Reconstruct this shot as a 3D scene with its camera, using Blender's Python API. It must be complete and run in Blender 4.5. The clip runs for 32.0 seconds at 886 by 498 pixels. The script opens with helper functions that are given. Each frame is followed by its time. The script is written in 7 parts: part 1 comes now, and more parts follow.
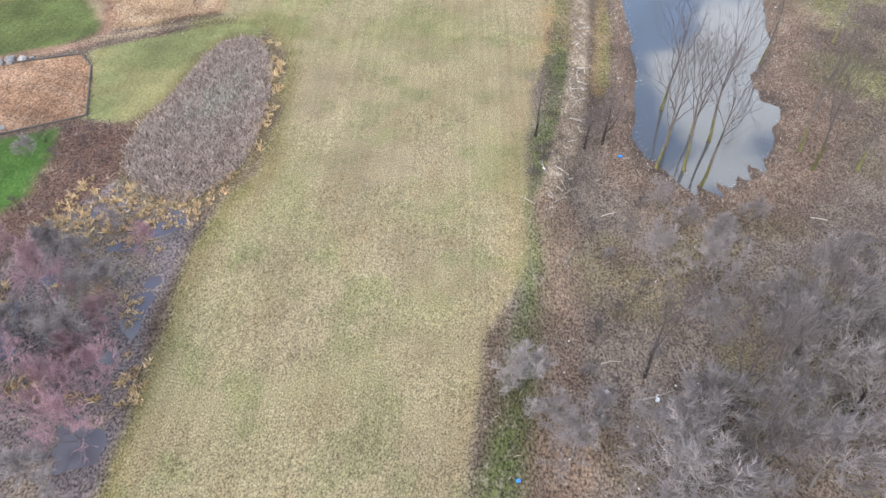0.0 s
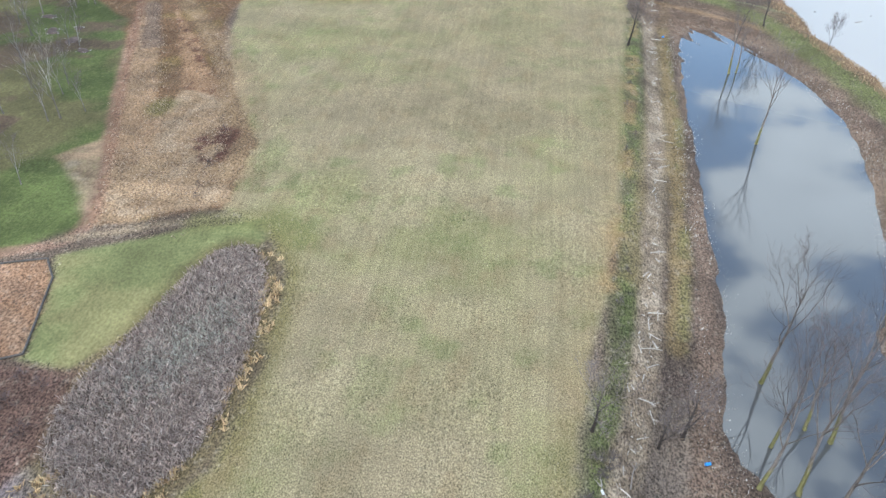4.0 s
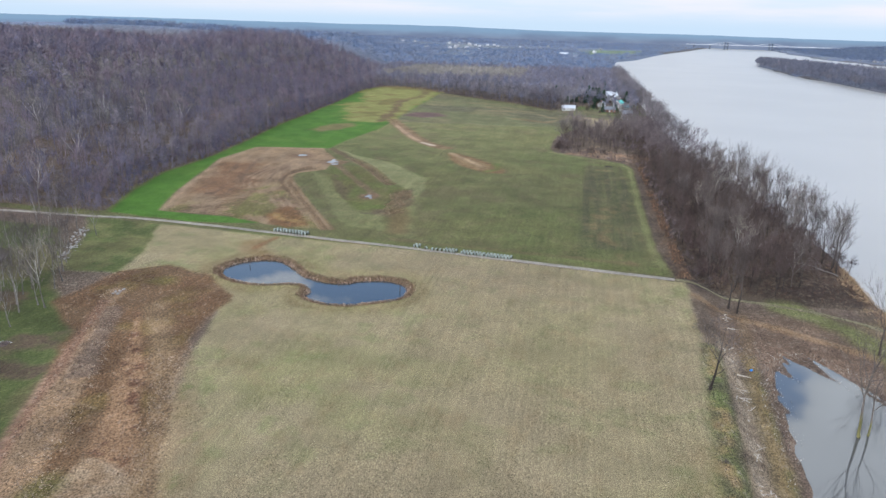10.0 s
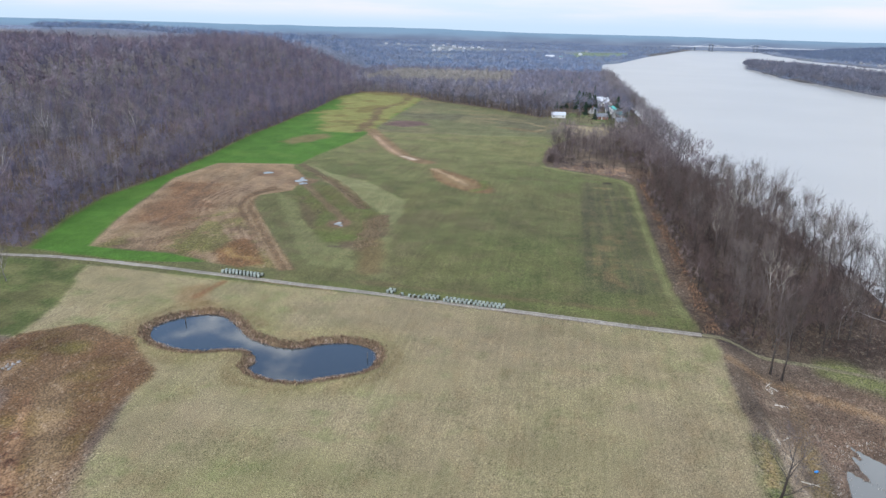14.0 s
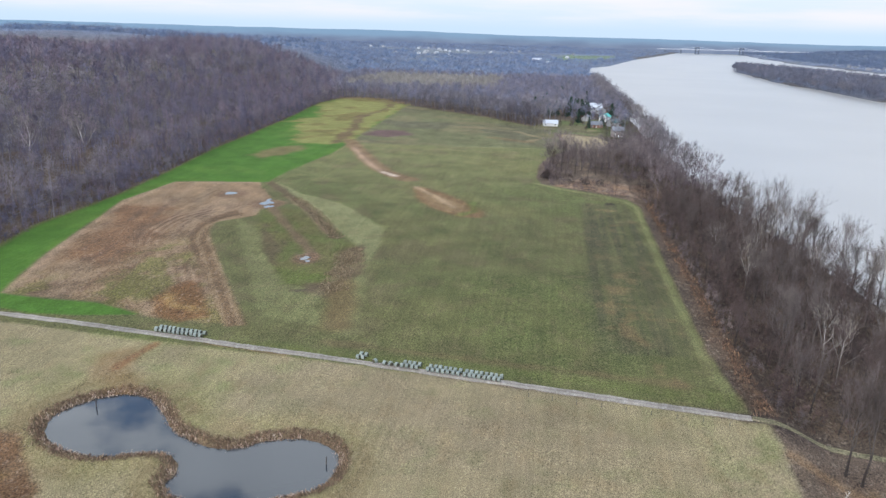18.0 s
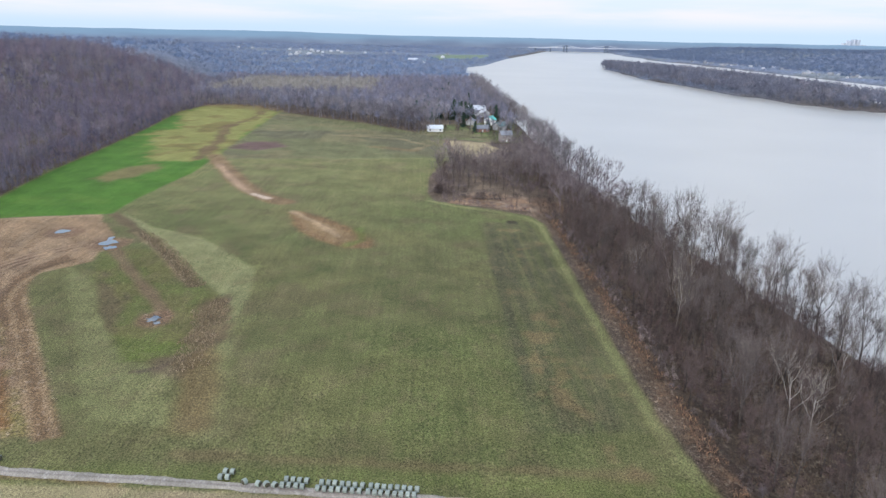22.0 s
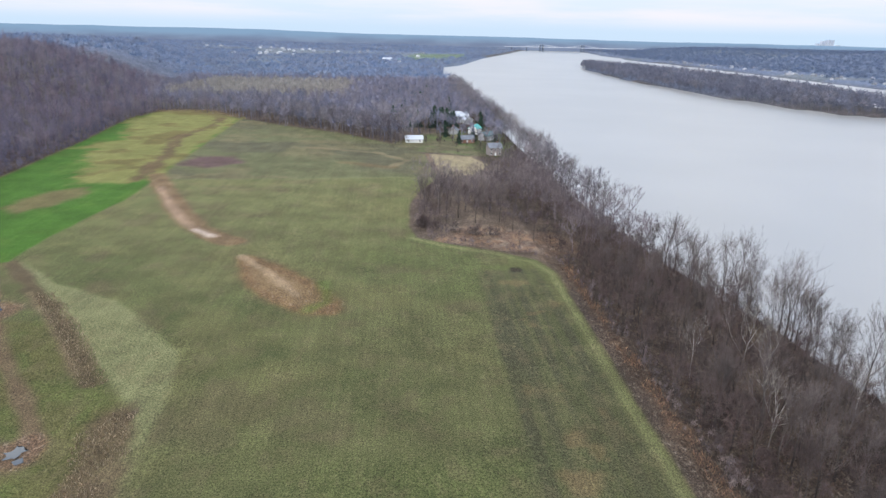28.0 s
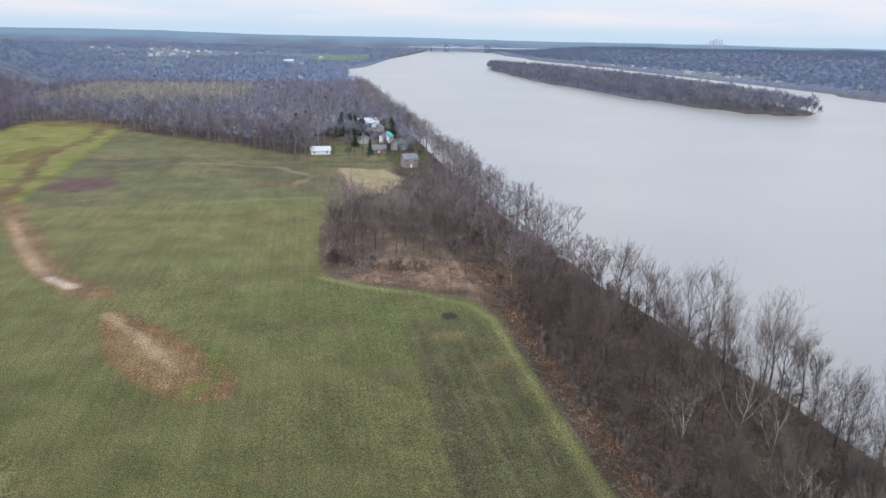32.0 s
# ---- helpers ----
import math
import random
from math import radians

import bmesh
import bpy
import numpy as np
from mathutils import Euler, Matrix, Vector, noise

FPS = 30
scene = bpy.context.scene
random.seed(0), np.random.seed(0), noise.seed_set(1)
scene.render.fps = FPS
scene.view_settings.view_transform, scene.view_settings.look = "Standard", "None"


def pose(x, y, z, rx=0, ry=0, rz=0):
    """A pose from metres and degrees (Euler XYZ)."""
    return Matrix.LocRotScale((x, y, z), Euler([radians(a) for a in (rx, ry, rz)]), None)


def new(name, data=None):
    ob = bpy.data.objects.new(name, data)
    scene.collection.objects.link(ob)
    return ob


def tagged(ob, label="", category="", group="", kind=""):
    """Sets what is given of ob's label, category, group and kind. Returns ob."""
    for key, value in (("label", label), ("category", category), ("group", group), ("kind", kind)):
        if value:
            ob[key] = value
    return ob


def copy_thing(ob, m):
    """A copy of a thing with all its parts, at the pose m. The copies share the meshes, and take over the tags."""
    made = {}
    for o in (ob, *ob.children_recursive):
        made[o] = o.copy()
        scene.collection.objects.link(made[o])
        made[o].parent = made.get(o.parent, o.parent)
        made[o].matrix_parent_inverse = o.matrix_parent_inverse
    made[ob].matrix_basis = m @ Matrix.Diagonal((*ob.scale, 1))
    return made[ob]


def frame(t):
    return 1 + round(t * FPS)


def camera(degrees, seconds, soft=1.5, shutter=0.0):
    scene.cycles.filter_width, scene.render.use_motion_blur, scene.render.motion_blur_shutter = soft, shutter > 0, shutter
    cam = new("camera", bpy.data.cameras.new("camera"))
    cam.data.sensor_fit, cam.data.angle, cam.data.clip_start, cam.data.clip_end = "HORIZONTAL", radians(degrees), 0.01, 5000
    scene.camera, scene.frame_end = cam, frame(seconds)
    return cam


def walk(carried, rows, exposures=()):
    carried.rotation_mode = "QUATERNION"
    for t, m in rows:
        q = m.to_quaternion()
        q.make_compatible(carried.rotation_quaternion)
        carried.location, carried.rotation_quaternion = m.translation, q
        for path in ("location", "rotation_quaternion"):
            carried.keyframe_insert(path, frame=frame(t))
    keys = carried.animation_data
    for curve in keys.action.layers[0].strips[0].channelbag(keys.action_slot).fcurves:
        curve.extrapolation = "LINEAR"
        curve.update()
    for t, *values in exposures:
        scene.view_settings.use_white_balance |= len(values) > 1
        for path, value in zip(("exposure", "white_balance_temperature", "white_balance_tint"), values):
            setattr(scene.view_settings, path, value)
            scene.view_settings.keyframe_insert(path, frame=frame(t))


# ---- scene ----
import functools

cam = camera(64.0, 32.0)
METRES, EYE, TILT, LEAN, TURN = 354.66, 79.35, 0.3, -1.05, 2.1
ROWS = [
    (0.0, 0.0, 0.0, 0.0, -0.15, -44.92, 0.15),
    (0.5, 0.0012, 0.0154, -0.0004, -0.22, -44.87, 0.11),
    (1.0, 0.0025, 0.0311, -0.0006, 1.5, -44.86, 0.09),
    (1.5, 0.0037, 0.0467, -0.0006, 1.44, -44.86, 0.05),
    (2.0, 0.0026, 0.0618, -0.0001, 4.69, -44.89, -0.26),
    (2.5, 0.0054, 0.0776, -0.0001, 5.52, -44.89, -0.14),
    (3.0, 0.0063, 0.093, -0.0001, 5.46, -44.86, -0.14),
    (3.5, 0.0068, 0.1099, 0.001, 5.43, -41.8, -0.15),
    (4.0, 0.0072, 0.1254, 0.0006, 5.35, -36.81, -0.15),
    (4.5, 0.0077, 0.1408, 0.0006, 5.27, -31.88, -0.14),
    (6.5, 0.0075, 0.2011, -0.0021, 5.38, -17.7, -0.3),
    (7.0, 0.0074, 0.2165, -0.0023, 5.32, -17.69, -0.31),
    (7.5, 0.0071, 0.2319, -0.0024, 9.43, -17.71, -0.38),
    (8.0, 0.0068, 0.2474, -0.0027, 9.33, -17.67, -0.37),
    (8.5, 0.0059, 0.2629, -0.0029, 9.19, -17.66, -0.39),
    (9.0, 0.0049, 0.2787, -0.0029, 9.07, -17.65, -0.4),
    (9.5, 0.0038, 0.2944, -0.0029, 8.94, -17.62, -0.42),
    (10.0, 0.0025, 0.31, -0.0029, 8.8, -17.62, -0.41),
    (10.5, 0.0012, 0.3256, -0.0027, 8.65, -17.61, -0.41),
    (11.0, -0.0003, 0.3413, -0.0026, 8.5, -17.59, -0.4),
    (11.5, -0.002, 0.3571, -0.0027, 8.34, -17.57, -0.37),
    (12.0, -0.0035, 0.3727, -0.0026, 8.2, -17.55, -0.35),
    (12.5, -0.0052, 0.3883, -0.0026, 8.05, -17.51, -0.35),
    (13.0, -0.0069, 0.4039, -0.0026, 7.9, -17.48, -0.32),
    (13.5, -0.0086, 0.4194, -0.0025, 7.74, -17.47, -0.3),
    (14.0, -0.0102, 0.4349, -0.0024, 7.59, -17.44, -0.28),
    (14.5, -0.012, 0.4504, -0.0024, 7.44, -17.41, -0.27),
    (16.5, -0.0185, 0.5116, -0.0017, 6.88, -17.32, -0.27),
    (17.0, -0.0203, 0.5269, -0.0016, 6.73, -17.3, -0.31),
    (17.5, -0.0221, 0.5422, -0.0018, 6.59, -17.28, -0.34),
    (18.0, -0.0238, 0.5576, -0.0018, 6.46, -17.26, -0.35),
    (18.5, -0.0256, 0.5729, -0.0018, 6.32, -17.25, -0.38),
    (19.0, -0.0274, 0.5883, -0.0017, 6.15, -17.23, -0.4),
    (19.5, -0.0292, 0.6038, -0.0016, 5.99, -17.22, -0.38),
    (20.0, -0.0304, 0.6193, -0.0014, 5.4, -17.21, -0.31),
    (20.5, -0.0322, 0.6348, -0.0013, 3.31, -17.19, -0.23),
    (21.0, -0.0339, 0.6505, -0.0012, 1.18, -17.2, -0.15),
    (21.5, -0.0355, 0.6662, -0.0011, -1.15, -17.22, -0.1),
    (22.0, -0.037, 0.682, -0.0012, -3.36, -17.24, -0.06),
    (22.5, -0.0386, 0.6978, -0.0012, -3.81, -17.26, -0.05),
    (23.0, -0.0392, 0.7136, -0.0011, -3.95, -17.28, -0.06),
    (23.5, -0.0396, 0.7292, -0.0012, -4.08, -17.29, -0.1),
    (24.0, -0.0397, 0.7449, -0.0011, -4.19, -17.32, -0.16),
    (24.5, -0.0397, 0.7606, -0.0009, -4.3, -17.34, -0.24),
    (25.0, -0.0396, 0.7764, -0.0009, -4.43, -17.35, -0.27),
    (25.5, -0.0394, 0.7921, -0.0007, -4.57, -17.36, -0.31),
    (27.5, -0.0382, 0.8546, -0.0002, -5.24, -17.37, -0.31),
    (28.0, -0.0377, 0.8703, -0.0002, -5.37, -17.35, -0.32),
    (28.5, -0.037, 0.8863, -0.0004, -5.51, -17.32, -0.34),
    (29.0, -0.0364, 0.9021, -0.0003, -5.64, -17.31, -0.4),
    (29.5, -0.0347, 0.918, -0.0003, -7.63, -17.29, -0.37),
    (30.0, -0.034, 0.9342, -0.0006, -9.72, -17.27, -0.38),
    (30.5, -0.0334, 0.9503, -0.0007, -12.27, -17.27, -0.38),
    (31.0, -0.0327, 0.9664, -0.0008, -12.53, -17.28, -0.32),
    (31.5, -0.0315, 0.9811, -0.0008, -12.69, -17.28, -0.3),
    (32.0, -0.03, 0.9967, -0.0008, -12.85, -17.28, -0.26),
]
EXPOSURES = [(0.0, 0.5, 6350, 11), (1.0, 0.48, 6050, 5), (2.0, 0.46, 5950, 4), (4.0, 0.38, 5950, 4), (7.0, 0.0, 6250, 8), (13.0, 0.02, 6200, 8), (20.0, 0.05, 6250, 8), (28.0, 0.03, 6300, 9), (32.0, -0.08, 6400, 9)]
walk(cam, [(t, pose(0, 0, EYE, TILT, LEAN, TURN) @ pose(METRES * x, METRES * y, METRES * z, 90 + pitch, roll, yaw)) for t, x, y, z, yaw, pitch, roll in ROWS],
     exposures=EXPOSURES)

# ---- world and light ----
SUN_ELEV, SUN_TURN = 38.0, 215.0
world = bpy.data.worlds.new("overcast_sky")
scene.world = world
world.use_nodes = True


class Net:
    """Short hand for building node trees."""

    def __init__(self, tree):
        self.t = tree
        tree.nodes.clear()

    def n(self, kind, inputs=None, **props):
        node = self.t.nodes.new(kind)
        if "operation" in props:
            node.operation = props["operation"]
        if "use_clamp" in props:
            node.use_clamp = props["use_clamp"]
        if "interpolation_type" in props:
            node.interpolation_type = props["interpolation_type"]
        if "data_type" in props:
            node.data_type, node.blend_type = props["data_type"], props["blend_type"]
        if "attribute_name" in props:
            node.attribute_name = props["attribute_name"]
        for key, value in (inputs or {}).items():
            self.put(node, key, value)
        return node

    def put(self, node, key, value):
        if isinstance(value, bpy.types.NodeSocket):
            self.t.links.new(value, node.inputs[key])
        else:
            node.inputs[key].default_value = value

    def math(self, op, a, b=0.0, clamp=False):
        return self.n("ShaderNodeMath", {0: a, 1: b}, operation=op, use_clamp=clamp).outputs[0]

    def ramp(self, x, lo, hi, a=0.0, b=1.0):
        return self.n("ShaderNodeMapRange", {0: x, 1: lo, 2: hi, 3: a, 4: b}, interpolation_type="SMOOTHSTEP").outputs[0]

    def noise(self, vec, scale, detail=4.0, rough=0.55):
        return self.n("ShaderNodeTexNoise", {"Vector": vec, "Scale": scale, "Detail": detail, "Roughness": rough}).outputs[0]

    def mix(self, f, a, b, blend="MIX"):
        node = self.n("ShaderNodeMix", data_type="RGBA", blend_type=blend)
        for key, value in ((0, f), (6, a), (7, b)):
            self.put(node, key, value)
        return node.outputs[2]

    def stretch(self, vec, scale, turn=0.0):
        return self.n("ShaderNodeMapping", {"Vector": vec, "Rotation": (0, 0, radians(turn)), "Scale": scale}).outputs[0]


net = Net(world.node_tree)
sky = net.n("ShaderNodeTexSky")
sky.sky_type, sky.sun_disc, sky.sun_elevation, sky.sun_rotation = "NISHITA", False, radians(SUN_ELEV), radians(SUN_TURN)
sky.altitude, sky.air_density, sky.dust_density, sky.ozone_density = 100.0, 1.0, 2.0, 1.5
way = net.n("ShaderNodeTexCoord").outputs["Generated"]
flat = net.n("ShaderNodeSeparateXYZ", {0: way})
up = net.math("MAXIMUM", flat.outputs[2], 0.0)
lift = net.math("ADD", up, 0.12)
plane = net.n("ShaderNodeCombineXYZ", {0: net.math("DIVIDE", flat.outputs[0], lift), 1: net.math("DIVIDE", flat.outputs[1], lift), 2: 0.3}).outputs[0]
cover = net.noise(plane, 2.3, 6.0, 0.52)
cover = net.ramp(cover, 0.50, 0.585)
veil = net.ramp(up, 0.14, 0.36, 1.0, 0.0)
cover = net.math("MAXIMUM", cover, veil)
soft = net.ramp(up, 0.12, 0.45)
billow = net.math("ADD", 1.0, net.math("MULTIPLY", soft, net.ramp(net.noise(plane, 2.3, 4.0), 0.3, 0.7, -0.3, 0.25)))
low = net.ramp(up, 0.0, 0.05)
high = net.ramp(up, 0.05, 0.45)
cloud = net.mix(low, (0.75, 0.92, 1.11, 1), (0.93, 1.03, 1.18, 1))
drift = net.n("ShaderNodeCombineXYZ", {0: flat.outputs[0], 1: flat.outputs[1], 2: net.math("MULTIPLY", flat.outputs[2], 9.0)}).outputs[0]
rosy = net.math("MULTIPLY", net.ramp(net.noise(drift, 3.2, 5.0, 0.55), 0.33, 0.66), net.ramp(up, 0.004, 0.03))
cloud = net.mix(net.math("MULTIPLY", rosy, 0.9), cloud, (1.12, 1.07, 1.13, 1))
cloud = net.mix(high, cloud, (1.9, 2.0, 2.13, 1))
cloud = net.n("ShaderNodeVectorMath", {0: cloud, "Scale": billow}, operation="SCALE").outputs[0]
blue = net.n("ShaderNodeVectorMath", {0: sky.outputs[0], "Scale": 0.40}, operation="SCALE").outputs[0]
colour = net.mix(cover, blue, cloud)
back = net.n("ShaderNodeBackground", {"Color": colour, "Strength": 0.85})
net.n("ShaderNodeOutputWorld", {0: back.outputs[0]})

sun_data = bpy.data.lights.new("sun", "SUN")
sun_data.energy, sun_data.angle, sun_data.color = 0.9, radians(16), (1.0, 0.96, 0.90)
sun = new("sun", sun_data)
sun.matrix_world = pose(0, 0, 300, 90 - SUN_ELEV, 0, 180 - SUN_TURN)


# ---- materials ----
def shader(name, rough=0.9, metal=0.0, spec=0.3):
    m = bpy.data.materials.new(name)
    m.use_nodes = True
    net = Net(m.node_tree)
    b = net.n("ShaderNodeBsdfPrincipled", {"Roughness": rough, "Metallic": metal, "Specular IOR Level": spec})
    net.n("ShaderNodeOutputMaterial", {0: b.outputs[0]})
    return m, net, b


def bumped(net, b, height, strength, distance):
    net.put(b, "Normal", net.n("ShaderNodeBump", {"Strength": strength, "Distance": distance, "Height": height}).outputs[0])


def ground_mat(name, grain=2.2, grain_amt=0.35, patch_amt=0.18, streak_amt=0.12, second=(0.3, 0.26, 0.16), second_amt=0.3,
               turn=0.0, bump=0.5, spread=0.25, rough=0.95, line_scale=0.55, tuft_scale=0.9, third=None, third_amt=0.55):
    """Ground cover: the plan's colour, broken up by tufts, patches and lines left by machines."""
    m, net, b = shader(name, rough, spec=0.15)
    pos = net.n("ShaderNodeNewGeometry").outputs["Position"]
    tint = net.n("ShaderNodeAttribute", attribute_name="tint").outputs["Color"]
    fine = net.noise(net.stretch(pos, (1, 0.7, 1), turn), grain, 8.0, 0.72)
    tuft = net.noise(net.stretch(pos, (1, 0.6, 1), turn), tuft_scale, 7.0, 0.68)
    patch = net.noise(pos, 0.07, 4.0, 0.55)
    lines = net.noise(net.stretch(pos, (line_scale, 0.012, 0.2), turn), 1.0, 3.0, 0.6)
    k = net.ramp(fine, 0.31, 0.69, 1 - grain_amt, 1 + grain_amt)
    k = net.math("MULTIPLY", k, net.ramp(patch, 0.3, 0.7, 1 - patch_amt, 1 + patch_amt))
    k = net.math("MULTIPLY", k, net.ramp(lines, 0.32, 0.68, 1 - streak_amt, 1 + streak_amt))
    f = net.math("MULTIPLY", net.ramp(tuft, 0.5, 0.72), second_amt)
    col = net.mix(f, tint, (*second, 1))
    if third:
        hue = net.noise(net.stretch(pos, (1, 0.6, 1), turn + 15), 0.16, 5.0, 0.6)
        col = net.mix(net.math("MULTIPLY", net.ramp(hue, 0.50, 0.66), third_amt), col, (*third, 1))
    dark = net.ramp(tuft, 0.26, 0.44, 0.82, 1.0)
    k = net.math("MULTIPLY", k, dark)
    col = net.n("ShaderNodeVectorMath", {0: col, "Scale": k}, operation="SCALE").outputs[0]
    net.put(b, "Base Color", col)
    both = net.math("ADD", fine, net.math("MULTIPLY", tuft, 1.5))
    bumped(net, b, both, bump, spread)
    return m


def twig_mat(name, rough=0.9):
    """Bark and twigs whose colour is a tint of the whole tree, with fine streaks."""
    m, net, b = shader(name, rough, spec=0.2)
    tint = net.n("ShaderNodeAttribute", attribute_name="tint").outputs["Color"]
    pos = net.n("ShaderNodeNewGeometry")
    r = pos.outputs["Random Per Island"]
    k = net.ramp(r, 0.0, 1.0, 0.78, 1.2)
    k = net.math("MULTIPLY", k, net.ramp(net.noise(pos.outputs["Position"], 0.5, 2.0), 0.3, 0.7, 0.8, 1.2))
    net.put(b, "Base Color", net.n("ShaderNodeVectorMath", {0: tint, "Scale": k}, operation="SCALE").outputs[0])
    return m


def plain_mat(name, colour, vary=0.2, scale=3.0, rough=0.85, metal=0.0, spec=0.3, bump=0.2, spread=0.02, by_object=0.0, grain=(1, 1, 1)):
    """A surface of one colour with grain and blotches; by_object: how much alike things differ."""
    m, net, b = shader(name, rough, metal, spec)
    co = net.stretch(net.n("ShaderNodeTexCoord").outputs["Object"], grain)
    a, c = net.noise(co, scale, 5.0, 0.6), net.noise(co, scale * 0.13, 3.0)
    k = net.math("MULTIPLY", net.ramp(a, 0.28, 0.72, 1 - vary, 1 + vary), net.ramp(c, 0.3, 0.7, 1 - vary * 0.7, 1 + vary * 0.7))
    if by_object:
        r = net.n("ShaderNodeObjectInfo").outputs["Random"]
        k = net.math("MULTIPLY", k, net.ramp(r, 0.0, 1.0, 1 - by_object, 1 + by_object))
    net.put(b, "Base Color", net.n("ShaderNodeVectorMath", {0: (*colour, ), "Scale": k}, operation="SCALE").outputs[0])
    bumped(net, b, a, bump, spread)
    return m


def water_mat(name, body, rough=0.03, ripple=0.08, scale=0.6, stretch=(1, 1, 1), spec=0.5, ior=1.33):
    """Water: murky body under a mirror-like surface with slow ripples."""
    m, net, b = shader(name, rough, spec=spec)
    pos = net.n("ShaderNodeNewGeometry").outputs["Position"]
    murk = net.ramp(net.noise(pos, 0.006, 2.0), 0.3, 0.7, 0.95, 1.05)
    net.put(b, "Base Color", net.n("ShaderNodeVectorMath", {0: (*body, ), "Scale": murk}, operation="SCALE").outputs[0])
    b.inputs["IOR"].default_value = ior
    wave = net.noise(net.stretch(pos, stretch), scale, 3.0, 0.5)
    bumped(net, b, wave, ripple, 0.1)
    return m


M_MEADOW = ground_mat("dry_meadow_grass", 5.0, 0.75, 0.10, 0.07, (0.39, 0.33, 0.195), 0.45, 8.0, 0.8, 0.15, line_scale=0.9, third=(0.225, 0.165, 0.088), third_amt=0.5, tuft_scale=1.5)
M_CROP = ground_mat("young_crop", 3.0, 0.7, 0.14, 0.075, (0.21, 0.175, 0.085), 0.4, 1.0, 0.4, line_scale=0.7, third=(0.15, 0.118, 0.06), third_amt=0.32)
M_GREEN = ground_mat("bright_crop", 1.8, 0.2, 0.12, 0.06, (0.12, 0.24, 0.05), 0.3, 1.0)
M_SOIL = ground_mat("bare_soil", 2.6, 0.75, 0.2, 0.10, (0.34, 0.26, 0.19), 0.45, 20.0)
M_LAWN = ground_mat("lawn", 2.0, 0.3, 0.25, 0.06, (0.20, 0.20, 0.08), 0.35, 0.0)
M_ROUGH = ground_mat("rough_leaf_litter", 3.2, 0.9, 0.25, 0.05, (0.28, 0.23, 0.17), 0.55, 0.0, 0.8)
M_GRAVEL = ground_mat("gravel_lane", 4.0, 0.3, 0.12, 0.06, (0.55, 0.52, 0.47), 0.4, 85.0, 0.6, 0.05)
M_FOREST = twig_mat("bare_twigs")
M_RIVER = water_mat("river_water", (0.34, 0.318, 0.285), 0.3, 0.008, 0.35, (1, 0.4, 1), ior=1.38)
M_POND = water_mat("pond_water", (0.025, 0.03, 0.036), 0.02, 0.012, 0.8, ior=1.58)
M_FLOOD = water_mat("flood_water", (0.07, 0.07, 0.068), 0.03, 0.02, 0.5, ior=1.68)
M_MARSH = water_mat("marsh_water", (0.10, 0.09, 0.10), 0.08, 0.05, 1.0, ior=1.6)


# ---- plan helpers ----
def sstep(a, b, x):
    t = np.clip((x - a) / (b - a), 0, 1)
    return t * t * (3 - 2 * t)


GRIDS = [np.random.RandomState(i).rand(128, 128) for i in range(5)]


def vnoise(x, y, scale, seed=0):
    """Smooth noise from 0 to 1 with features about scale metres wide."""
    g = GRIDS[seed % 5]
    x, y = np.asarray(x, float) / scale + 37.1 * seed, np.asarray(y, float) / scale + 11.7 * seed
    i, j = np.floor(x).astype(int), np.floor(y).astype(int)
    u, v = x - i, y - j
    u, v = u * u * (3 - 2 * u), v * v * (3 - 2 * v)
    a, b = g[i % 128, j % 128], g[(i + 1) % 128, j % 128]
    c, d = g[i % 128, (j + 1) % 128], g[(i + 1) % 128, (j + 1) % 128]
    return (a * (1 - u) + b * u) * (1 - v) + (c * (1 - u) + d * u) * v


def fbm(x, y, scale, seed=0, octaves=4):
    s, w, total = 0.0, 1.0, 0.0
    for k in range(octaves):
        s = s + w * vnoise(x, y, scale / 2 ** k, seed + k)
        total += w
        w *= 0.55
    return s / total


def within(x, y, pts, reach):
    """Which places lie within reach of the box round an outline."""
    px, py = [p[0] for p in pts], [p[1] for p in pts]
    return (x > min(px) - reach) & (x < max(px) + reach) & (y > min(py) - reach) & (y < max(py) + reach)


def line_dist(x, y, pts, reach=None):
    """Distance to a polyline, and how far along it (0 to 1) the nearest place lies; past reach only that it is far."""
    if reach is not None:
        x, y = np.asarray(x, float), np.asarray(y, float)
        best, along, m = np.full(x.shape, reach + 1.0), np.zeros(x.shape), within(x, y, pts, reach)
        if m.any():
            best[m], along[m] = line_dist(x[m], y[m], pts)
        return best, along
    best, along = np.full(np.shape(x), 1e9), np.zeros(np.shape(x))
    for k in range(len(pts) - 1):
        (ax, ay), (bx, by) = pts[k], pts[k + 1]
        dx, dy = bx - ax, by - ay
        t = np.clip(((x - ax) * dx + (y - ay) * dy) / max(dx * dx + dy * dy, 1e-9), 0, 1)
        d = np.hypot(x - ax - t * dx, y - ay - t * dy)
        near = d < best
        best, along = np.where(near, d, best), np.where(near, (k + t) / (len(pts) - 1), along)
    return best, along


def inside(x, y, pts):
    odd = np.zeros(np.shape(x), bool)
    for k in range(len(pts)):
        (ax, ay), (bx, by) = pts[k - 1], pts[k]
        if ay != by:
            odd ^= ((ay > y) != (by > y)) & (x < (bx - ax) * (y - ay) / (by - ay) + ax)
    return odd


def signed(x, y, pts, reach=None):
    """Distance to the rim of a field: negative inside; outside and past reach only that it is far."""
    if reach is not None:
        x, y = np.asarray(x, float), np.asarray(y, float)
        out, m = np.full(x.shape, reach + 1.0), within(x, y, pts, reach)
        if m.any():
            out[m] = signed(x[m], y[m], pts)
        return out
    d = line_dist(x, y, [*pts, pts[0]])[0]
    return np.where(inside(x, y, pts), -d, d)


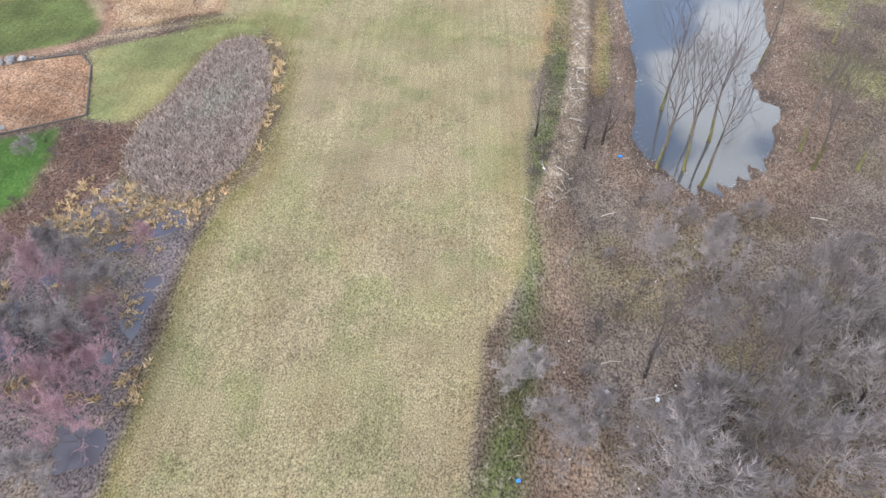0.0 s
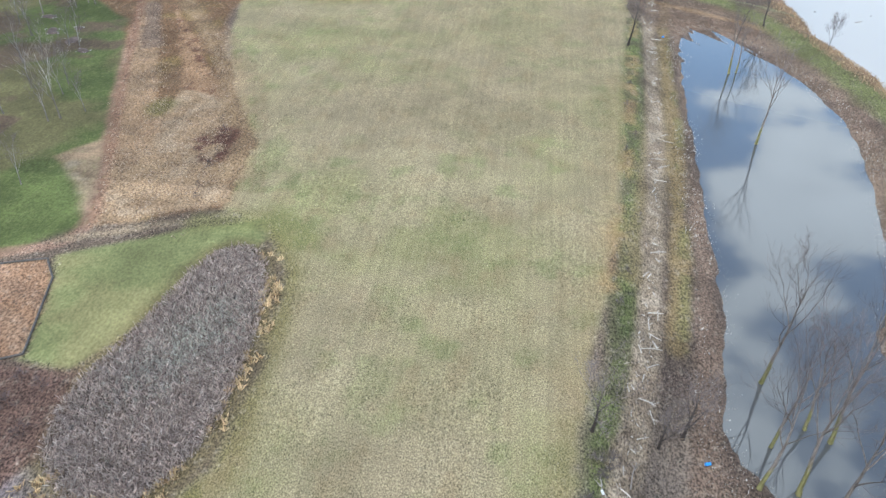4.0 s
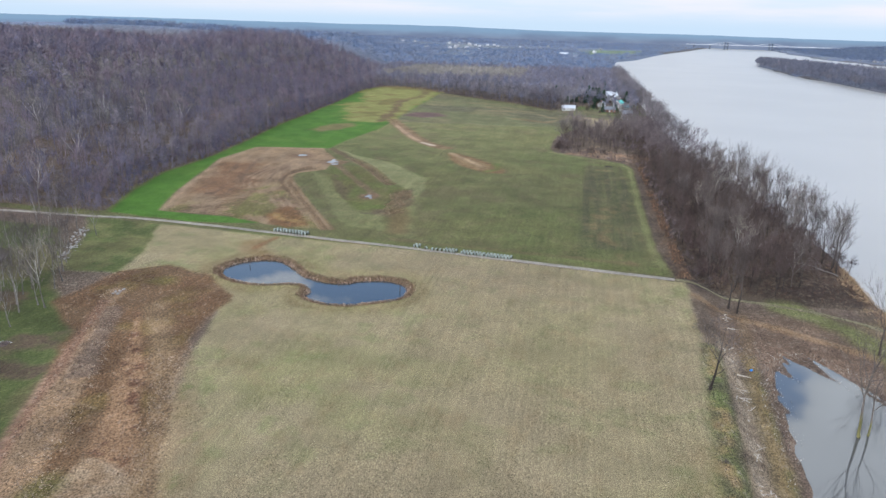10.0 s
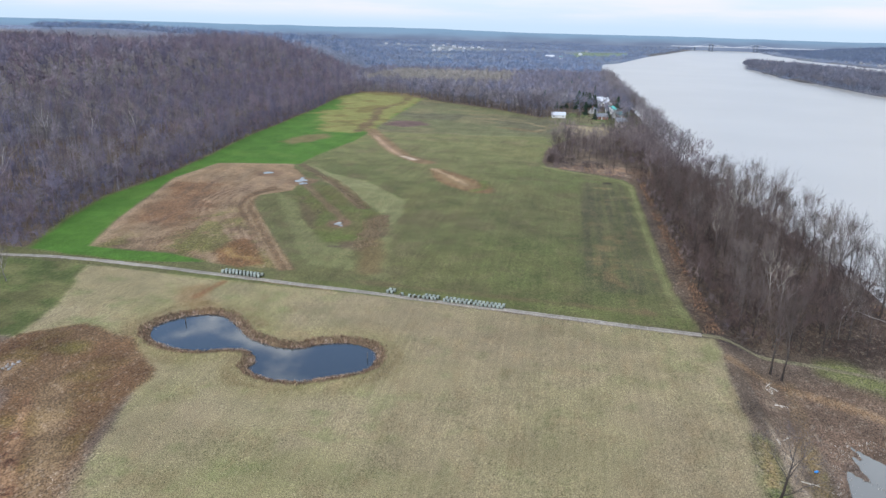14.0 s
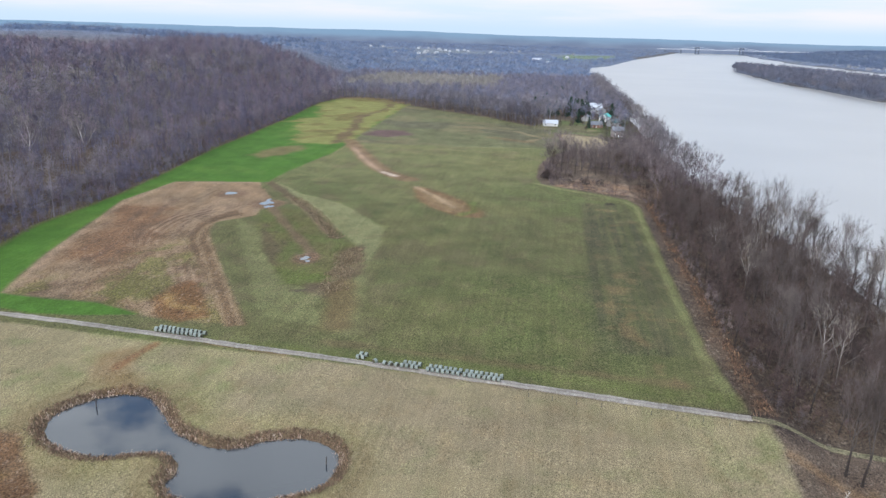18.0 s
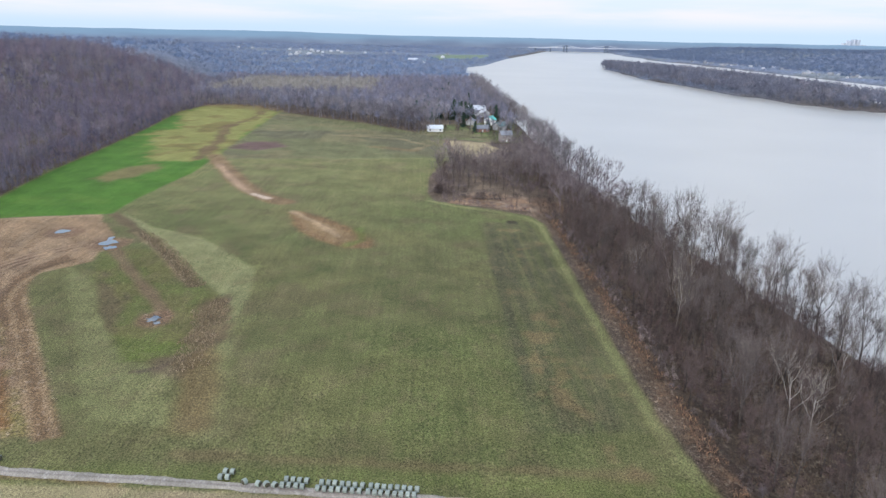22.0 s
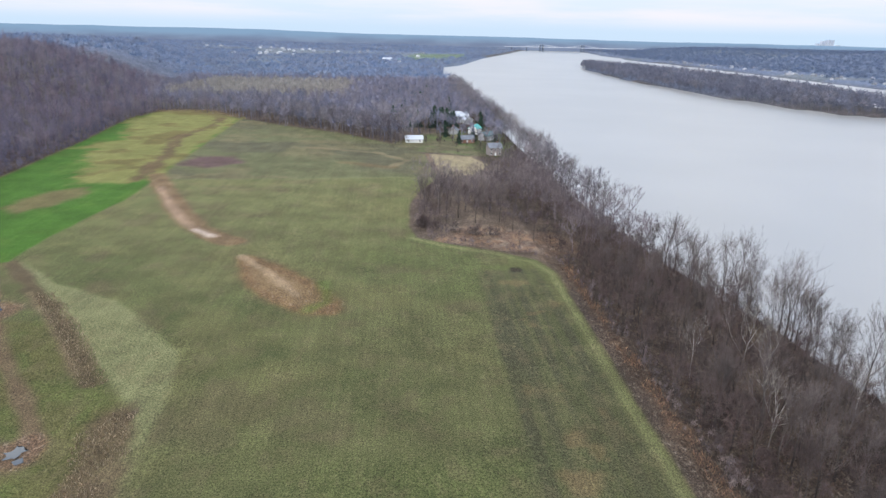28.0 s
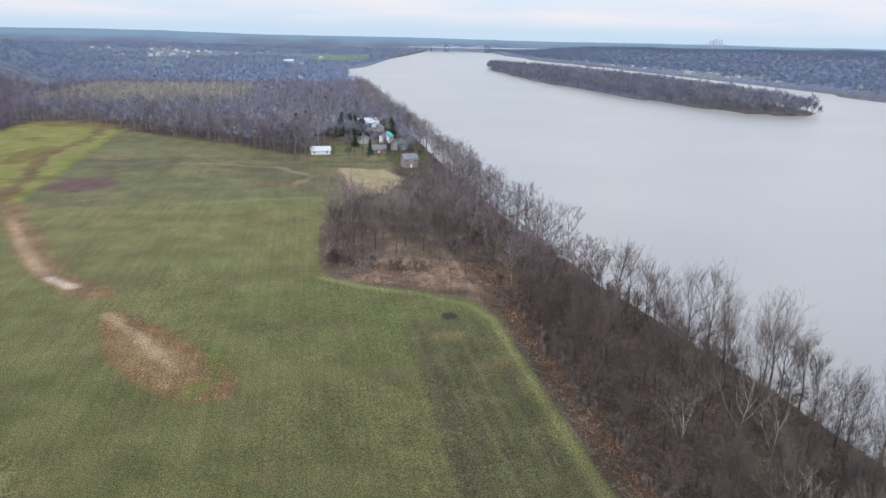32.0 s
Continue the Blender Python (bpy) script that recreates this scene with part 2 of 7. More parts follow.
def rounded(pts, n=2):
    """Cuts the corners of a closed outline."""
    for _ in range(n):
        out = []
        for k in range(len(pts)):
            (ax, ay), (bx, by) = pts[k], pts[(k + 1) % len(pts)]
            out += [(0.75 * ax + 0.25 * bx, 0.75 * ay + 0.25 * by), (0.25 * ax + 0.75 * bx, 0.25 * ay + 0.75 * by)]
        pts = out
    return pts


def flowing(pts, n=2):
    """Cuts the corners of an open line."""
    for _ in range(n):
        out = [pts[0]]
        for (ax, ay), (bx, by) in zip(pts, pts[1:]):
            out += [(0.75 * ax + 0.25 * bx, 0.75 * ay + 0.25 * by), (0.25 * ax + 0.75 * bx, 0.25 * ay + 0.75 * by)]
        pts = out + [pts[-1]]
    return pts


# ---- the plan ----
LANE = flowing([(-300, 350), (-241, 360), (-202, 362), (-175, 365), (-137, 362), (-100, 358), (-60, 354), (-24, 350), (13, 346), (34, 344)])
LANE_END = flowing([(33, 344.2), (50, 341), (68, 337), (84, 331), (98, 318)])
POND = rounded([(-115, 313), (-115, 320), (-109, 328), (-101, 329), (-94, 323), (-88, 316), (-79, 312), (-72, 312), (-67, 317), (-59, 319), (-53, 316),
                (-51, 310), (-52, 304), (-59, 299), (-66, 295), (-73, 295), (-80, 298), (-80, 305), (-84, 309), (-90, 308), (-97, 305), (-107, 306)], 1)
POOL = rounded([(59, 300), (53, 287), (50, 271), (47, 240), (44, 197), (42, 165), (41, 148), (38, 130), (35, 115), (41, 106), (49, 102), (59, 111),
                (64, 120), (71, 135), (63, 141), (74, 155), (80, 184), (86, 210), (88, 233), (83, 262), (71, 290)], 1)
MARSH = [(-58, 96), (-45, 90), (-42, 85), (-43, 66), (-41, 50), (-41, 20), (-110, 20), (-90, 50), (-70, 72), (-66, 83), (-62, 91)]
REEDS = rounded([(-54, 142), (-48, 147), (-42, 141), (-38, 120), (-38, 103), (-41, 95), (-45, 90), (-49, 90), (-58, 96), (-61, 107), (-57, 122)], 1)
BRUSH_BANK = [(-76, 112), (-62, 111), (-59, 97), (-64, 88), (-72, 75), (-85, 62), (-85, 70), (-72, 90)]
PLOT = [(-112, 125), (-99, 131), (-82, 137), (-78, 132), (-72, 114), (-85, 107), (-108, 99)]
LAWN_A = [(-81, 138), (-60, 151), (-48, 155), (-45, 149), (-58, 123), (-64, 112), (-72, 113), (-78, 132)]
LAWN_B = [(-84, 106), (-75, 110), (-70, 97), (-73, 84), (-88, 64), (-140, 60), (-140, 92), (-108, 98)]
YARD = [(-81, 148), (-86, 165), (-95, 186), (-108, 214), (-129, 261), (-148, 278), (-165, 296), (-172, 310), (-200, 345), (-280, 345), (-280, 100), (-115, 127), (-90, 138)]
YARD_TOP = [(-163, 302), (-146, 303), (-151, 325), (-166, 362), (-198, 360), (-186, 343), (-170, 310)]
MEADOW = [(-41, 20), (-41, 79), (-39, 91), (-34, 98), (-36, 127), (-38, 140), (-46, 152), (-57, 158), (-61, 175), (-65, 192), (-87, 240), (-102, 290),
          (-120, 303), (-146, 303), (-168, 362), (-119, 359), (-60, 352), (-24, 348), (36, 342), (34, 300), (31, 267), (23, 168), (13, 110), (12, 77), (5, 63), (0, 20)]
DIRT = [(-148, 276), (-146, 304), (-134, 315), (-115, 307), (-101, 293), (-97, 263), (-93, 250), (-70, 202), (-60, 185), (-57, 158), (-80, 148), (-95, 184), (-107, 212), (-129, 260)]
PATH = flowing([(-115, 126), (-95, 136), (-83, 141), (-80, 147), (-86, 164), (-95, 185), (-107, 212), (-134, 280)])
PATH_SIDE = flowing([(-83, 143), (-70, 149), (-58, 155), (-48, 158)])
STRIP_A = [(-70, 154), (-88, 192), (-112, 242), (-136, 288)]
STRIP_B = [(-61, 160), (-76, 205), (-95, 252)]
BRUSH_LINE = [(16, 92), (21, 112), (25.5, 135), (29, 160), (33, 194), (36, 220), (38.5, 255), (41.5, 297), (46, 326)]
VERGE = [(7, 40), (13, 70), (16, 105), (22, 140), (27, 190), (31, 230), (36, 290)]
TERRACE_Y, TERRACE_X = [-400, 20, 63, 77, 110, 168, 267, 340, 380, 545, 560, 600, 660, 1500], [-6, 2, 6, 13, 14.5, 24, 33, 37, 36, 37, 44, 55, 62, 58]
FIELD_RIM = [(33, 346), (30, 380), (30, 448), (31, 518), (31, 545), (27, 558), (13, 569), (-7, 579), (-18, 588), (-21, 606), (-20, 647), (-15, 675), (-2, 716),
             (-8, 797), (-29, 837), (-73, 894), (-132, 945), (-173, 984)]
WOOD_RIM = [(-300, 368), (-198, 371), (-211, 410), (-220, 449), (-220, 507), (-229, 578), (-238, 646), (-243, 714), (-255, 850), (-268, 955), (-262, 1034), (-220, 1045), (-173, 984)]
FIELD = [*FIELD_RIM, *WOOD_RIM[::-1]]
GREEN = [(-198, 371), (-211, 410), (-220, 449), (-220, 507), (-229, 578), (-238, 646), (-243, 714), (-255, 850), (-268, 955), (-262, 1034), (-220, 1045), (-173, 980),
         (-166, 850), (-160, 725), (-157, 654), (-163, 583), (-162, 553), (-209, 542), (-211, 496), (-191, 417), (-178, 378), (-162, 377), (-144, 377), (-126, 371), (-153, 366), (-178, 368)]
YELLOW = [(-245, 800), (-232, 800), (-215, 745), (-195, 690), (-170, 690), (-158, 720), (-166, 850), (-172, 985), (-220, 1046), (-264, 1036), (-266, 955), (-230, 850)]
SOIL = [(-178, 378), (-191, 417), (-211, 496), (-209, 542), (-167, 552), (-146, 517), (-140, 485), (-153, 471), (-151, 452), (-137, 430), (-120, 400), (-100, 370), (-128, 370), (-146, 378)]
BAND = flowing([(-139, 490), (-152, 472), (-148, 448), (-136, 431), (-112, 391), (-98, 368)])
WEEDS_A, WEEDS_B = [(-134, 520), (-118, 498), (-98, 466)], [(-86, 446), (-84, 425), (-81, 403)]
RILL = flowing([(-162, 712), (-152, 688), (-137, 655), (-116, 610), (-100, 588), (-91, 580)])
SCAR = rounded([(-86, 562), (-78, 562), (-61, 545), (-48, 526), (-41, 514), (-41, 503), (-52, 504), (-64, 512), (-76, 531)])
HEDGE = [(-150, 700), (-69, 707), (-13, 716)]
UPPER = [(-150, 700), (-69, 707), (-4, 717), (-8, 797), (-29, 837), (-73, 894), (-132, 945), (-170, 980), (-166, 850), (-160, 725)]
STUBBLE = [(-4, 797), (24, 790), (32, 760), (18, 722), (0, 716)]
BANK_Y = [-800, 200, 268, 281, 306, 344, 373, 409, 480, 587, 611, 649, 800, 1000, 1434, 1893, 2210, 2356, 2984, 3641, 4923, 6000]
BANK_X = [170, 124, 112, 108, 104, 102, 104, 105, 98, 84, 81, 77, 73, 71, 70, 72, 92, 148, 283, 462, 795, 1100]
ISLAND = rounded([(486, 2400), (454, 2032), (448, 1763), (466, 1424), (498, 1244), (530, 1150), (592, 1128), (625, 1170), (660, 1350), (670, 1700), (630, 2100), (550, 2450)])
HILL_FOOT = [(-600, -200), (-420, 200), (-300, 372), (-205, 385), (-222, 449), (-231, 578), (-245, 714), (-270, 955), (-280, 1060), (-320, 1250), (-340, 1500), (-360, 1740), (-450, 1950), (-700, 2200), (-1500, 2600), (-3000, 2900)]
HILL = [*HILL_FOOT, (-6000, 2900), (-6000, -200)]
FAR_Y, FAR_X = [-800, 900, 1327, 1543, 2000, 2584, 3065, 3593, 4375, 6000], [800, 830, 865, 912, 905, 897, 885, 906, 995, 1300]


def bank_x(y):
    return np.interp(y, BANK_Y, BANK_X)


def land_height(x, y):
    """Height of the land over the plan, without ponds."""
    x, y = np.asarray(x, float), np.asarray(y, float)
    h = (fbm(x, y, 60, 1) - 0.5) * 0.9
    h = h * sstep(-60, 0, signed(x, y, FIELD, 20) + 50)
    d = -signed(x, y, HILL, 20)
    top = 46 + 13 * sstep(150, 600, d) + 24 * (fbm(x, y, 330, 2) - 0.5)
    rise = sstep(-15, 170, d) * top * sstep(2700, 1900, y) + sstep(0, 60, d) * 9 * (fbm(x, y, 90, 3) - 0.5)
    h = h + np.where(d > 0, rise, 0)
    low = sstep(0, 13, x - np.interp(y, TERRACE_Y, TERRACE_X) + 5 * (fbm(x, y, 22, 2) - 0.5))
    h = h - low * (3.9 + 0.9 * (fbm(x, y, 18, 3) - 0.5))
    h = h - 1.6 * sstep(38, 8, np.hypot(x + 104, (y - 443) * 0.6))
    shore = x - bank_x(y) + 5 * (fbm(x, y, 25, 4) - 0.5)
    s = sstep(-9, 4, shore)
    h = h * (1 - s) - 8.5 * s
    isle = signed(x, y, ISLAND, 40) + 14 * (fbm(x, y, 60, 1) - 0.5)
    h = np.maximum(h, np.where(isle < 6, -8.5 + 6.0 * sstep(5, -10, isle), -99))
    far = np.interp(y, FAR_Y, FAR_X) - x + 30 * (fbm(x, y, 120, 2) - 0.5)
    h = np.maximum(h, np.where(far < 6, -8.5 + 8.0 * sstep(5, -14, far) + 34 * sstep(-150, -700, far) * (0.5 + fbm(x, y, 500, 3)), -99))
    return h


def ground_height(x, y):
    """Height of the ground, ponds and plough lines included."""
    h = land_height(x, y)
    d = signed(x, y, POND, 12)
    h = h + np.where(d < 8, -1.5 * sstep(1.6, -2.5, d + 1.5 * (fbm(x, y, 5, 2) - 0.5)) + 0.35 * sstep(7, 3, d) * sstep(0, 2.5, d) - h * sstep(8, 2, d), 0)
    d = signed(x, y, POOL, 30)
    comb = vnoise((x + 0.45 * y) * 1.5, (y - x) * 0.12, 2.2, 1) - 0.5
    ragged = d + 1.6 * (fbm(x, y, 6, 3) - 0.5) + comb * (0.7 + 9 * sstep(262, 285, y) + 7 * sstep(120, 108, y))
    k = sstep(14, 4, d)
    h = np.where(d < 25, h * (1 - k) - 4.25 * k - 1.1 * sstep(6, -6, ragged), h)
    d = signed(x, y, MARSH, 10)
    h = np.where(d < 6, h * (1 - sstep(6, 0, d)) - 0.35 * sstep(4, -4, d) + 0.8 * (fbm(x, y, 7, 4) - 0.5) * sstep(4, -3, d), h)
    d = line_dist(x, y, WEEDS_A, 8)[0]
    h = h - 0.5 * sstep(6, 0, d)
    return h


def at(x, y):
    return float(ground_height(np.array([float(x)]), np.array([float(y)]))[0])


# ---- ground ----
def grid_mesh(name, xs, ys, zs, keep, tint, material, smooth=True):
    """One sheet over the faces that keep names, with the colour of each corner."""
    ny, nx = zs.shape
    idx = np.arange(nx * ny).reshape(ny, nx)
    f = np.stack([idx[:-1, :-1], idx[:-1, 1:], idx[1:, 1:], idx[1:, :-1]], -1)[keep]
    used, f = np.unique(f.ravel(), return_inverse=True)
    gx, gy = np.meshgrid(xs, ys)
    co = np.stack([gx.ravel(), gy.ravel(), zs.ravel()], -1)[used]
    return raw_mesh(name, co, f.reshape(-1, 4), material, tint.reshape(-1, 3)[used] if tint is not None else None, smooth)


def raw_mesh(name, co, faces, material, tint=None, smooth=False):
    """A mesh object from arrays of corners and of faces that all have as many sides."""
    me = bpy.data.meshes.new(name)
    n, k = faces.shape
    me.vertices.add(len(co))
    me.vertices.foreach_set("co", np.ascontiguousarray(co, np.float32).ravel())
    me.loops.add(n * k)
    me.loops.foreach_set("vertex_index", np.ascontiguousarray(faces, np.int32).ravel())
    me.polygons.add(n)
    me.polygons.foreach_set("loop_start", np.arange(0, n * k, k, dtype=np.int32))
    me.polygons.foreach_set("use_smooth", np.full(n, smooth))
    me.update(calc_edges=True)
    if tint is not None:
        a = me.attributes.new("tint", "FLOAT_COLOR", "POINT")
        a.data.foreach_set("color", np.c_[tint, np.ones(len(tint))].astype(np.float32).ravel())
    me.materials.append(material)
    return new(name, me)


xs = np.arange(-285, 118, 0.95)
ys = np.concatenate([np.arange(15, 385, 0.9), np.arange(385, 600, 1.25), np.arange(600, 1064, 3.0)])
GX, GY = np.meshgrid(xs, ys)
GZ = ground_height(GX, GY)
GZ = GZ + 0.10 * (fbm(GX, GY, 3.0, 2) - 0.5)
wob = (fbm(GX, GY, 9, 0) - 0.5)
wide = (fbm(GX, GY, 45, 3) - 0.5)
fine = (fbm(GX, GY, 3.5, 1, 3) - 0.5)
TINT = np.empty(GX.shape + (3,))
TINT[:] = (0.135, 0.105, 0.08)
zone = np.zeros(GX.shape, int)


def shade(mask, colour, amount=1.0, number=None):
    global TINT
    m = np.clip(mask * amount, 0, 1)[..., None]
    TINT = TINT * (1 - m) + np.array(colour) * m
    if number is not None:
        zone[mask > 0.5] = number


def area(pts, soft=1.0, ragged=3.0):
    d = signed(GX, GY, pts, soft + ragged + 1) + ragged * wob
    return sstep(soft, -soft, d)


def stroke(pts, width, soft=0.8, ragged=2.0, taper=0.0):
    d, a = line_dist(GX, GY, pts, width + soft + ragged + 1)
    return sstep(width / 2 + soft, width / 2 - soft, d + ragged * wob + width * 0.5 * taper * a)


@functools.lru_cache(maxsize=None)
def spread_noise(scale, seed):
    return fbm(GX, GY, scale, seed)


def spots(scale, seed, lo, hi):
    return sstep(lo, hi, spread_noise(scale, seed))


# riverside and wood floor
shade(sstep(-8, 0, GX - bank_x(GY)), (0.24, 0.17, 0.11))
shade((GX > 78) * sstep(345, 325, GY) * spots(14, 2, 0.42, 0.62), (0.16, 0.16, 0.07), 0.8)
shade(spots(20, 3, 0.5, 0.7), (0.10, 0.075, 0.065), 0.7)
shade(spots(8, 1, 0.52, 0.7) * (GX > 5), (0.22, 0.17, 0.12), 0.5)
shade((GX > 8) * sstep(135, 100, GY), (0.225, 0.192, 0.162), 0.75)
shade((GX > 8) * sstep(130, 90, GY) * spots(12, 4, 0.5, 0.68), (0.22, 0.19, 0.10), 0.6)
shade((GX > 8) * sstep(130, 90, GY) * spots(9, 1, 0.52, 0.66), (0.13, 0.10, 0.085), 0.6)
# meadow
m = area(MEADOW, 1.2, 3.0)
shade(m, (0.31, 0.275, 0.17), 1, 1)
shade(m * spots(30, 1, 0.45, 0.65), (0.25, 0.245, 0.125), 0.75)
shade(m * spots(18, 2, 0.50, 0.68), (0.33, 0.285, 0.19), 0.7)
shade(m * spots(6, 3, 0.55, 0.72), (0.20, 0.225, 0.10), 0.55)
shade(m * spots(40, 4, 0.52, 0.7), (0.27, 0.225, 0.155), 0.6)
shade(m * sstep(5, 0, line_dist(GX, GY, [(-41, 20), (-41, 79), (-39, 91), (-34, 98), (-36, 127), (-38, 140), (-44, 150), (-56, 152), (-62, 146)])[0] + 2 * wob), (0.17, 0.15, 0.06), 0.8)
shade(m * stroke([(3, 45), (10, 75), (12, 110), (21, 168), (28, 240)], 6, 2.5, 5), (0.31, 0.24, 0.135), 0.4)
shade(m * sstep(14, 4, signed(GX, GY, POND, 30) + 4 * wob), (0.24, 0.22, 0.10), 0.6)
shade(sstep(3.6, 1.8, signed(GX, GY, POND, 30) + 1.6 * wob), (0.12, 0.082, 0.06), 0.9)
shade(m * stroke([(-108, 332), (-115, 338), (-118, 345)], 9, 3, 6), (0.22, 0.145, 0.075), 0.7)
shade(m * sstep(3.4, 0.6, np.abs(signed(GX, GY, POND, 30) - 5.5) + 3 * wob) * spots(9, 2, 0.4, 0.6), (0.19, 0.145, 0.085), 0.6)
shade(m * stroke([(-58, 170), (-72, 208), (-84, 240)], 7, 2, 8) * spots(5, 2, 0.45, 0.6), (0.13, 0.18, 0.06), 0.7)
shade(m * stroke([(-20, 25), (-12, 200), (-6, 340)], 70, 20, 20) * (GY > 200), (0.27, 0.225, 0.15), 0.45)
# strip between meadow and pool
shade(stroke(VERGE, 5.0, 2.0, 4.5), (0.12, 0.155, 0.05), 0.8)
shade(stroke(VERGE, 4, 1, 4) * spots(5, 3, 0.5, 0.6), (0.09, 0.075, 0.055), 0.55)
shade(stroke([(25, 150), (36, 215), (43, 280)], 7, 1.5, 3), (0.25, 0.20, 0.11), 0.7)
shade(stroke([(19, 145), (27, 200), (32, 250), (36, 290)], 3.0, 1.2, 3.0) * spots(7, 2, 0.4, 0.6), (0.33, 0.22, 0.12), 0.6)
shade(stroke([(x + 5.2, y) for x, y in BRUSH_LINE[2:]], 3.2, 1.0, 3.0), (0.25, 0.19, 0.095), 0.8)
shade(stroke([(x + 6.4, y) for x, y in BRUSH_LINE[2:]], 1.6, 0.7, 3.0) * spots(6, 1, 0.45, 0.6), (0.17, 0.165, 0.07), 0.7)
shade(stroke(BRUSH_LINE, 4.4, 0.8, 2.0), (0.33, 0.265, 0.19), 0.9)
shade(stroke(BRUSH_LINE, 3.2, 0.6, 2.5) * spots(2.2, 2, 0.47, 0.6), (0.46, 0.39, 0.30), 0.7)
shade(stroke(BRUSH_LINE, 4.2, 0.6, 2.5) * spots(2.6, 4, 0.52, 0.62), (0.20, 0.155, 0.115), 0.7)
shade(stroke([(14, 40), (17, 70), (17, 92)], 7, 2, 4), (0.26, 0.19, 0.14), 0.8)
d = signed(GX, GY, POOL, 30) + 8 * wob
mud = sstep(18, 6, d) * (GX > 24 + 0.09 * (GY - 100)) * sstep(7.5, 9.5, np.where(GX < 52, GX - np.interp(GY, [92, 112, 135, 160, 194, 220, 255, 297, 326], [16, 21, 25.5, 29, 33, 36, 38.5, 41.5, 46]), 20.0) + 2 * wob)
shade(mud, (0.19, 0.138, 0.104), 0.9)
shade(sstep(2, -1, d), (0.11, 0.085, 0.07), 0.9)
shade((GX > 40) * sstep(290, 300, GY) * sstep(335, 322, GY), (0.15, 0.105, 0.075), 0.7)
shade(stroke([(38, 330), (60, 318), (86, 300)], 4, 1.5, 3), (0.30, 0.20, 0.11), 0.6)
shade(stroke([(66, 338), (80, 322), (90, 296), (97, 262), (104, 230)], 10, 3, 6), (0.15, 0.17, 0.065), 0.85)
shade(sstep(-11, -7, GX - bank_x(GY)) * sstep(0, -4, GX - bank_x(GY)) * (GY < 390), (0.30, 0.20, 0.13), 0.7)
# farmyard side
m = area(YARD, 2, 4)
shade(m, (0.125, 0.16, 0.055), 1, 2)
shade(m * spots(22, 2, 0.46, 0.62), (0.20, 0.185, 0.09), 0.9)
shade(m * spots(16, 1, 0.54, 0.66) * (GX < -120), (0.16, 0.115, 0.085), 0.9)
m = area(YARD_TOP, 1.5, 3)
shade(m, (0.15, 0.19, 0.065), 1, 2)
shade(m * spots(12, 4, 0.5, 0.65), (0.25, 0.24, 0.11), 0.7)
m = area(LAWN_A, 1.0, 1.5)
shade(m, (0.24, 0.265, 0.115), 1, 2)
shade(m * spots(14, 3, 0.45, 0.65), (0.29, 0.275, 0.13), 0.8)
shade(area(LAWN_B, 1.0, 2.0), (0.075, 0.16, 0.035), 1, 2)
m = area(DIRT, 1.6, 4)
shade(m, (0.215, 0.14, 0.08), 1, 3)
shade(m * spots(9, 1, 0.50, 0.68), (0.255, 0.185, 0.115), 0.6)
shade(m * spots(12, 4, 0.54, 0.70), (0.24, 0.19, 0.07), 0.6)
broad = area([(-100, 172), (-92, 186), (-88, 199), (-89, 211), (-78, 211), (-68, 191), (-57, 160), (-80, 148)], 1.5, 4)
shade(broad, (0.41, 0.315, 0.21), 0.9)
shade(broad * spots(7, 2, 0.5, 0.66), (0.25, 0.185, 0.12), 0.7)
shade(broad * spots(5, 3, 0.56, 0.66), (0.46, 0.39, 0.29), 0.6)
strip = area([(-102, 172), (-95, 181), (-117, 232), (-126, 258), (-139, 291), (-134, 291), (-129, 276), (-107, 236), (-94, 206), (-85, 190), (-84, 172)], 0.9, 2.2)
shade(strip, (0.43, 0.315, 0.205), 0.95)
shade(strip * spots(5, 1, 0.5, 0.64), (0.25, 0.195, 0.135), 0.6)
shade(stroke([(-112, 240), (-128, 276)], 5.5, 1.2, 4), (0.20, 0.165, 0.145), 0.7)
second = area([(-121, 277), (-98, 230), (-90, 212), (-77, 208), (-99, 246)], 0.8, 2.2)
shade(second, (0.41, 0.28, 0.175), 0.95)
shade(second * spots(4, 2, 0.55, 0.62), (0.15, 0.075, 0.05), 0.8)
shade(stroke([(-118, 281), (-96, 249), (-79, 222), (-68, 193), (-60, 172)], 7, 2, 3), (0.37, 0.285, 0.18), 0.75)
for k in range(4):
    shade(stroke([(-116 + 2.2 * k, 279), (-94 + 2.2 * k, 247), (-77 + 2.2 * k, 220), (-66 + 2.2 * k, 191), (-58 + 2.2 * k, 165)], 0.9, 0.5, 1.5), (0.24, 0.175, 0.115), 0.5)
shade(sstep(5, 2, np.hypot(GX + 90, (GY - 200) * 0.6) + 4 * wob), (0.16, 0.165, 0.06), 0.8)
shade(area([(-76, 184), (-72, 196), (-66, 190), (-64, 176), (-72, 174)], 1.5, 5) * spots(4, 1, 0.46, 0.58), (0.12, 0.055, 0.045), 0.9)
shade(stroke([(-140, 300), (-118, 292), (-104, 280)], 14, 4, 8) * spots(12, 2, 0.42, 0.6), (0.16, 0.10, 0.06), 0.8)
shade(sstep(7, 2, np.hypot(GX + 127, GY - 300) + 5 * wob), (0.19, 0.19, 0.06), 0.7)
shade(stroke(PATH, 3.0, 0.7, 1.5), (0.31, 0.20, 0.145), 0.85)
shade(stroke(PATH_SIDE, 2.4, 0.8, 2.0), (0.33, 0.265, 0.18), 0.7)
shade(stroke([(-60, 153), (-46, 156), (-38, 150)], 6, 2, 3), (0.19, 0.20, 0.075), 0.6)
shade(area(PLOT, 0.5, 0.8), (0.31, 0.205, 0.135), 1, 3)
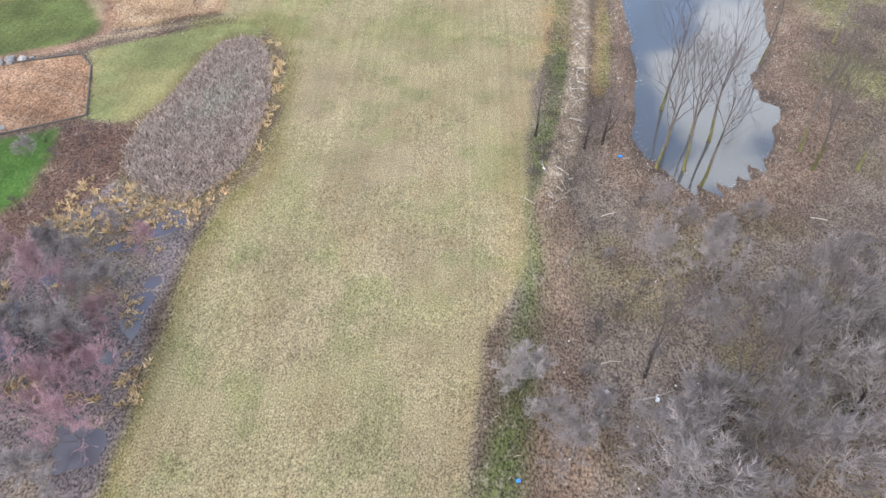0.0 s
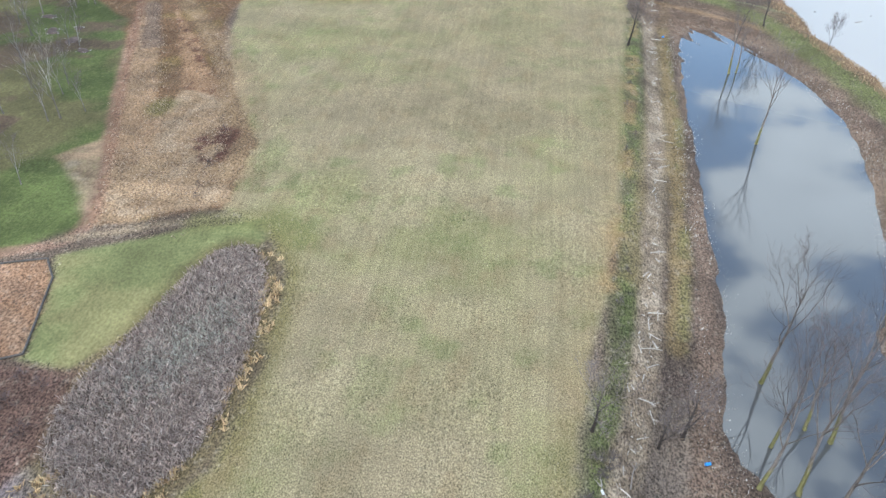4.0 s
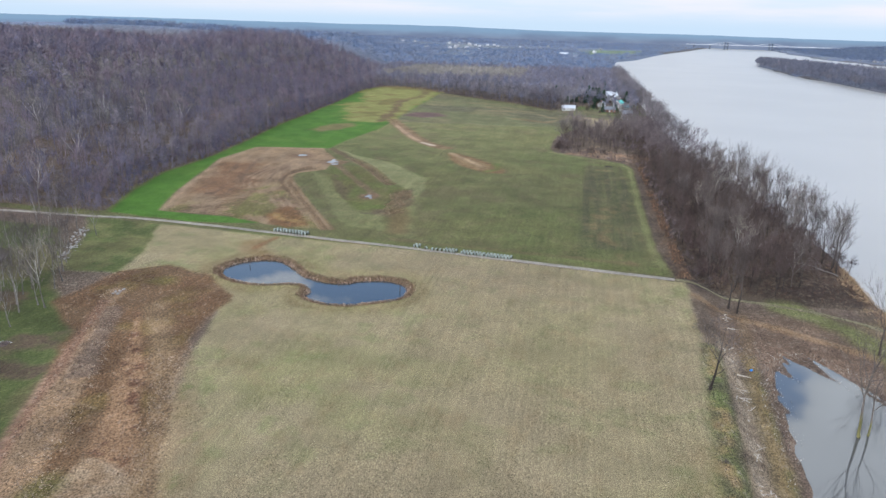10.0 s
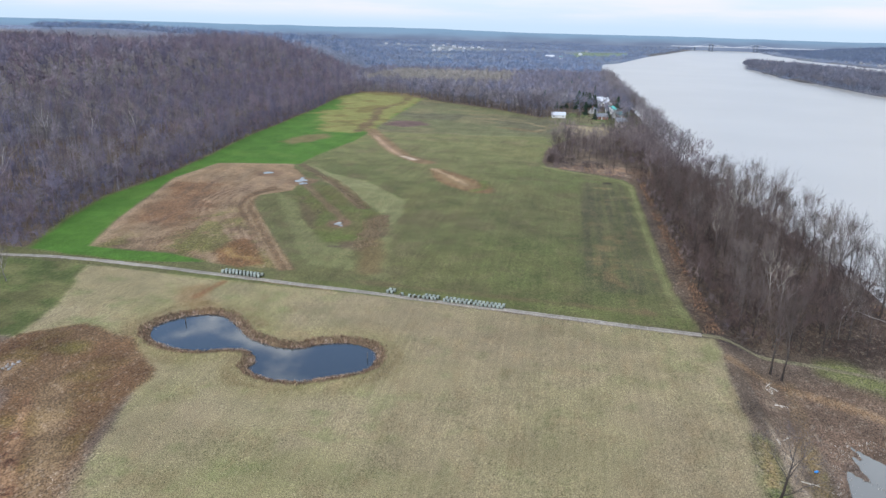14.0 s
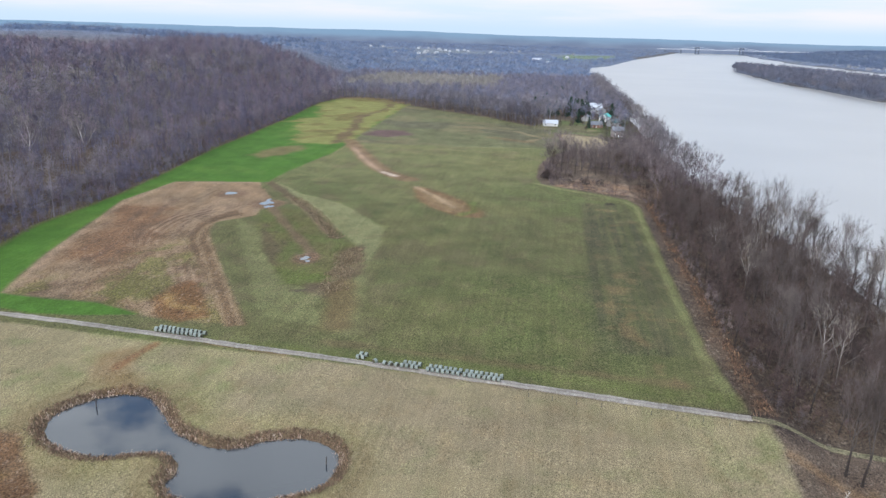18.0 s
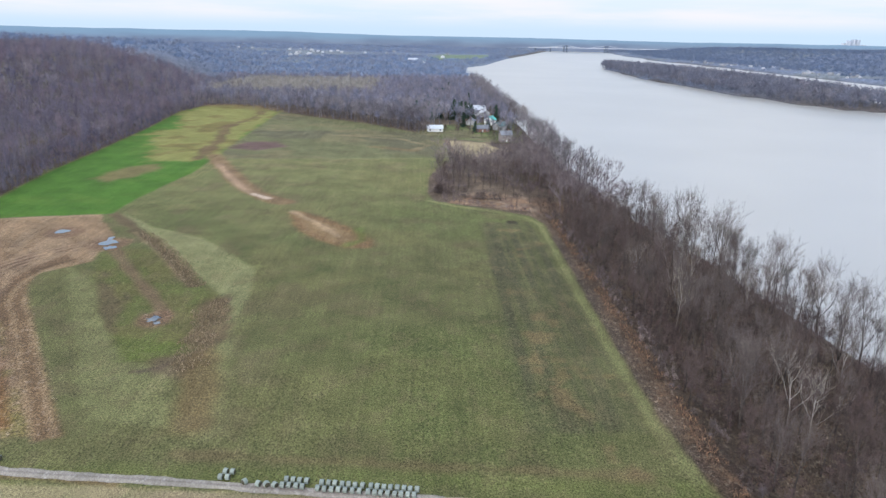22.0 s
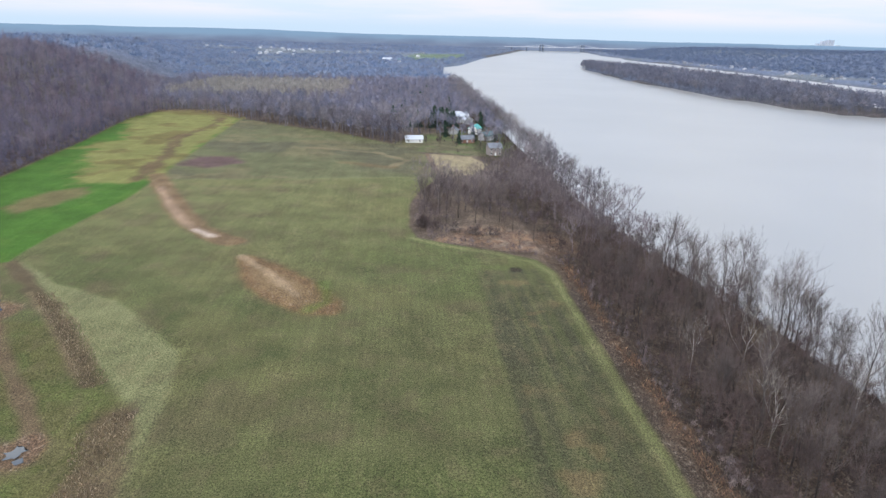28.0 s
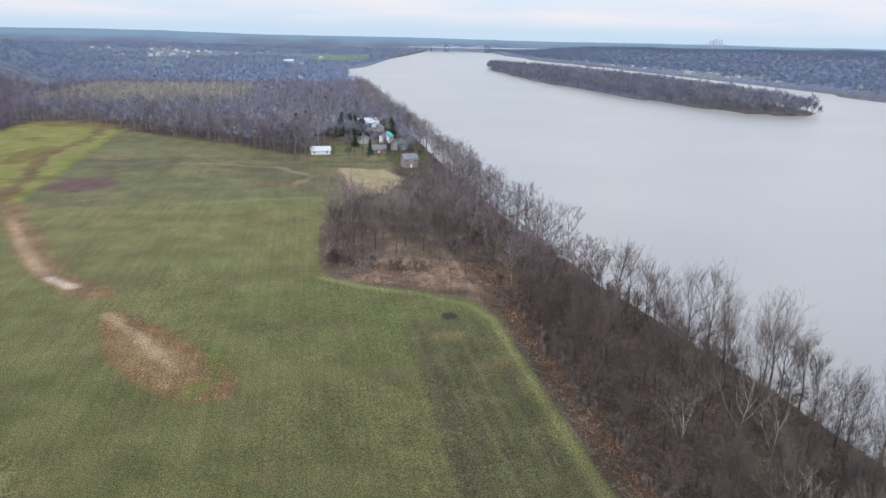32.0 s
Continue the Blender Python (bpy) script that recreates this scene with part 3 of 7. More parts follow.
m = area(PLOT, 0.5, 0.8)
shade(m * sstep(0.35, 0.65, vnoise(GX * 0.35 + GY * 1.0, GX * 0.2, 2.2, 2)), (0.40, 0.29, 0.21), 0.6)
rows_at = vnoise((GX * 0.34 + GY * 0.94) * 1.0, GX * 0.04, 2.6, 1)
shade(m * sstep(0.5, 0.7, rows_at), (0.17, 0.11, 0.075), 0.5)
# marsh, reeds and brush
m = area(MARSH, 1.2, 3)
shade(m, (0.185, 0.16, 0.165), 1, 4)
shade(m * spots(6, 2, 0.55, 0.68), (0.26, 0.21, 0.15), 0.6)
shade(sstep(5, 0, signed(GX, GY, REEDS, 30) + 2 * wob), (0.17, 0.14, 0.07), 0.9)
shade(area(REEDS, 0.8, 1.5), (0.20, 0.165, 0.15), 1, 4)
shade(area(BRUSH_BANK, 1.5, 4), (0.15, 0.095, 0.075), 0.95, 4)
# fields beyond the lane
m = area(FIELD, 0.8, 1.5)
shade(m, (0.17, 0.175, 0.075), 1, 5)
shade(m * spots(60, 1, 0.45, 0.68), (0.135, 0.155, 0.06), 0.8)
shade(m * spots(25, 3, 0.5, 0.7), (0.205, 0.195, 0.085), 0.6)
shade(m * spots(12, 2, 0.56, 0.72), (0.18, 0.15, 0.085), 0.5)
shade(m * sstep(700, 540, GY) * sstep(-80, -20, GX) * spots(70, 2, 0.4, 0.6), (0.15, 0.175, 0.06), 0.5)
east = area([(0, 372), (26, 372), (27, 520), (24, 548), (4, 545), (2, 480)], 1.5, 3)
shade(east, (0.125, 0.13, 0.065), 0.55)
shade(east * sstep(0.35, 0.62, vnoise(GX * 1.0, GY * 0.02, 1.6, 1)) * (0.6 + 0.4 * spots(30, 1, 0.4, 0.6)), (0.105, 0.10, 0.06), 0.8)
shade(east * spots(9, 4, 0.66, 0.74), (0.24, 0.18, 0.09), 0.6)
shade(stroke([(20, 358), (8, 400), (12, 440)], 5, 2, 8) * spots(8, 2, 0.5, 0.62), (0.26, 0.19, 0.10), 0.7)
shade(stroke([(31, 352), (28, 380), (28, 448), (29, 518), (29, 543), (25, 555), (12, 566), (-7, 576), (-20, 587)], 2.6, 0.9, 1.2), (0.27, 0.275, 0.125), 0.65)
shade(stroke([(-130, 358), (-24, 356), (30, 352)], 6, 2, 4), (0.17, 0.20, 0.065), 0.6)
shade(stroke([(-70, 364), (-20, 360), (20, 357)], 3, 1.5, 5), (0.24, 0.17, 0.10), 0.5)
m = area(SOIL, 1.2, 3)
shade(m, (0.285, 0.215, 0.14), 1, 6)
rows_at = vnoise(GX * 0.62 + GY * 0.18, GX * 0.05 - GY * 0.05, 1.9, 3)
shade(m * sstep(0.4, 0.7, rows_at), (0.34, 0.275, 0.195), 0.5)
shade(area([(-208, 488), (-180, 492), (-164, 440), (-160, 404), (-180, 412)], 8, 18), (0.225, 0.135, 0.075), 0.8)
shade(m * sstep(0.62, 0.8, rows_at) * spots(18, 2, 0.4, 0.6), (0.165, 0.12, 0.085), 0.7)
shade(m * sstep(404, 380, GY) * spots(9, 1, 0.42, 0.6), (0.17, 0.18, 0.06), 0.8)
shade(m * sstep(470, 440, GY) * sstep(-160, -140, GX) * spots(11, 4, 0.42, 0.6), (0.175, 0.175, 0.065), 0.75)
dd = line_dist(GX, GY, BAND, 44)[0]
ring = m * sstep(30, 20, dd) * sstep(2, 5, dd) * spots(14, 1, 0.36, 0.56)
wave = 0.5 + 0.5 * np.sin(dd * 2.0 + 3 * wob + 2 * wide)
shade(ring * sstep(0.5, 0.9, wave), (0.40, 0.315, 0.235), 0.6)
shade(ring * sstep(0.5, 0.1, wave), (0.165, 0.115, 0.08), 0.55)
shade(m * sstep(6, 0, line_dist(GX, GY, [(-178, 378), (-191, 417), (-211, 496), (-209, 542), (-167, 552)], 12)[0] + 5 * wob), (0.40, 0.31, 0.24), 0.6)
shade(area([(-150, 452), (-128, 404), (-118, 404), (-134, 380), (-152, 384), (-160, 420)], 3, 12) * spots(9, 3, 0.4, 0.56), (0.17, 0.185, 0.065), 0.75)
for k in range(7):
    x0 = -172 + 8.5 * k
    shade(m * stroke([(x0, 384), (x0 - 7, 412), (x0 - 12, 440)], 1.3, 0.6, 2.0) * spots(11, k, 0.44, 0.56), (0.17, 0.115, 0.085), 0.6)
patch = area([(-132, 386), (-128, 403), (-117, 390), (-108, 374), (-115, 368), (-125, 372)], 1.5, 4)
shade(patch, (0.21, 0.125, 0.06), 0.9, 6)
shade(patch * stroke([(-129, 388), (-122, 380), (-114, 378)], 4, 1.5, 5), (0.34, 0.245, 0.11), 0.8)
hollow = [(-143, 500), (-122, 500), (-100, 470), (-88, 455), (-76, 425), (-78, 400), (-90, 402), (-108, 415), (-120, 440), (-134, 468)]
shade(area(hollow, 2, 4), (0.165, 0.16, 0.06), 0.9, 5)
shade(area(hollow, 3, 6) * spots(12, 1, 0.5, 0.62), (0.145, 0.175, 0.055), 0.7)
shade(area([(-108, 424), (-88, 419), (-84, 414), (-92, 405), (-103, 410)], 2, 5), (0.145, 0.18, 0.05), 0.8)
shade(area([(-131, 468), (-114, 448), (-108, 426), (-114, 428), (-124, 448)], 2, 5), (0.15, 0.115, 0.07), 0.8)
pale = area([(-144, 476), (-131, 465), (-117, 437), (-98, 407), (-85, 402), (-75, 374), (-94, 376), (-115, 419), (-136, 455)], 1.5, 3)
shade(pale, (0.25, 0.255, 0.115), 0.85)
shade(pale * area([(-144, 476), (-131, 465), (-117, 437), (-98, 407), (-88, 404), (-98, 396), (-118, 424), (-134, 458)], 2, 3), (0.25, 0.25, 0.115), 0.8)
shade(area([(-160, 556), (-136, 532), (-110, 516), (-82, 480), (-76, 449), (-78, 430), (-84, 452), (-97, 470), (-116, 496), (-140, 528)], 1.2, 2.5), (0.29, 0.295, 0.145), 0.85)
shade(stroke([(-80, 440), (-76, 420), (-72, 395), (-66, 372)], 6, 2.5, 4), (0.265, 0.27, 0.125), 0.75)
shade(stroke([(-161, 553), (-141, 527), (-118, 496), (-99, 466)], 5.5, 1.4, 4), (0.155, 0.115, 0.07), 0.9)
shade(stroke([(-140, 523), (-120, 494), (-104, 470)], 1.6, 0.8, 2), (0.29, 0.22, 0.13), 0.8)
shade(stroke([(-104, 438), (-112, 448), (-124, 466), (-133, 474)], 2.0, 0.9, 4) * spots(5, 3, 0.42, 0.56), (0.13, 0.10, 0.07), 0.8)
shade(stroke([(-83, 452), (-79, 436), (-80, 418), (-86, 402), (-96, 398)], 3.0, 1.2, 5) * spots(4, 2, 0.42, 0.58), (0.14, 0.105, 0.085), 0.85)
shade(stroke([(-94, 428), (-90, 416), (-98, 408)], 5, 2, 5) * spots(7, 1, 0.42, 0.58), (0.15, 0.20, 0.045), 0.75)
shade(area([(-90, 446), (-84, 456), (-74, 422), (-78, 408), (-88, 420)], 2, 6), (0.19, 0.14, 0.085), 0.9)
shade(area([(-92, 408), (-80, 412), (-79, 396), (-88, 398)], 2, 5), (0.20, 0.15, 0.10), 0.8)
shade(stroke([(-78, 408), (-74, 392), (-71, 376)], 9, 3, 5), (0.215, 0.15, 0.075), 0.75)
outer = area([(-147, 486), (-153, 474), (-149, 458), (-131, 427), (-109, 392), (-95, 370), (-100, 368), (-109, 380), (-131, 415), (-152, 446), (-158, 468), (-153, 492)], 1.0, 1.6)
shade(outer, (0.20, 0.145, 0.09), 0.95, 6)
dd, aa = line_dist(GX, GY, BAND, 12)
shade(outer * sstep(0.9, 0.3, np.abs(dd - 2.0)), (0.33, 0.26, 0.17), 0.8)
shade(outer * sstep(0.9, 0.3, np.abs(dd - 4.6)), (0.12, 0.085, 0.055), 0.7)
shade(stroke([(-143, 506), (-129, 484), (-104, 448), (-99, 438)], 4.5, 1.2, 3), (0.235, 0.165, 0.105), 0.9)
for px, py, r in ((-143, 506, 8), (-168, 521, 7), (-101, 436, 5)):
    shade(sstep(r + 2, r - 2, np.hypot((GX - px), (GY - py) * 0.8) + 4 * wob), (0.21, 0.15, 0.105), 0.9, 6)
shade(stroke([(-113, 354), (-114, 346), (-115, 339)], 2.2, 0.8, 2), (0.24, 0.14, 0.075), 0.9)
shade(stroke([(-100, 357), (-90, 356), (-78, 354)], 1.8, 0.7, 2), (0.26, 0.16, 0.09), 0.7)
m = area(GREEN, 0.9, 2.0)
shade(m, (0.085, 0.185, 0.028), 1, 7)
shade(m * spots(30, 1, 0.5, 0.7), (0.11, 0.20, 0.035), 0.8)
shade(m * sstep(3, 0, line_dist(GX, GY, WOOD_RIM, 8)[0] + 2 * wob), (0.19, 0.17, 0.08), 0.8)
shade(area([(-207, 630), (-198, 666), (-185, 678), (-180, 655), (-192, 618)], 4, 10), (0.23, 0.175, 0.09), 0.85)
shade(stroke([(-222, 770), (-208, 790)], 5, 2, 6), (0.30, 0.29, 0.20), 0.7)
m = area(YELLOW, 6, 22)
shade(m, (0.285, 0.275, 0.095), 0.95, 7)
shade(m * spots(20, 2, 0.5, 0.66), (0.20, 0.155, 0.06), 0.8)
shade(stroke([(-168, 700), (-178, 780), (-192, 860), (-186, 930), (-190, 990)], 7, 2, 12), (0.18, 0.12, 0.07), 0.85)
shade(stroke([(-265, 1035), (-222, 1040), (-190, 1004)], 26, 8, 10), (0.22, 0.155, 0.085), 0.7)
m = area(UPPER, 1.5, 3)
shade(m, (0.155, 0.16, 0.08), 1, 8)
shade(m * spots(60, 2, 0.44, 0.62), (0.125, 0.12, 0.075), 0.9)
shade(m * spots(28, 4, 0.52, 0.68), (0.20, 0.175, 0.095), 0.7)
shade(area([(-160, 742), (-140, 736), (-122, 752), (-132, 776), (-156, 776)], 5, 9), (0.14, 0.075, 0.09), 0.8)
shade(stroke([(-90, 820), (-40, 800), (-20, 770), (-30, 750)], 5, 2, 8), (0.30, 0.24, 0.14), 0.7)
shade(stroke([(-60, 760), (-30, 745)], 9, 4, 6), (0.24, 0.165, 0.085), 0.6)
shade(stroke(HEDGE, 2.6, 0.8, 1.0), (0.21, 0.225, 0.10), 0.8)
shade(stroke(RILL, 11, 2.5, 4), (0.19, 0.135, 0.085), 0.85, 6)
shade(stroke(flowing([(-150, 680), (-131, 637), (-113, 601), (-99, 588)]), 3.8, 1.6, 2.5), (0.37, 0.285, 0.21), 0.8)
shade(stroke([(-110, 598), (-100, 588)], 3.4, 1.2, 2.5), (0.58, 0.53, 0.47), 0.8)
m = area(SCAR, 3, 5)
shade(m, (0.215, 0.145, 0.08), 0.95, 6)
shade(area([(-80, 556), (-64, 540), (-50, 522), (-48, 510), (-58, 512), (-70, 528)], 2.5, 5), (0.27, 0.205, 0.115), 0.8)
shade(stroke([(-83, 562), (-70, 544), (-57, 520)], 2.6, 1.4, 3), (0.42, 0.34, 0.23), 0.75)
shade(stroke([(-50, 533), (-47, 516), (-52, 508)], 4, 2, 4), (0.14, 0.19, 0.05), 0.8)
shade(sstep(3.0, 1.8, np.hypot(GX - 17, (GY - 547) * 0.8) + 1.5 * wob), (0.05, 0.04, 0.03), 0.9)
shade(area(STUBBLE, 1.5, 3), (0.36, 0.30, 0.19), 1, 8)
shade(stroke([(-6, 800), (-4, 760), (2, 716)], 2.2, 0.8, 1), (0.25, 0.17, 0.11), 0.9)
# gardens of the village
m = area([(-30, 840), (-6, 803), (24, 794), (52, 788), (62, 840), (62, 930), (-10, 900)], 3, 8) * (zone == 0)
shade(m, (0.17, 0.165, 0.085), 0.8)
shade(m * spots(12, 1, 0.5, 0.62), (0.12, 0.17, 0.055), 0.8)
# clearing in the grove
m = area([(-8, 584), (12, 574), (34, 562), (46, 572), (40, 596), (18, 606), (2, 604)], 3, 8)
shade(m, (0.19, 0.13, 0.095), 0.9)
shade(m * spots(4, 2, 0.5, 0.62), (0.34, 0.215, 0.125), 0.6)
shade(m * spots(3, 1, 0.54, 0.64), (0.33, 0.27, 0.21), 0.6)
# rim of the fields against the riverside wood
shade(stroke([(36, 350), (35, 400), (35, 470), (36, 545), (28, 566), (10, 576)], 5, 2, 5), (0.16, 0.11, 0.075), 0.75)
shade(stroke([(36, 350), (35, 400), (35, 470), (36, 545)], 5, 1, 9) * spots(6, 2, 0.56, 0.66), (0.33, 0.215, 0.13), 0.5)
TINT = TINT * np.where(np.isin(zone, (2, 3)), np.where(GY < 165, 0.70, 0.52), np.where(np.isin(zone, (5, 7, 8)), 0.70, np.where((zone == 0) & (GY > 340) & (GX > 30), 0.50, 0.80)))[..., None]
TINT = TINT * np.where((zone == 1)[..., None], (1.02, 0.94, 0.82), np.where(np.isin(zone, (3, 6))[..., None], (1.10, 0.95, 0.81), np.where(np.isin(zone, (5, 7, 8))[..., None], (1.05, 1.0, 0.91), (1.04, 0.96, 0.88))))
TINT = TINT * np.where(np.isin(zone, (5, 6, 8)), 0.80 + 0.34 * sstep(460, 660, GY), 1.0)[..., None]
TINT = TINT * (1 + 0.25 * fine[..., None] + 0.15 * wide[..., None])

face_zone = zone[:-1, :-1]
ZONES = [("riverside_ground", M_ROUGH, "brown leaf litter, mud and dead grass by the river"),
         ("meadow", M_MEADOW, "dry straw-coloured mown meadow with green flecks"),
         ("lawn", M_LAWN, "patchy green lawn of the farmyard with dead leaves"),
         ("disturbed_soil", M_SOIL, "brown graded soil with pale strips of debris"),
         ("marsh_ground", M_ROUGH, "wet purple-brown marsh mud under reeds and brush"),
         ("crop_field", M_CROP, "thin olive-green winter crop with drill lines"),
         ("bare_soil", M_SOIL, "bare tan and reddish soil washed out of the crop"),
         ("bright_crop_strip", M_GREEN, "vivid green and yellow winter wheat strip"),
         ("upper_field", M_CROP, "dull olive weedy field with purple patches")]
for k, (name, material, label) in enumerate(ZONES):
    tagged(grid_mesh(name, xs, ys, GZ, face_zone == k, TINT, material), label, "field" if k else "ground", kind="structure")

# the wide land to the horizon
u = np.linspace(-1, 1, 230)
wx = np.sign(u) * (np.abs(u) * 260 + 4700 * np.abs(u) ** 3.2)
v = np.linspace(0, 1, 260)
wy = -400 + 1500 * v + 3850 * v ** 3
WX, WY = np.meshgrid(wx, wy)
WZ = land_height(WX, WY)
hole = (WX > xs[0] + 4) & (WX < xs[-1] - 2) & (WY > ys[0] + 4) & (WY < ys[-1] - 6)
WZ = np.where(hole, np.minimum(WZ - 1.6, -1.6), WZ)
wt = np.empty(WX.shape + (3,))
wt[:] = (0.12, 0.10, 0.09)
# painted haze: the land's colour turns blue with distance
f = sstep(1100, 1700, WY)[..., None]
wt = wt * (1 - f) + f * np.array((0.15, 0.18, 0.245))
f = sstep(0.5, 0.65, fbm(WX, WY, 300, 2))[..., None] * (WY > 1900)[..., None]
wt = wt * (1 - 0.5 * f) + 0.5 * f * np.array((0.17, 0.18, 0.15))
f = (sstep(20, -20, signed(WX, WY, [(10, 2350), (200, 2800), (250, 3400), (60, 3300), (-30, 2700)])))[..., None]
wt = wt * (1 - f) + f * np.array((0.15, 0.195, 0.12))
f = ((WX > 300) & (WZ < -3.5))[..., None] * 1.0
wt = wt * (1 - f) + f * np.array((0.12, 0.11, 0.105))
tagged(grid_mesh("ground", wx, wy, WZ, np.ones((len(wy) - 1, len(wx) - 1), bool), wt, M_ROUGH), "brown wooded land reaching to the horizon, painted haze-blue far off", "ground", kind="structure")


# ---- water ----
def sheet(name, pts, z, material, label):
    bm = bmesh.new()
    bm.faces.new([bm.verts.new((x, y, z)) for x, y in pts])
    bmesh.ops.triangulate(bm, faces=bm.faces[:])
    me = bpy.data.meshes.new(name)
    bm.to_mesh(me)
    bm.free()
    me.materials.append(material)
    return tagged(new(name, me), label, "water", kind="structure")


def grown(pts, by):
    cx, cy = sum(p[0] for p in pts) / len(pts), sum(p[1] for p in pts) / len(pts)
    return [(x + by * (x - cx) / math.hypot(x - cx, y - cy), y + by * (y - cy) / math.hypot(x - cx, y - cy)) for x, y in pts]


sheet("river", [(40, -420), (4700, -420), (4700, 4900), (40, 4900)], -5.6, M_RIVER, "wide pale grey-brown river under a bright sky")
sheet("pond", rounded([(-119, 310), (-119, 323), (-110, 332), (-99, 332), (-90, 322), (-79, 316), (-66, 321), (-52, 320), (-47, 311), (-50, 300), (-64, 291), (-76, 291), (-84, 299), (-86, 304), (-108, 302)], 1), -0.45, M_POND, "dark still pond with a narrow waist, mirroring clouds")
sheet("flooded_pool", grown(POOL, 5), -4.78, M_FLOOD, "shallow flood water over stubble, mirroring clouds")
sheet("marsh_water", MARSH, -0.42, M_MARSH, "dark marsh water between brush")
for px, py, r in ((-144, 508, 3.6), (-141, 501, 2.6), (-146, 514, 1.8), (-169, 522, 3.0), (-101, 436, 2.4), (-99, 433, 1.3)):
    sheet("puddle", rounded([(px + r * random.uniform(0.35, 1.2) * math.cos(a * 0.4488), py + 1.3 * r * random.uniform(0.35, 1.2) * math.sin(a * 0.4488)) for a in range(14)], 1), at(px, py) + 0.12, M_FLOOD, "pale puddle lying on bare soil")


def ribbon(name, pts, width, lift, material, colour, label, ragged=0.5):
    """A lane laid on the ground, with a crown and uneven rims."""
    pts = np.array(pts, float)
    seg = np.hypot(*np.diff(pts, axis=0).T)
    s = np.concatenate([[0], np.cumsum(seg)])
    q = np.arange(0, s[-1], 1.2)
    cx, cy = np.interp(q, s, pts[:, 0]), np.interp(q, s, pts[:, 1])
    tx, ty = np.gradient(cx), np.gradient(cy)
    n = np.hypot(tx, ty)
    nx, ny = -ty / n, tx / n
    co, faces, tint = [], [], []
    across = np.linspace(-0.5, 0.5, 7)
    for k, a in enumerate(across):
        w = width * a * (1 + ragged * (vnoise(q, q * 0 + 9 * (a > 0), 2.5, 2) - 0.5) * (abs(a) > 0.4))
        x, y = cx + nx * w, cy + ny * w
        z = ground_height(x, y) + lift * (1 - (abs(a) > 0.45) * 1.9) + 0.05
        co.append(np.stack([x, y, z], -1))
        rut = 1.0 if k in (1, 2, 4, 5) else 0.72
        tint.append(np.tile(np.array(colour) * rut, (len(q), 1)) * (0.85 + 0.3 * vnoise(x, y, 4, 1))[:, None])
    co, tint = np.concatenate(co), np.concatenate(tint)
    m = len(q)
    for k in range(6):
        i = np.arange(m - 1) + k * m
        faces.append(np.stack([i, i + 1, i + 1 + m, i + m], -1))
    return tagged(raw_mesh(name, co, np.concatenate(faces), material, tint, True), label, "road", kind="structure")


ribbon("gravel_lane", LANE, 2.8, 0.10, M_GRAVEL, (0.27, 0.235, 0.195), "pale grey gravel farm lane between meadow and crop")
ribbon("grass_track", LANE_END, 2.2, 0.06, M_SOIL, (0.17, 0.15, 0.085), "grassy track running on from the lane to the river")


# ---- trees ----
def tube(co, faces, path, radii, sides):
    """Adds a tapered tube along path."""
    base = len(co)
    for k, p in enumerate(path):
        d = (path[min(k + 1, len(path) - 1)] - path[max(k - 1, 0)]).normalized()
        a = d.orthogonal().normalized()
        b = d.cross(a)
        for j in range(sides):
            t = 2 * math.pi * j / sides
            co.append(p + radii[k] * (math.cos(t) * a + math.sin(t) * b))
    for k in range(len(path) - 1):
        for j in range(sides):
            i, n = base + k * sides, (j + 1) % sides
            faces.append((i + j, i + n, i + sides + n, i + sides + j))


def sway(rng, d, amount):
    return (d + Vector((rng.gauss(0, amount), rng.gauss(0, amount), rng.gauss(0, amount * 0.6)))).normalized()


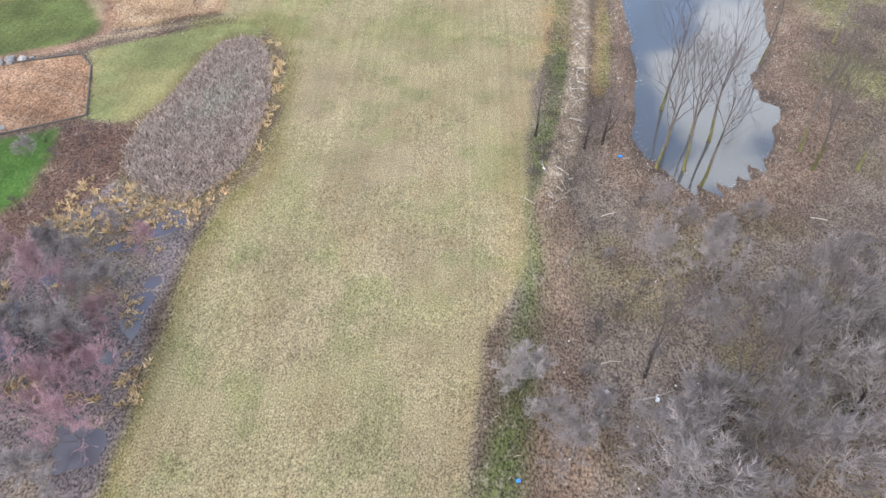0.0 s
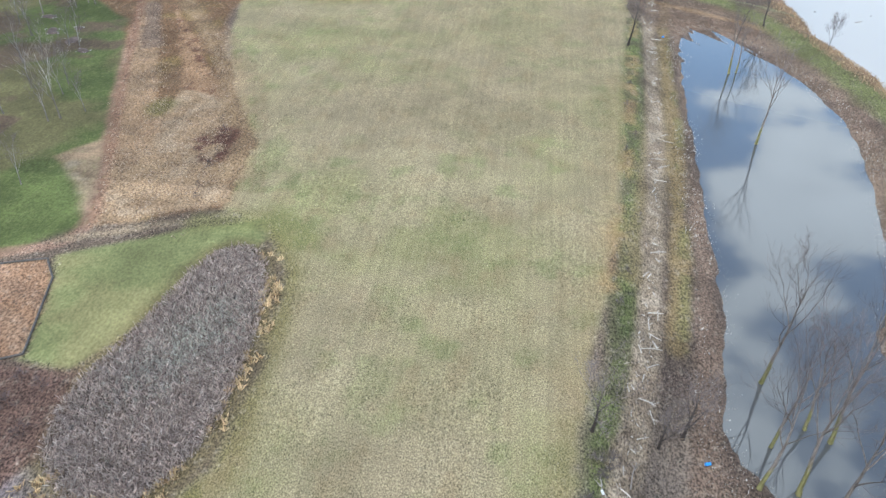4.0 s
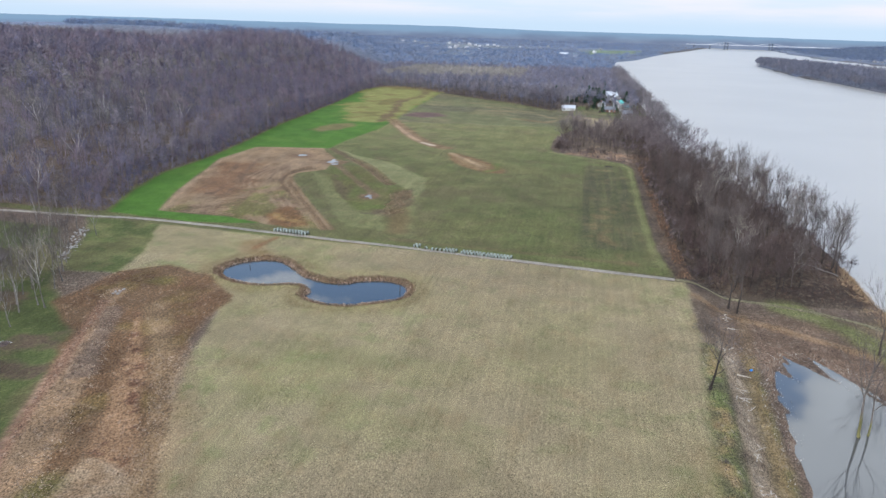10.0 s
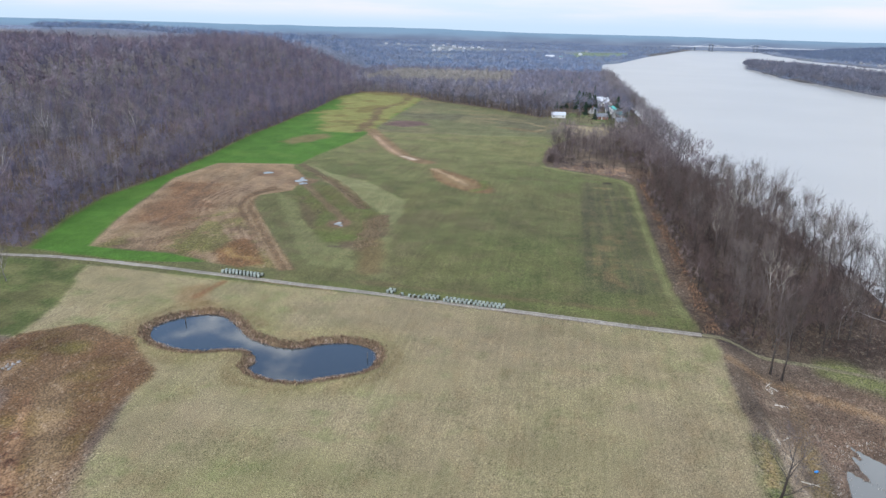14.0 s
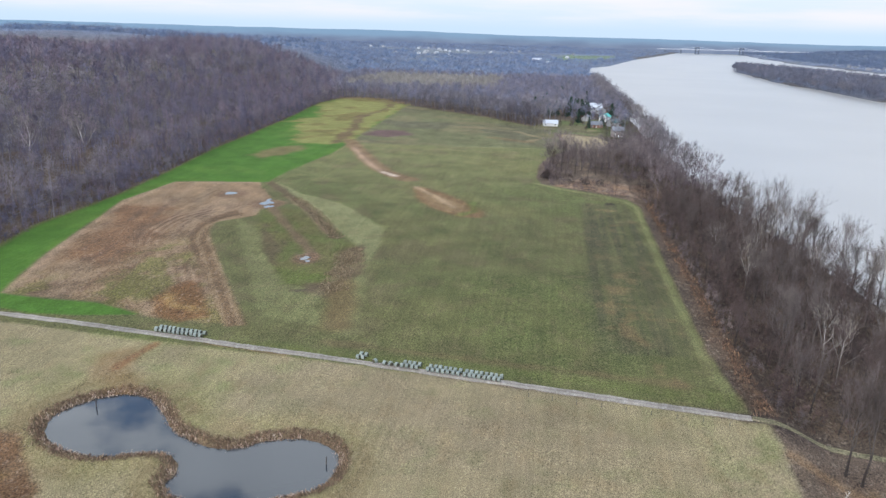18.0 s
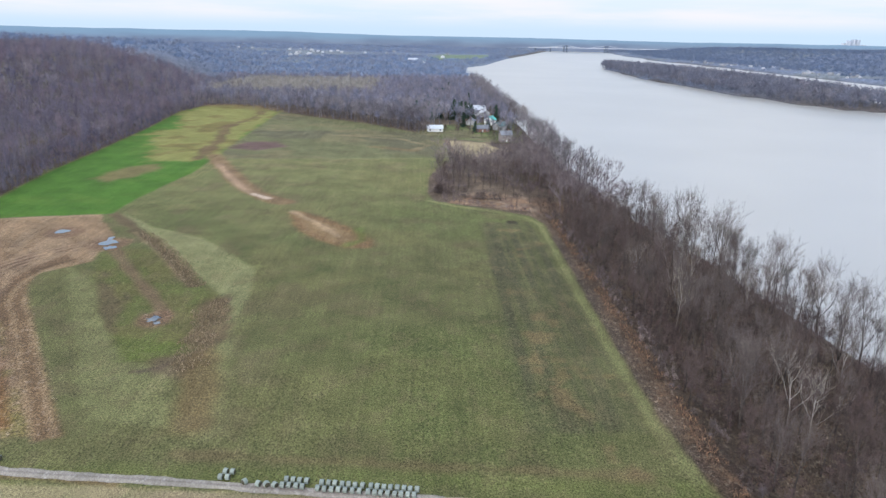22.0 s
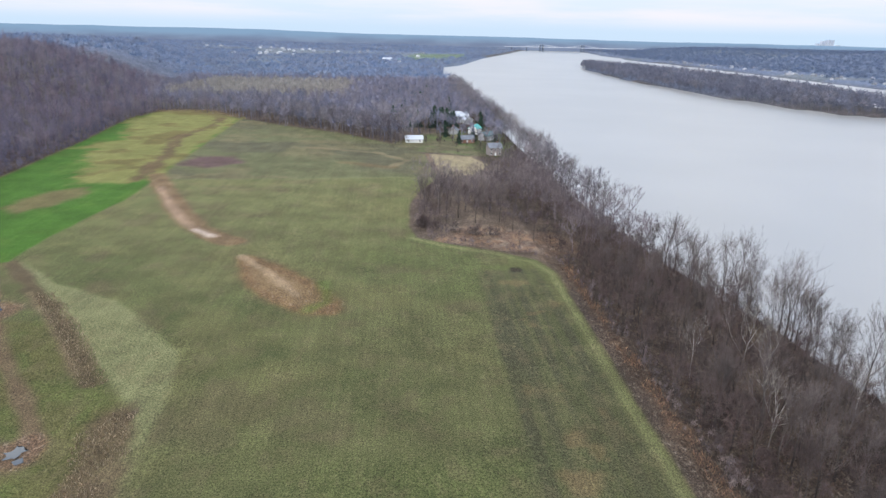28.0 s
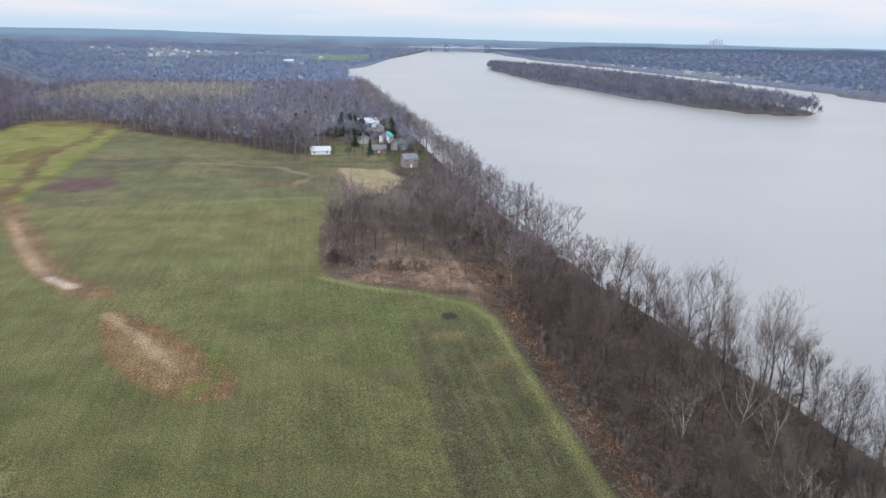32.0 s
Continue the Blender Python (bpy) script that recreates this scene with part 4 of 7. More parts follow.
def grow_tree(seed, height, girth, clear=0.35, limbs=6, spread=0.55, twigs=900, rise=0.35, lean=0.03, fork=3, twig_len=1.2, twig_w=0.016, stray=0.5, reach=1.0, kink=1.0):
    """A bare tree: a trunk, its limbs one by one, and a crown of forking branches and twigs, each as corners and faces."""
    rng = random.Random(seed)
    wood, wf, crown, cf, bone = [], [], [], [], []
    path, p, d = [Vector((0, 0, -0.4))], Vector((0, 0, -0.4)), Vector((rng.gauss(0, lean), rng.gauss(0, lean), 1)).normalized()
    n = 9
    for k in range(n):
        d = sway(rng, d + Vector((0, 0, 0.25)), 0.07)
        p = p + d * height * 0.8 / n
        path.append(p.copy())
    radii = [girth * (1.35 if k == 0 else 1) * (1 - 0.94 * (k / n) ** 1.1) for k in range(n + 1)]
    tube(wood, wf, path, radii, 7)
    fine = []

    def turned(w, angle):
        side = w.orthogonal().normalized()
        side.rotate(Matrix.Rotation(rng.uniform(0, 6.28), 3, w))
        return (w * math.cos(angle) + side * math.sin(angle)).normalized()

    def branch(start, way, length, r, depth, store, store_f):
        q, pts, w = start.copy(), [start.copy()], way.copy()
        m = (4, 3, 2, 2)[depth]
        for _ in range(m):
            w = sway(rng, w + Vector((0, 0, rise * 0.16)), 0.09)
            q = q + w * length / m
            pts.append(q.copy())
        tube(store, store_f, pts, [r * (1 - 0.65 * i / m) for i in range(m + 1)], (5, 3, 3, 3)[depth])
        if depth < 3:
            for i in range(fork):
                end = i < 1
                k = m * (1.0 if end else rng.uniform(0.2, 0.95))
                s = pts[min(int(k), m)].lerp(pts[min(int(k) + 1, m)], k % 1)
                branch(s, turned(w, (rng.uniform(0.22, 0.5) if end else rng.uniform(0.5, 0.85)) * kink), length * rng.uniform(0.5, 0.72), r * ((0.5, 0.42, 0.36)[depth] if end else (0.38, 0.32, 0.30)[depth]), depth + 1, crown, cf)
        if depth > 0:
            fine.extend([(pts, w)] * (1, 4, 3, 1)[depth])

    for i in range(limbs):
        k = min((clear + (0.97 - clear) * (i + 0.7 * rng.random()) / limbs) * n, n - 0.05)
        s = path[int(k)].lerp(path[int(k) + 1], k % 1)
        t = i * 2.4 + rng.uniform(-0.5, 0.5)
        slope = (0.95 - 0.55 * k / n) * spread / 0.55
        out = Vector((math.cos(t) * math.sin(slope), math.sin(t) * math.sin(slope), math.cos(slope))).normalized()
        size = reach * height * (0.40 - 0.22 * k / n) * rng.uniform(0.85, 1.15)
        lw, lf = [], []
        branch(s, out, size, girth * (0.46 - 0.28 * k / n), 0, lw, lf)
        bone.append((lw, lf))
    for i in range(twigs):
        pts, w = fine[rng.randrange(len(fine))]
        k = (0.15 + 0.85 * rng.random()) * (len(pts) - 1)
        s = pts[int(k)].lerp(pts[min(int(k) + 1, len(pts) - 1)], k % 1)
        e = (turned(w, rng.uniform(0.3, 0.6 + stray) * kink) + Vector((0, 0, rise * 0.25))).normalized()
        side = e.orthogonal().normalized()
        side.rotate(Matrix.Rotation(rng.uniform(0, 6.28), 3, e))
        ln = twig_len * rng.uniform(0.5, 1.3)
        b = len(crown)
        mid = s + e * ln * 0.6
        crown += [s - side * twig_w, s + side * twig_w, mid + side * twig_w * 0.7, s + e * ln]
        cf.append((b, b + 1, b + 2, b + 3))
    return (wood, wf), bone, (crown, cf)


def arr(pair):
    return np.array([tuple(v) for v in pair[0]]), np.array(pair[1])


def empty(name, x=0.0, y=0.0, z=0.0):
    e = new(name)
    e.empty_display_size = 0.5
    e.location = (x, y, z)
    return e


def under(ob, parent):
    ob.parent = parent
    return ob


def bark_mat(name, low, high, z0, z1, vary=0.3, rough=0.9):
    """Bark that changes with height (moss or mud low, paler limbs high), with streaks."""
    m, net, b = shader(name, rough, spec=0.2)
    co = net.n("ShaderNodeTexCoord").outputs["Object"]
    z = net.n("ShaderNodeSeparateXYZ", {0: co}).outputs[2]
    n1 = net.noise(net.stretch(co, (1, 1, 0.25)), 2.5, 5.0, 0.65)
    f = net.ramp(net.math("ADD", z, net.math("MULTIPLY", n1, 5.0)), z0 + 2.5, z1 + 2.5)
    col = net.mix(f, (*low, 1), (*high, 1))
    r = net.n("ShaderNodeObjectInfo").outputs["Random"]
    k = net.math("MULTIPLY", net.ramp(n1, 0.3, 0.7, 1 - vary, 1 + vary), net.ramp(r, 0, 1, 0.8, 1.2))
    net.put(b, "Base Color", net.n("ShaderNodeVectorMath", {0: col, "Scale": k}, operation="SCALE").outputs[0])
    bumped(net, b, n1, 0.5, 0.05)
    return m


BARK_DARK = bark_mat("dark_bark", (0.05, 0.041, 0.036), (0.118, 0.101, 0.091), 2, 16)
BARK_POOL = bark_mat("flood_line_bark", (0.15, 0.14, 0.06), (0.14, 0.12, 0.105), 4.5, 7.0)
BARK_WHITE = bark_mat("sycamore_bark", (0.16, 0.14, 0.12), (0.50, 0.465, 0.43), 7, 15, 0.25)
BARK_GREY = bark_mat("grey_bark", (0.17, 0.15, 0.135), (0.27, 0.245, 0.225), 2, 9)
TWIG_BROWN = plain_mat("brown_twigs", (0.135, 0.11, 0.10), 0.3, 0.6, 0.9, by_object=0.25)
TWIG_MAUVE = plain_mat("mauve_twigs", (0.108, 0.08, 0.073), 0.3, 0.6, 0.9, by_object=0.25)
TWIG_GREY = plain_mat("grey_twigs", (0.255, 0.222, 0.205), 0.3, 0.6, 0.9, by_object=0.15)
TWIG_RED = plain_mat("budding_red_twigs", (0.32, 0.20, 0.205), 0.35, 0.4, 0.9, by_object=0.3)
TWIG_PALE = plain_mat("pale_twigs", (0.33, 0.29, 0.25), 0.3, 0.6, 0.9, by_object=0.2)


def tree_kind(name, bark, twig, label, category="tree", **shape):
    wood, bone, crown = grow_tree(**shape)
    e = empty(name)
    co, f = arr(wood)
    under(raw_mesh("trunk", co, f, bark, None, True), e)
    for limb in bone:
        co, f = arr(limb)
        under(raw_mesh("limb", co, f, bark, None, True), e)
    co, f = arr(crown)
    under(raw_mesh("crown", co, f, twig), e)
    tagged(e, label, category)
    return e


def plant(model, x, y, size=1.0, turn=None, group="", label="", z=None, tip=0.0):
    """The model's own place is used once; after that it is copied."""
    turn = random.uniform(0, 360) if turn is None else turn
    z = at(x, y) if z is None else z
    m = pose(x, y, z, tip * random.uniform(-1, 1), tip * random.uniform(-1, 1), turn)
    if model.get("set"):
        ob = copy_thing(model, m)
    else:
        ob, model["set"] = model, 1
        ob.matrix_basis = m
    ob.scale = (size, size, size * random.uniform(0.94, 1.06))
    return tagged(ob, label, "", group)


BANK_TREES = [tree_kind("bare_tree", BARK_DARK, TWIG_BROWN, "tall bare dark-barked tree in the riverside wood", seed=s, height=h, girth=g, clear=c, limbs=l, spread=sp, twigs=2600, rise=0.8, fork=5, twig_len=1.5, twig_w=0.02, stray=0.1, reach=1.3, kink=0.72)
              for s, h, g, c, l, sp in ((11, 26, 0.40, 0.30, 6, 0.40), (12, 24, 0.34, 0.36, 5, 0.36), (13, 22, 0.30, 0.28, 6, 0.42), (14, 28, 0.46, 0.22, 6, 0.44))]
MAUVE_TREES = [tree_kind("bare_tree", BARK_DARK, TWIG_MAUVE, "slender bare tree with mauve-brown twigs", seed=s, height=h, girth=0.2, clear=0.25, limbs=6, spread=0.38, twigs=1800, rise=0.7, fork=4, twig_len=1.3, twig_w=0.021, stray=0.15, reach=1.15, kink=0.8)
               for s, h in ((21, 19), (22, 16), (23, 21))]
SYCAMORES = [tree_kind("sycamore", BARK_WHITE, TWIG_PALE, "bare sycamore with bone-white upper limbs", seed=s, height=h, girth=0.27, clear=0.35, limbs=6, spread=0.5, twigs=700, rise=0.6, fork=3, twig_len=1.4, twig_w=0.018, stray=0.2, reach=1.3, kink=0.85)
             for s, h in ((31, 26), (32, 22))]
POOL_TREES = [tree_kind("flooded_tree", BARK_POOL, TWIG_BROWN, "tall slim bare tree with mossy trunk standing in flood water", seed=s, height=h, girth=0.36, clear=0.46, limbs=6, spread=0.42, twigs=1000, rise=0.6, lean=0.08, fork=4, twig_len=1.2, twig_w=0.013, reach=1.2, kink=0.8)
              for s, h in ((41, 26), (42, 28), (43, 24))]
FIELD_TREES = [tree_kind("lone_tree", BARK_DARK, TWIG_BROWN, "small bare forked tree on the rim of the meadow", seed=s, height=h, girth=0.34, clear=0.25, limbs=6, spread=0.5, twigs=1300, rise=0.5, fork=4, twig_len=1.0)
               for s, h in ((51, 19), (52, 14))]
GREY_TREES = [tree_kind("bushy_tree", BARK_GREY, TWIG_GREY, "low bare tree with a dense haze of grey twigs", seed=s, height=h, girth=0.17, clear=0.12, limbs=9, spread=0.62, twigs=3600, rise=0.4, fork=4, twig_len=0.9, twig_w=0.031)
              for s, h in ((61, 12), (62, 9))]
RED_TREES = [tree_kind("red_maple", BARK_GREY, TWIG_RED, "bare maple with reddish budding twigs at the marsh", seed=s, height=h, girth=0.16, clear=0.15, limbs=9, spread=0.6, twigs=3600, rise=0.5, fork=4, twig_len=0.9, twig_w=0.034)
             for s, h in ((71, 13), (72, 10))]
SHRUBS = [tree_kind("shrub", BARK_DARK, twig, "tangled bare shrub on rough ground", "shrub", seed=s, height=h, girth=0.06, clear=0.02, limbs=8, spread=0.8, twigs=500, rise=0.4, fork=3, twig_len=0.7, twig_w=0.022)
          for s, h, twig in ((81, 4.0, TWIG_MAUVE), (82, 3.2, TWIG_BROWN), (83, 2.6, TWIG_GREY))]

YARD_TREES = [tree_kind("yard_tree", BARK_GREY, TWIG_BROWN, "tall bare grey tree on the farmyard lawn", seed=k, height=h, girth=0.26, clear=0.3, limbs=6, spread=0.45, twigs=1300, rise=0.6, fork=4, twig_len=1.2, twig_w=0.018, stray=0.2, reach=1.2, kink=0.85)
              for k, h in ((95, 21), (96, 18))]

# pool trees
for k, (x, y, s) in enumerate(((43.4, 130, 1.0), (51, 119, 1.0), (44, 109, 1.05), (46, 104.5, 1.0), (38.5, 109, 0.9), (63, 261, 1.0), (65, 262, 0.7), (61, 215, 0.95),
                               (48, 121, 0.85), (42, 117, 0.8), (70, 150, 0.8))):
    plant(POOL_TREES[k % 3], x, y, s, group="flooded trees", z=at(x, y))
for k, (x, y, s) in enumerate(((68, 116, 0.95), (68.5, 110, 1.0), (77, 110, 0.9), (90, 160, 0.8), (48, 331, 0.75), (50, 328, 0.85), (99, 286, 0.45), (83, 306, 0.7))):
    plant(POOL_TREES[(k + 1) % 3] if k < 4 else BANK_TREES[k % 4], x, y, s, label="tall bare tree on the muddy rim of the pool")
for x, y, s, k in ((15, 112, 0.8, 0), (29, 116, 0.9, 1), (25, 113, 0.7, 1), (32, 267, 1.0, 0)):
    plant(FIELD_TREES[k], x, y, s)
# grey scrub wood at the start
for x, y, s in ((10, 55, 1.0), (13, 50, 0.8), (16, 46, 0.9), (36, 51, 1.1), (46, 58, 1.2), (35, 38, 1.2), (46, 44, 1.3), (63, 70, 1.2), (52, 52, 1.1), (28, 40, 1.1),
                (40, 76, 0.8), (33, 82, 0.8), (30, 48, 0.9), (42, 50, 1.0), (50, 64, 0.9), (58, 66, 1.0), (64, 48, 1.2), (72, 68, 1.0), (48, 72, 0.8), (38, 66, 0.7), (40, 92, 0.6), (46, 90, 0.6), (36, 96, 0.6), (52, 94, 0.6), (20, 52, 0.6), (26, 46, 0.9), (56, 76, 0.8), (80, 50, 1.2), (88, 62, 1.2), (43, 84, 0.7), (56, 46, 1.2), (60, 58, 1.1), (70, 60, 1.2), (24, 36, 1.0), (66, 84, 0.8), (75, 88, 1.0), (82, 74, 1.1)):
    plant(GREY_TREES[random.randrange(2)], x, y, s * (1.25 if x > 25 and y < 80 else 1.0))
for x, y, s in ((28, 60, 0.7), (38, 54, 0.75), (48, 61, 0.75), (36, 42, 0.7), (67, 73, 0.75), (54, 54, 0.7), (80, 64, 0.7), (76, 84, 0.7)):
    plant(BANK_TREES[random.randrange(4)], x, y, s, label="bare dark-trunked tree above grey scrub")
# red maples and brush by the marsh
for x, y, s in ((-58, 66, 0.9), (-52, 58, 1.0), (-62, 76, 0.8), (-56, 49, 1.0), (-48, 47, 0.9), (-66, 68, 1.0), (-70, 58, 1.1), (-62, 54, 1.0), (-50, 70, 0.7), (-47, 60, 0.7),
                (-75, 66, 1.0), (-44, 52, 0.7), (-45, 44, 0.8), (-59, 60, 0.9), (-53, 66, 0.8), (-67, 52, 1.0), (-56, 74, 0.7), (-49, 54, 0.8), (-55, 41, 1.1), (-64, 42, 1.1), (-47, 38, 0.9), (-72, 48, 1.1), (-48, 78, 0.55), (-54, 82, 0.5)):
    plant(RED_TREES[random.randrange(2)] if random.random() < 0.6 else GREY_TREES[1], x, y, s, label="bare bushy tree with grey and reddish twigs at the marsh")
for x, y in ((-80, 92), (-77, 100), (-92, 88), (-104, 96)):
    plant(GREY_TREES[1], x, y, 0.5, label="small pale bare tree on the lawn")
# yard trees
for k, (x, y, s) in enumerate(((-111, 190, 0.8), (-113, 188, 0.7), (-102, 160, 0.5), (-126, 190, 0.7), (-156, 272, 0.7), (-147, 272, 0.8), (-164, 289, 0.75), (-155, 286, 0.7), (-163, 300, 0.8),
                               (-146, 258, 0.6), (-167, 278, 0.8), (-179, 339, 0.7), (-172, 292, 0.8), (-176, 284, 0.8), (-160, 279, 0.7), (-170, 304, 0.7), (-184, 320, 0.8), (-188, 330, 0.7),
                               (-118, 203, 0.6), (-120, 209, 0.6), (-158, 259, 0.8), (-162, 273, 0.8), (-151, 267, 0.75), (-150, 273, 0.7), (-166, 290, 0.8), (-140, 229, 0.6), (-107, 194.5, 0.5), (-159, 248, 0.7), (-132, 235.5, 0.55), (-170, 283, 0.8), (-174, 298, 0.8), (-157, 292, 0.75), (-168, 296, 0.8), (-161, 284, 0.7), (-178, 310, 0.8), (-175, 318, 0.75), (-182, 300, 0.8), (-168, 308, 0.7), (-192, 345, 0.8), (-200, 350, 0.85), (-210, 346, 0.8), (-135, 235, 0.6), (-140, 220, 0.7), (-150, 240, 0.8), (-128, 205, 0.6), (-195, 335, 0.8), (-178, 270, 0.8), (-188, 290, 0.8))):
    kind = SYCAMORES[1] if k in (0, 5, 13) else YARD_TREES[k % 2]
    plant(kind, x, y, s, label="bare tree standing on the farmyard lawn", group="yard trees")


# riverside wood: trees between the field and the river
def scattered(x0, x1, y0, y1, step, seed, test):
    rng = random.Random(seed)
    out = []
    y = y0
    while y < y1:
        x = x0
        while x < x1:
            px, py = x + rng.uniform(-0.45, 0.45) * step, y + rng.uniform(-0.45, 0.45) * step
            if test(px, py):
                out.append((px, py))
            x += step
        y += step
    return out


def field_edge(y):
    return float(np.interp(y, [346, 545, 558, 569, 579, 588, 606, 647, 675, 716, 760, 790], [37, 35.5, 31, 13, -6, -16, -18, -17, -12, 6, 30, 33]))


def in_wood(x, y):
    gap = 1 if not (2 < x < 18 and 578 < y < 592) else 0
    return field_edge(y) + 1 < x < float(bank_x(y)) - 3 and gap and (y > 356 or x > 44) and (x < 80 or y > 372) and not (52 < x < 70 and 600 < y < 640)


for x, y in scattered(-20, 100, 350, 566, 7.1, 5, in_wood):
    river = float(bank_x(y)) - x
    r = random.random()
    near_field = x - field_edge(y)
    if river < 14:
        kind, s = BANK_TREES[random.choice((0, 3, 3, 1))], random.uniform(0.58, 0.76)
    elif r < 0.06:
        kind, s = SYCAMORES[random.randrange(2)], random.uniform(0.6, 0.8)
    elif r < 0.45:
        kind, s = BANK_TREES[random.randrange(4)], random.uniform(0.52, 0.74)
    else:
        kind, s = MAUVE_TREES[random.randrange(3)], random.uniform(0.55, 0.92)
    if near_field < 9:
        kind, s = random.choice((MAUVE_TREES[1], MAUVE_TREES[0], SHRUBS[0])), random.uniform(0.45, 0.75)
    if y > 540:
        s *= 0.85
    plant(kind, x, y, s, group="riverside wood", tip=3)

for x, y in scattered(36, 96, 350, 560, 9.0, 6, lambda x, y: field_edge(y) + 1 < x < float(bank_x(y)) - 2 and x < 60):
    plant(SHRUBS[random.randrange(2)], x, y, random.uniform(0.6, 1.1), group="riverside brush")
for x, y in ((33, 97), (30, 90), (37, 88), (26, 84), (30, 76), (38, 98), (17, 106), (14, 100), (20, 98), (24, 90), (50, 88), (22, 68), (20, 60), (30, 64), (26, 72), (44, 70)):
    plant(SHRUBS[random.randrange(1, 3)], x, y, random.uniform(0.6, 1.0), label="tangled grey scrub on brown ground")
for x, y, s in ((-76, 105, 0.7), (-72, 100, 0.8), (-68, 104, 0.7), (-66, 96, 0.8), (-70, 92, 0.8), (-72, 86, 0.8), (-65, 108, 0.6), (-69, 109, 0.6), (-76, 80, 0.8), (-79, 74, 0.8), (-73, 108, 0.6), (-63, 100, 0.6),
                (-67, 85, 0.6), (-63, 94, 0.5)):
    plant(SHRUBS[0], x, y, s, label="dark red-brown brush between lawn and marsh", group="marsh brush")
for x, y, s in ((21, 141, 0.5), (23, 150, 0.4), (26, 196, 0.5), (15, 107, 0.5), (16, 104, 0.6), (28, 222, 0.4), (30, 236, 0.4), (29, 205, 0.4), (27, 170, 0.3)):
    plant(SHRUBS[1], x, y, s, label="low dark thorn bush on the green verge")
for x, y, s in ((-64, 161, 0.4), (-65, 165, 0.4), (-66, 173, 0.5), (-67, 180, 0.4), (-69, 190, 0.4), (-72, 196, 0.35)):
    plant(SHRUBS[0], x, y, s, label="clump of dark red dead weeds")


# pale sycamores standing out of the hillside wood
for x, y, s in ((-283.0, 441.0, 0.95), (-276.0, 488.0, 0.95), (-264.0, 506.0, 0.95), (-263.0, 548.0, 0.95), (-225.0, 365.0, 0.95), (-214.0, 329.0, 0.95), (-242.0, 414.0, 0.95)):
    plant(SYCAMORES[0], x, y, s, z=float(land_height(np.array([x]), np.array([y]))[0]), label="pale bare sycamore standing out of the hillside wood", group="hillside sycamores")


# the grove's front: rounded trees behind a clearing with brush at its rim
for x, y, s in ((-9, 607, 0.55), (-4, 614, 0.62), (-11, 617, 0.6), (2, 620, 0.66), (9, 612, 0.6), (14, 622, 0.7), (20, 614, 0.62), (26, 622, 0.7), (32, 610, 0.64), (37, 620, 0.66), (-6, 628, 0.66), (6, 632, 0.7), (18, 634, 0.72), (30, 634, 0.7), (-13, 630, 0.6), (40, 606, 0.6), (24, 600, 0.5),
                (19, 592, 0.5), (30, 584, 0.62), (44, 598, 0.6), (-12, 640, 0.6), (0, 644, 0.66), (12, 646, 0.66), (24, 648, 0.7)):
    plant(random.choice((MAUVE_TREES[0], MAUVE_TREES[1], BANK_TREES[2])), x, y, s * 1.05, label="round-crowned bare tree of the grove beside the crop", group="grove front trees")
for k in range(30):
    t = random.random()
    plant(SHRUBS[random.randrange(2)], -17 + 34 * t * t + random.uniform(0, 3), 606 - 18 * t + random.uniform(-2, 3), random.uniform(0.8, 1.4), label="rounded mauve-brown shrub at the rim of the grove", group="grove shrubs")

# trees between the village houses
for x, y, s in ((-20, 843, 0.5), (-5, 843, 0.4), (4, 826, 0.35), (14, 832, 0.4), (50, 812, 0.5), (53, 822, 0.6), (8, 862, 0.5), (-26, 846, 0.7), (14, 872, 0.5), (56, 852, 0.7), (58, 880, 0.8), (60, 905, 0.9), (56, 925, 0.8), (22, 930, 0.7), (-34, 856, 0.8), (0, 892, 0.7), (8, 905, 0.7), (54, 895, 0.7), (58, 940, 0.9), (62, 960, 0.9)):
    plant(MAUVE_TREES[random.randrange(3)], x, y, s, label="bare tree standing between the village houses", group="village trees")

for x, y, s in ((70, 690, 0.62), (72, 712, 0.6), (69, 733, 0.72), (70, 752, 0.6), (66, 764, 0.7), (68, 786, 0.62), (69, 812, 0.7), (66, 838, 0.66), (68, 862, 0.72), (67, 888, 0.66), (68, 912, 0.74), (66, 936, 0.7), (67, 962, 0.74), (70, 655, 0.6), (72, 632, 0.66)):
    plant(BANK_TREES[random.randrange(4)], x, y, s, label="tall bare tree on the river bank below the village", group="village bank trees")
for x, y, s in ((16, 818, 0.3), (24, 824, 0.3), (33, 815, 0.35), (30, 838, 0.4), (40, 845, 0.4), (46, 838, 0.45), (6, 840, 0.35), (18, 890, 0.5), (28, 895, 0.5), (48, 905, 0.6), (33, 925, 0.6), (45, 950, 0.6), (20, 968, 0.6), (44, 815, 0.4), (-6, 836, 0.3), (48, 780, 0.4), (54, 790, 0.5)):
    plant(MAUVE_TREES[random.randrange(3)], x, y, s, label="small bare tree in a village garden", group="village trees")
for k in range(26):
    x, y = random.uniform(2, 56), random.uniform(806, 900)
    plant(SHRUBS[random.randrange(2)], x, y, random.uniform(0.5, 1.0), label="bare garden shrub between the village houses", group="garden shrubs")

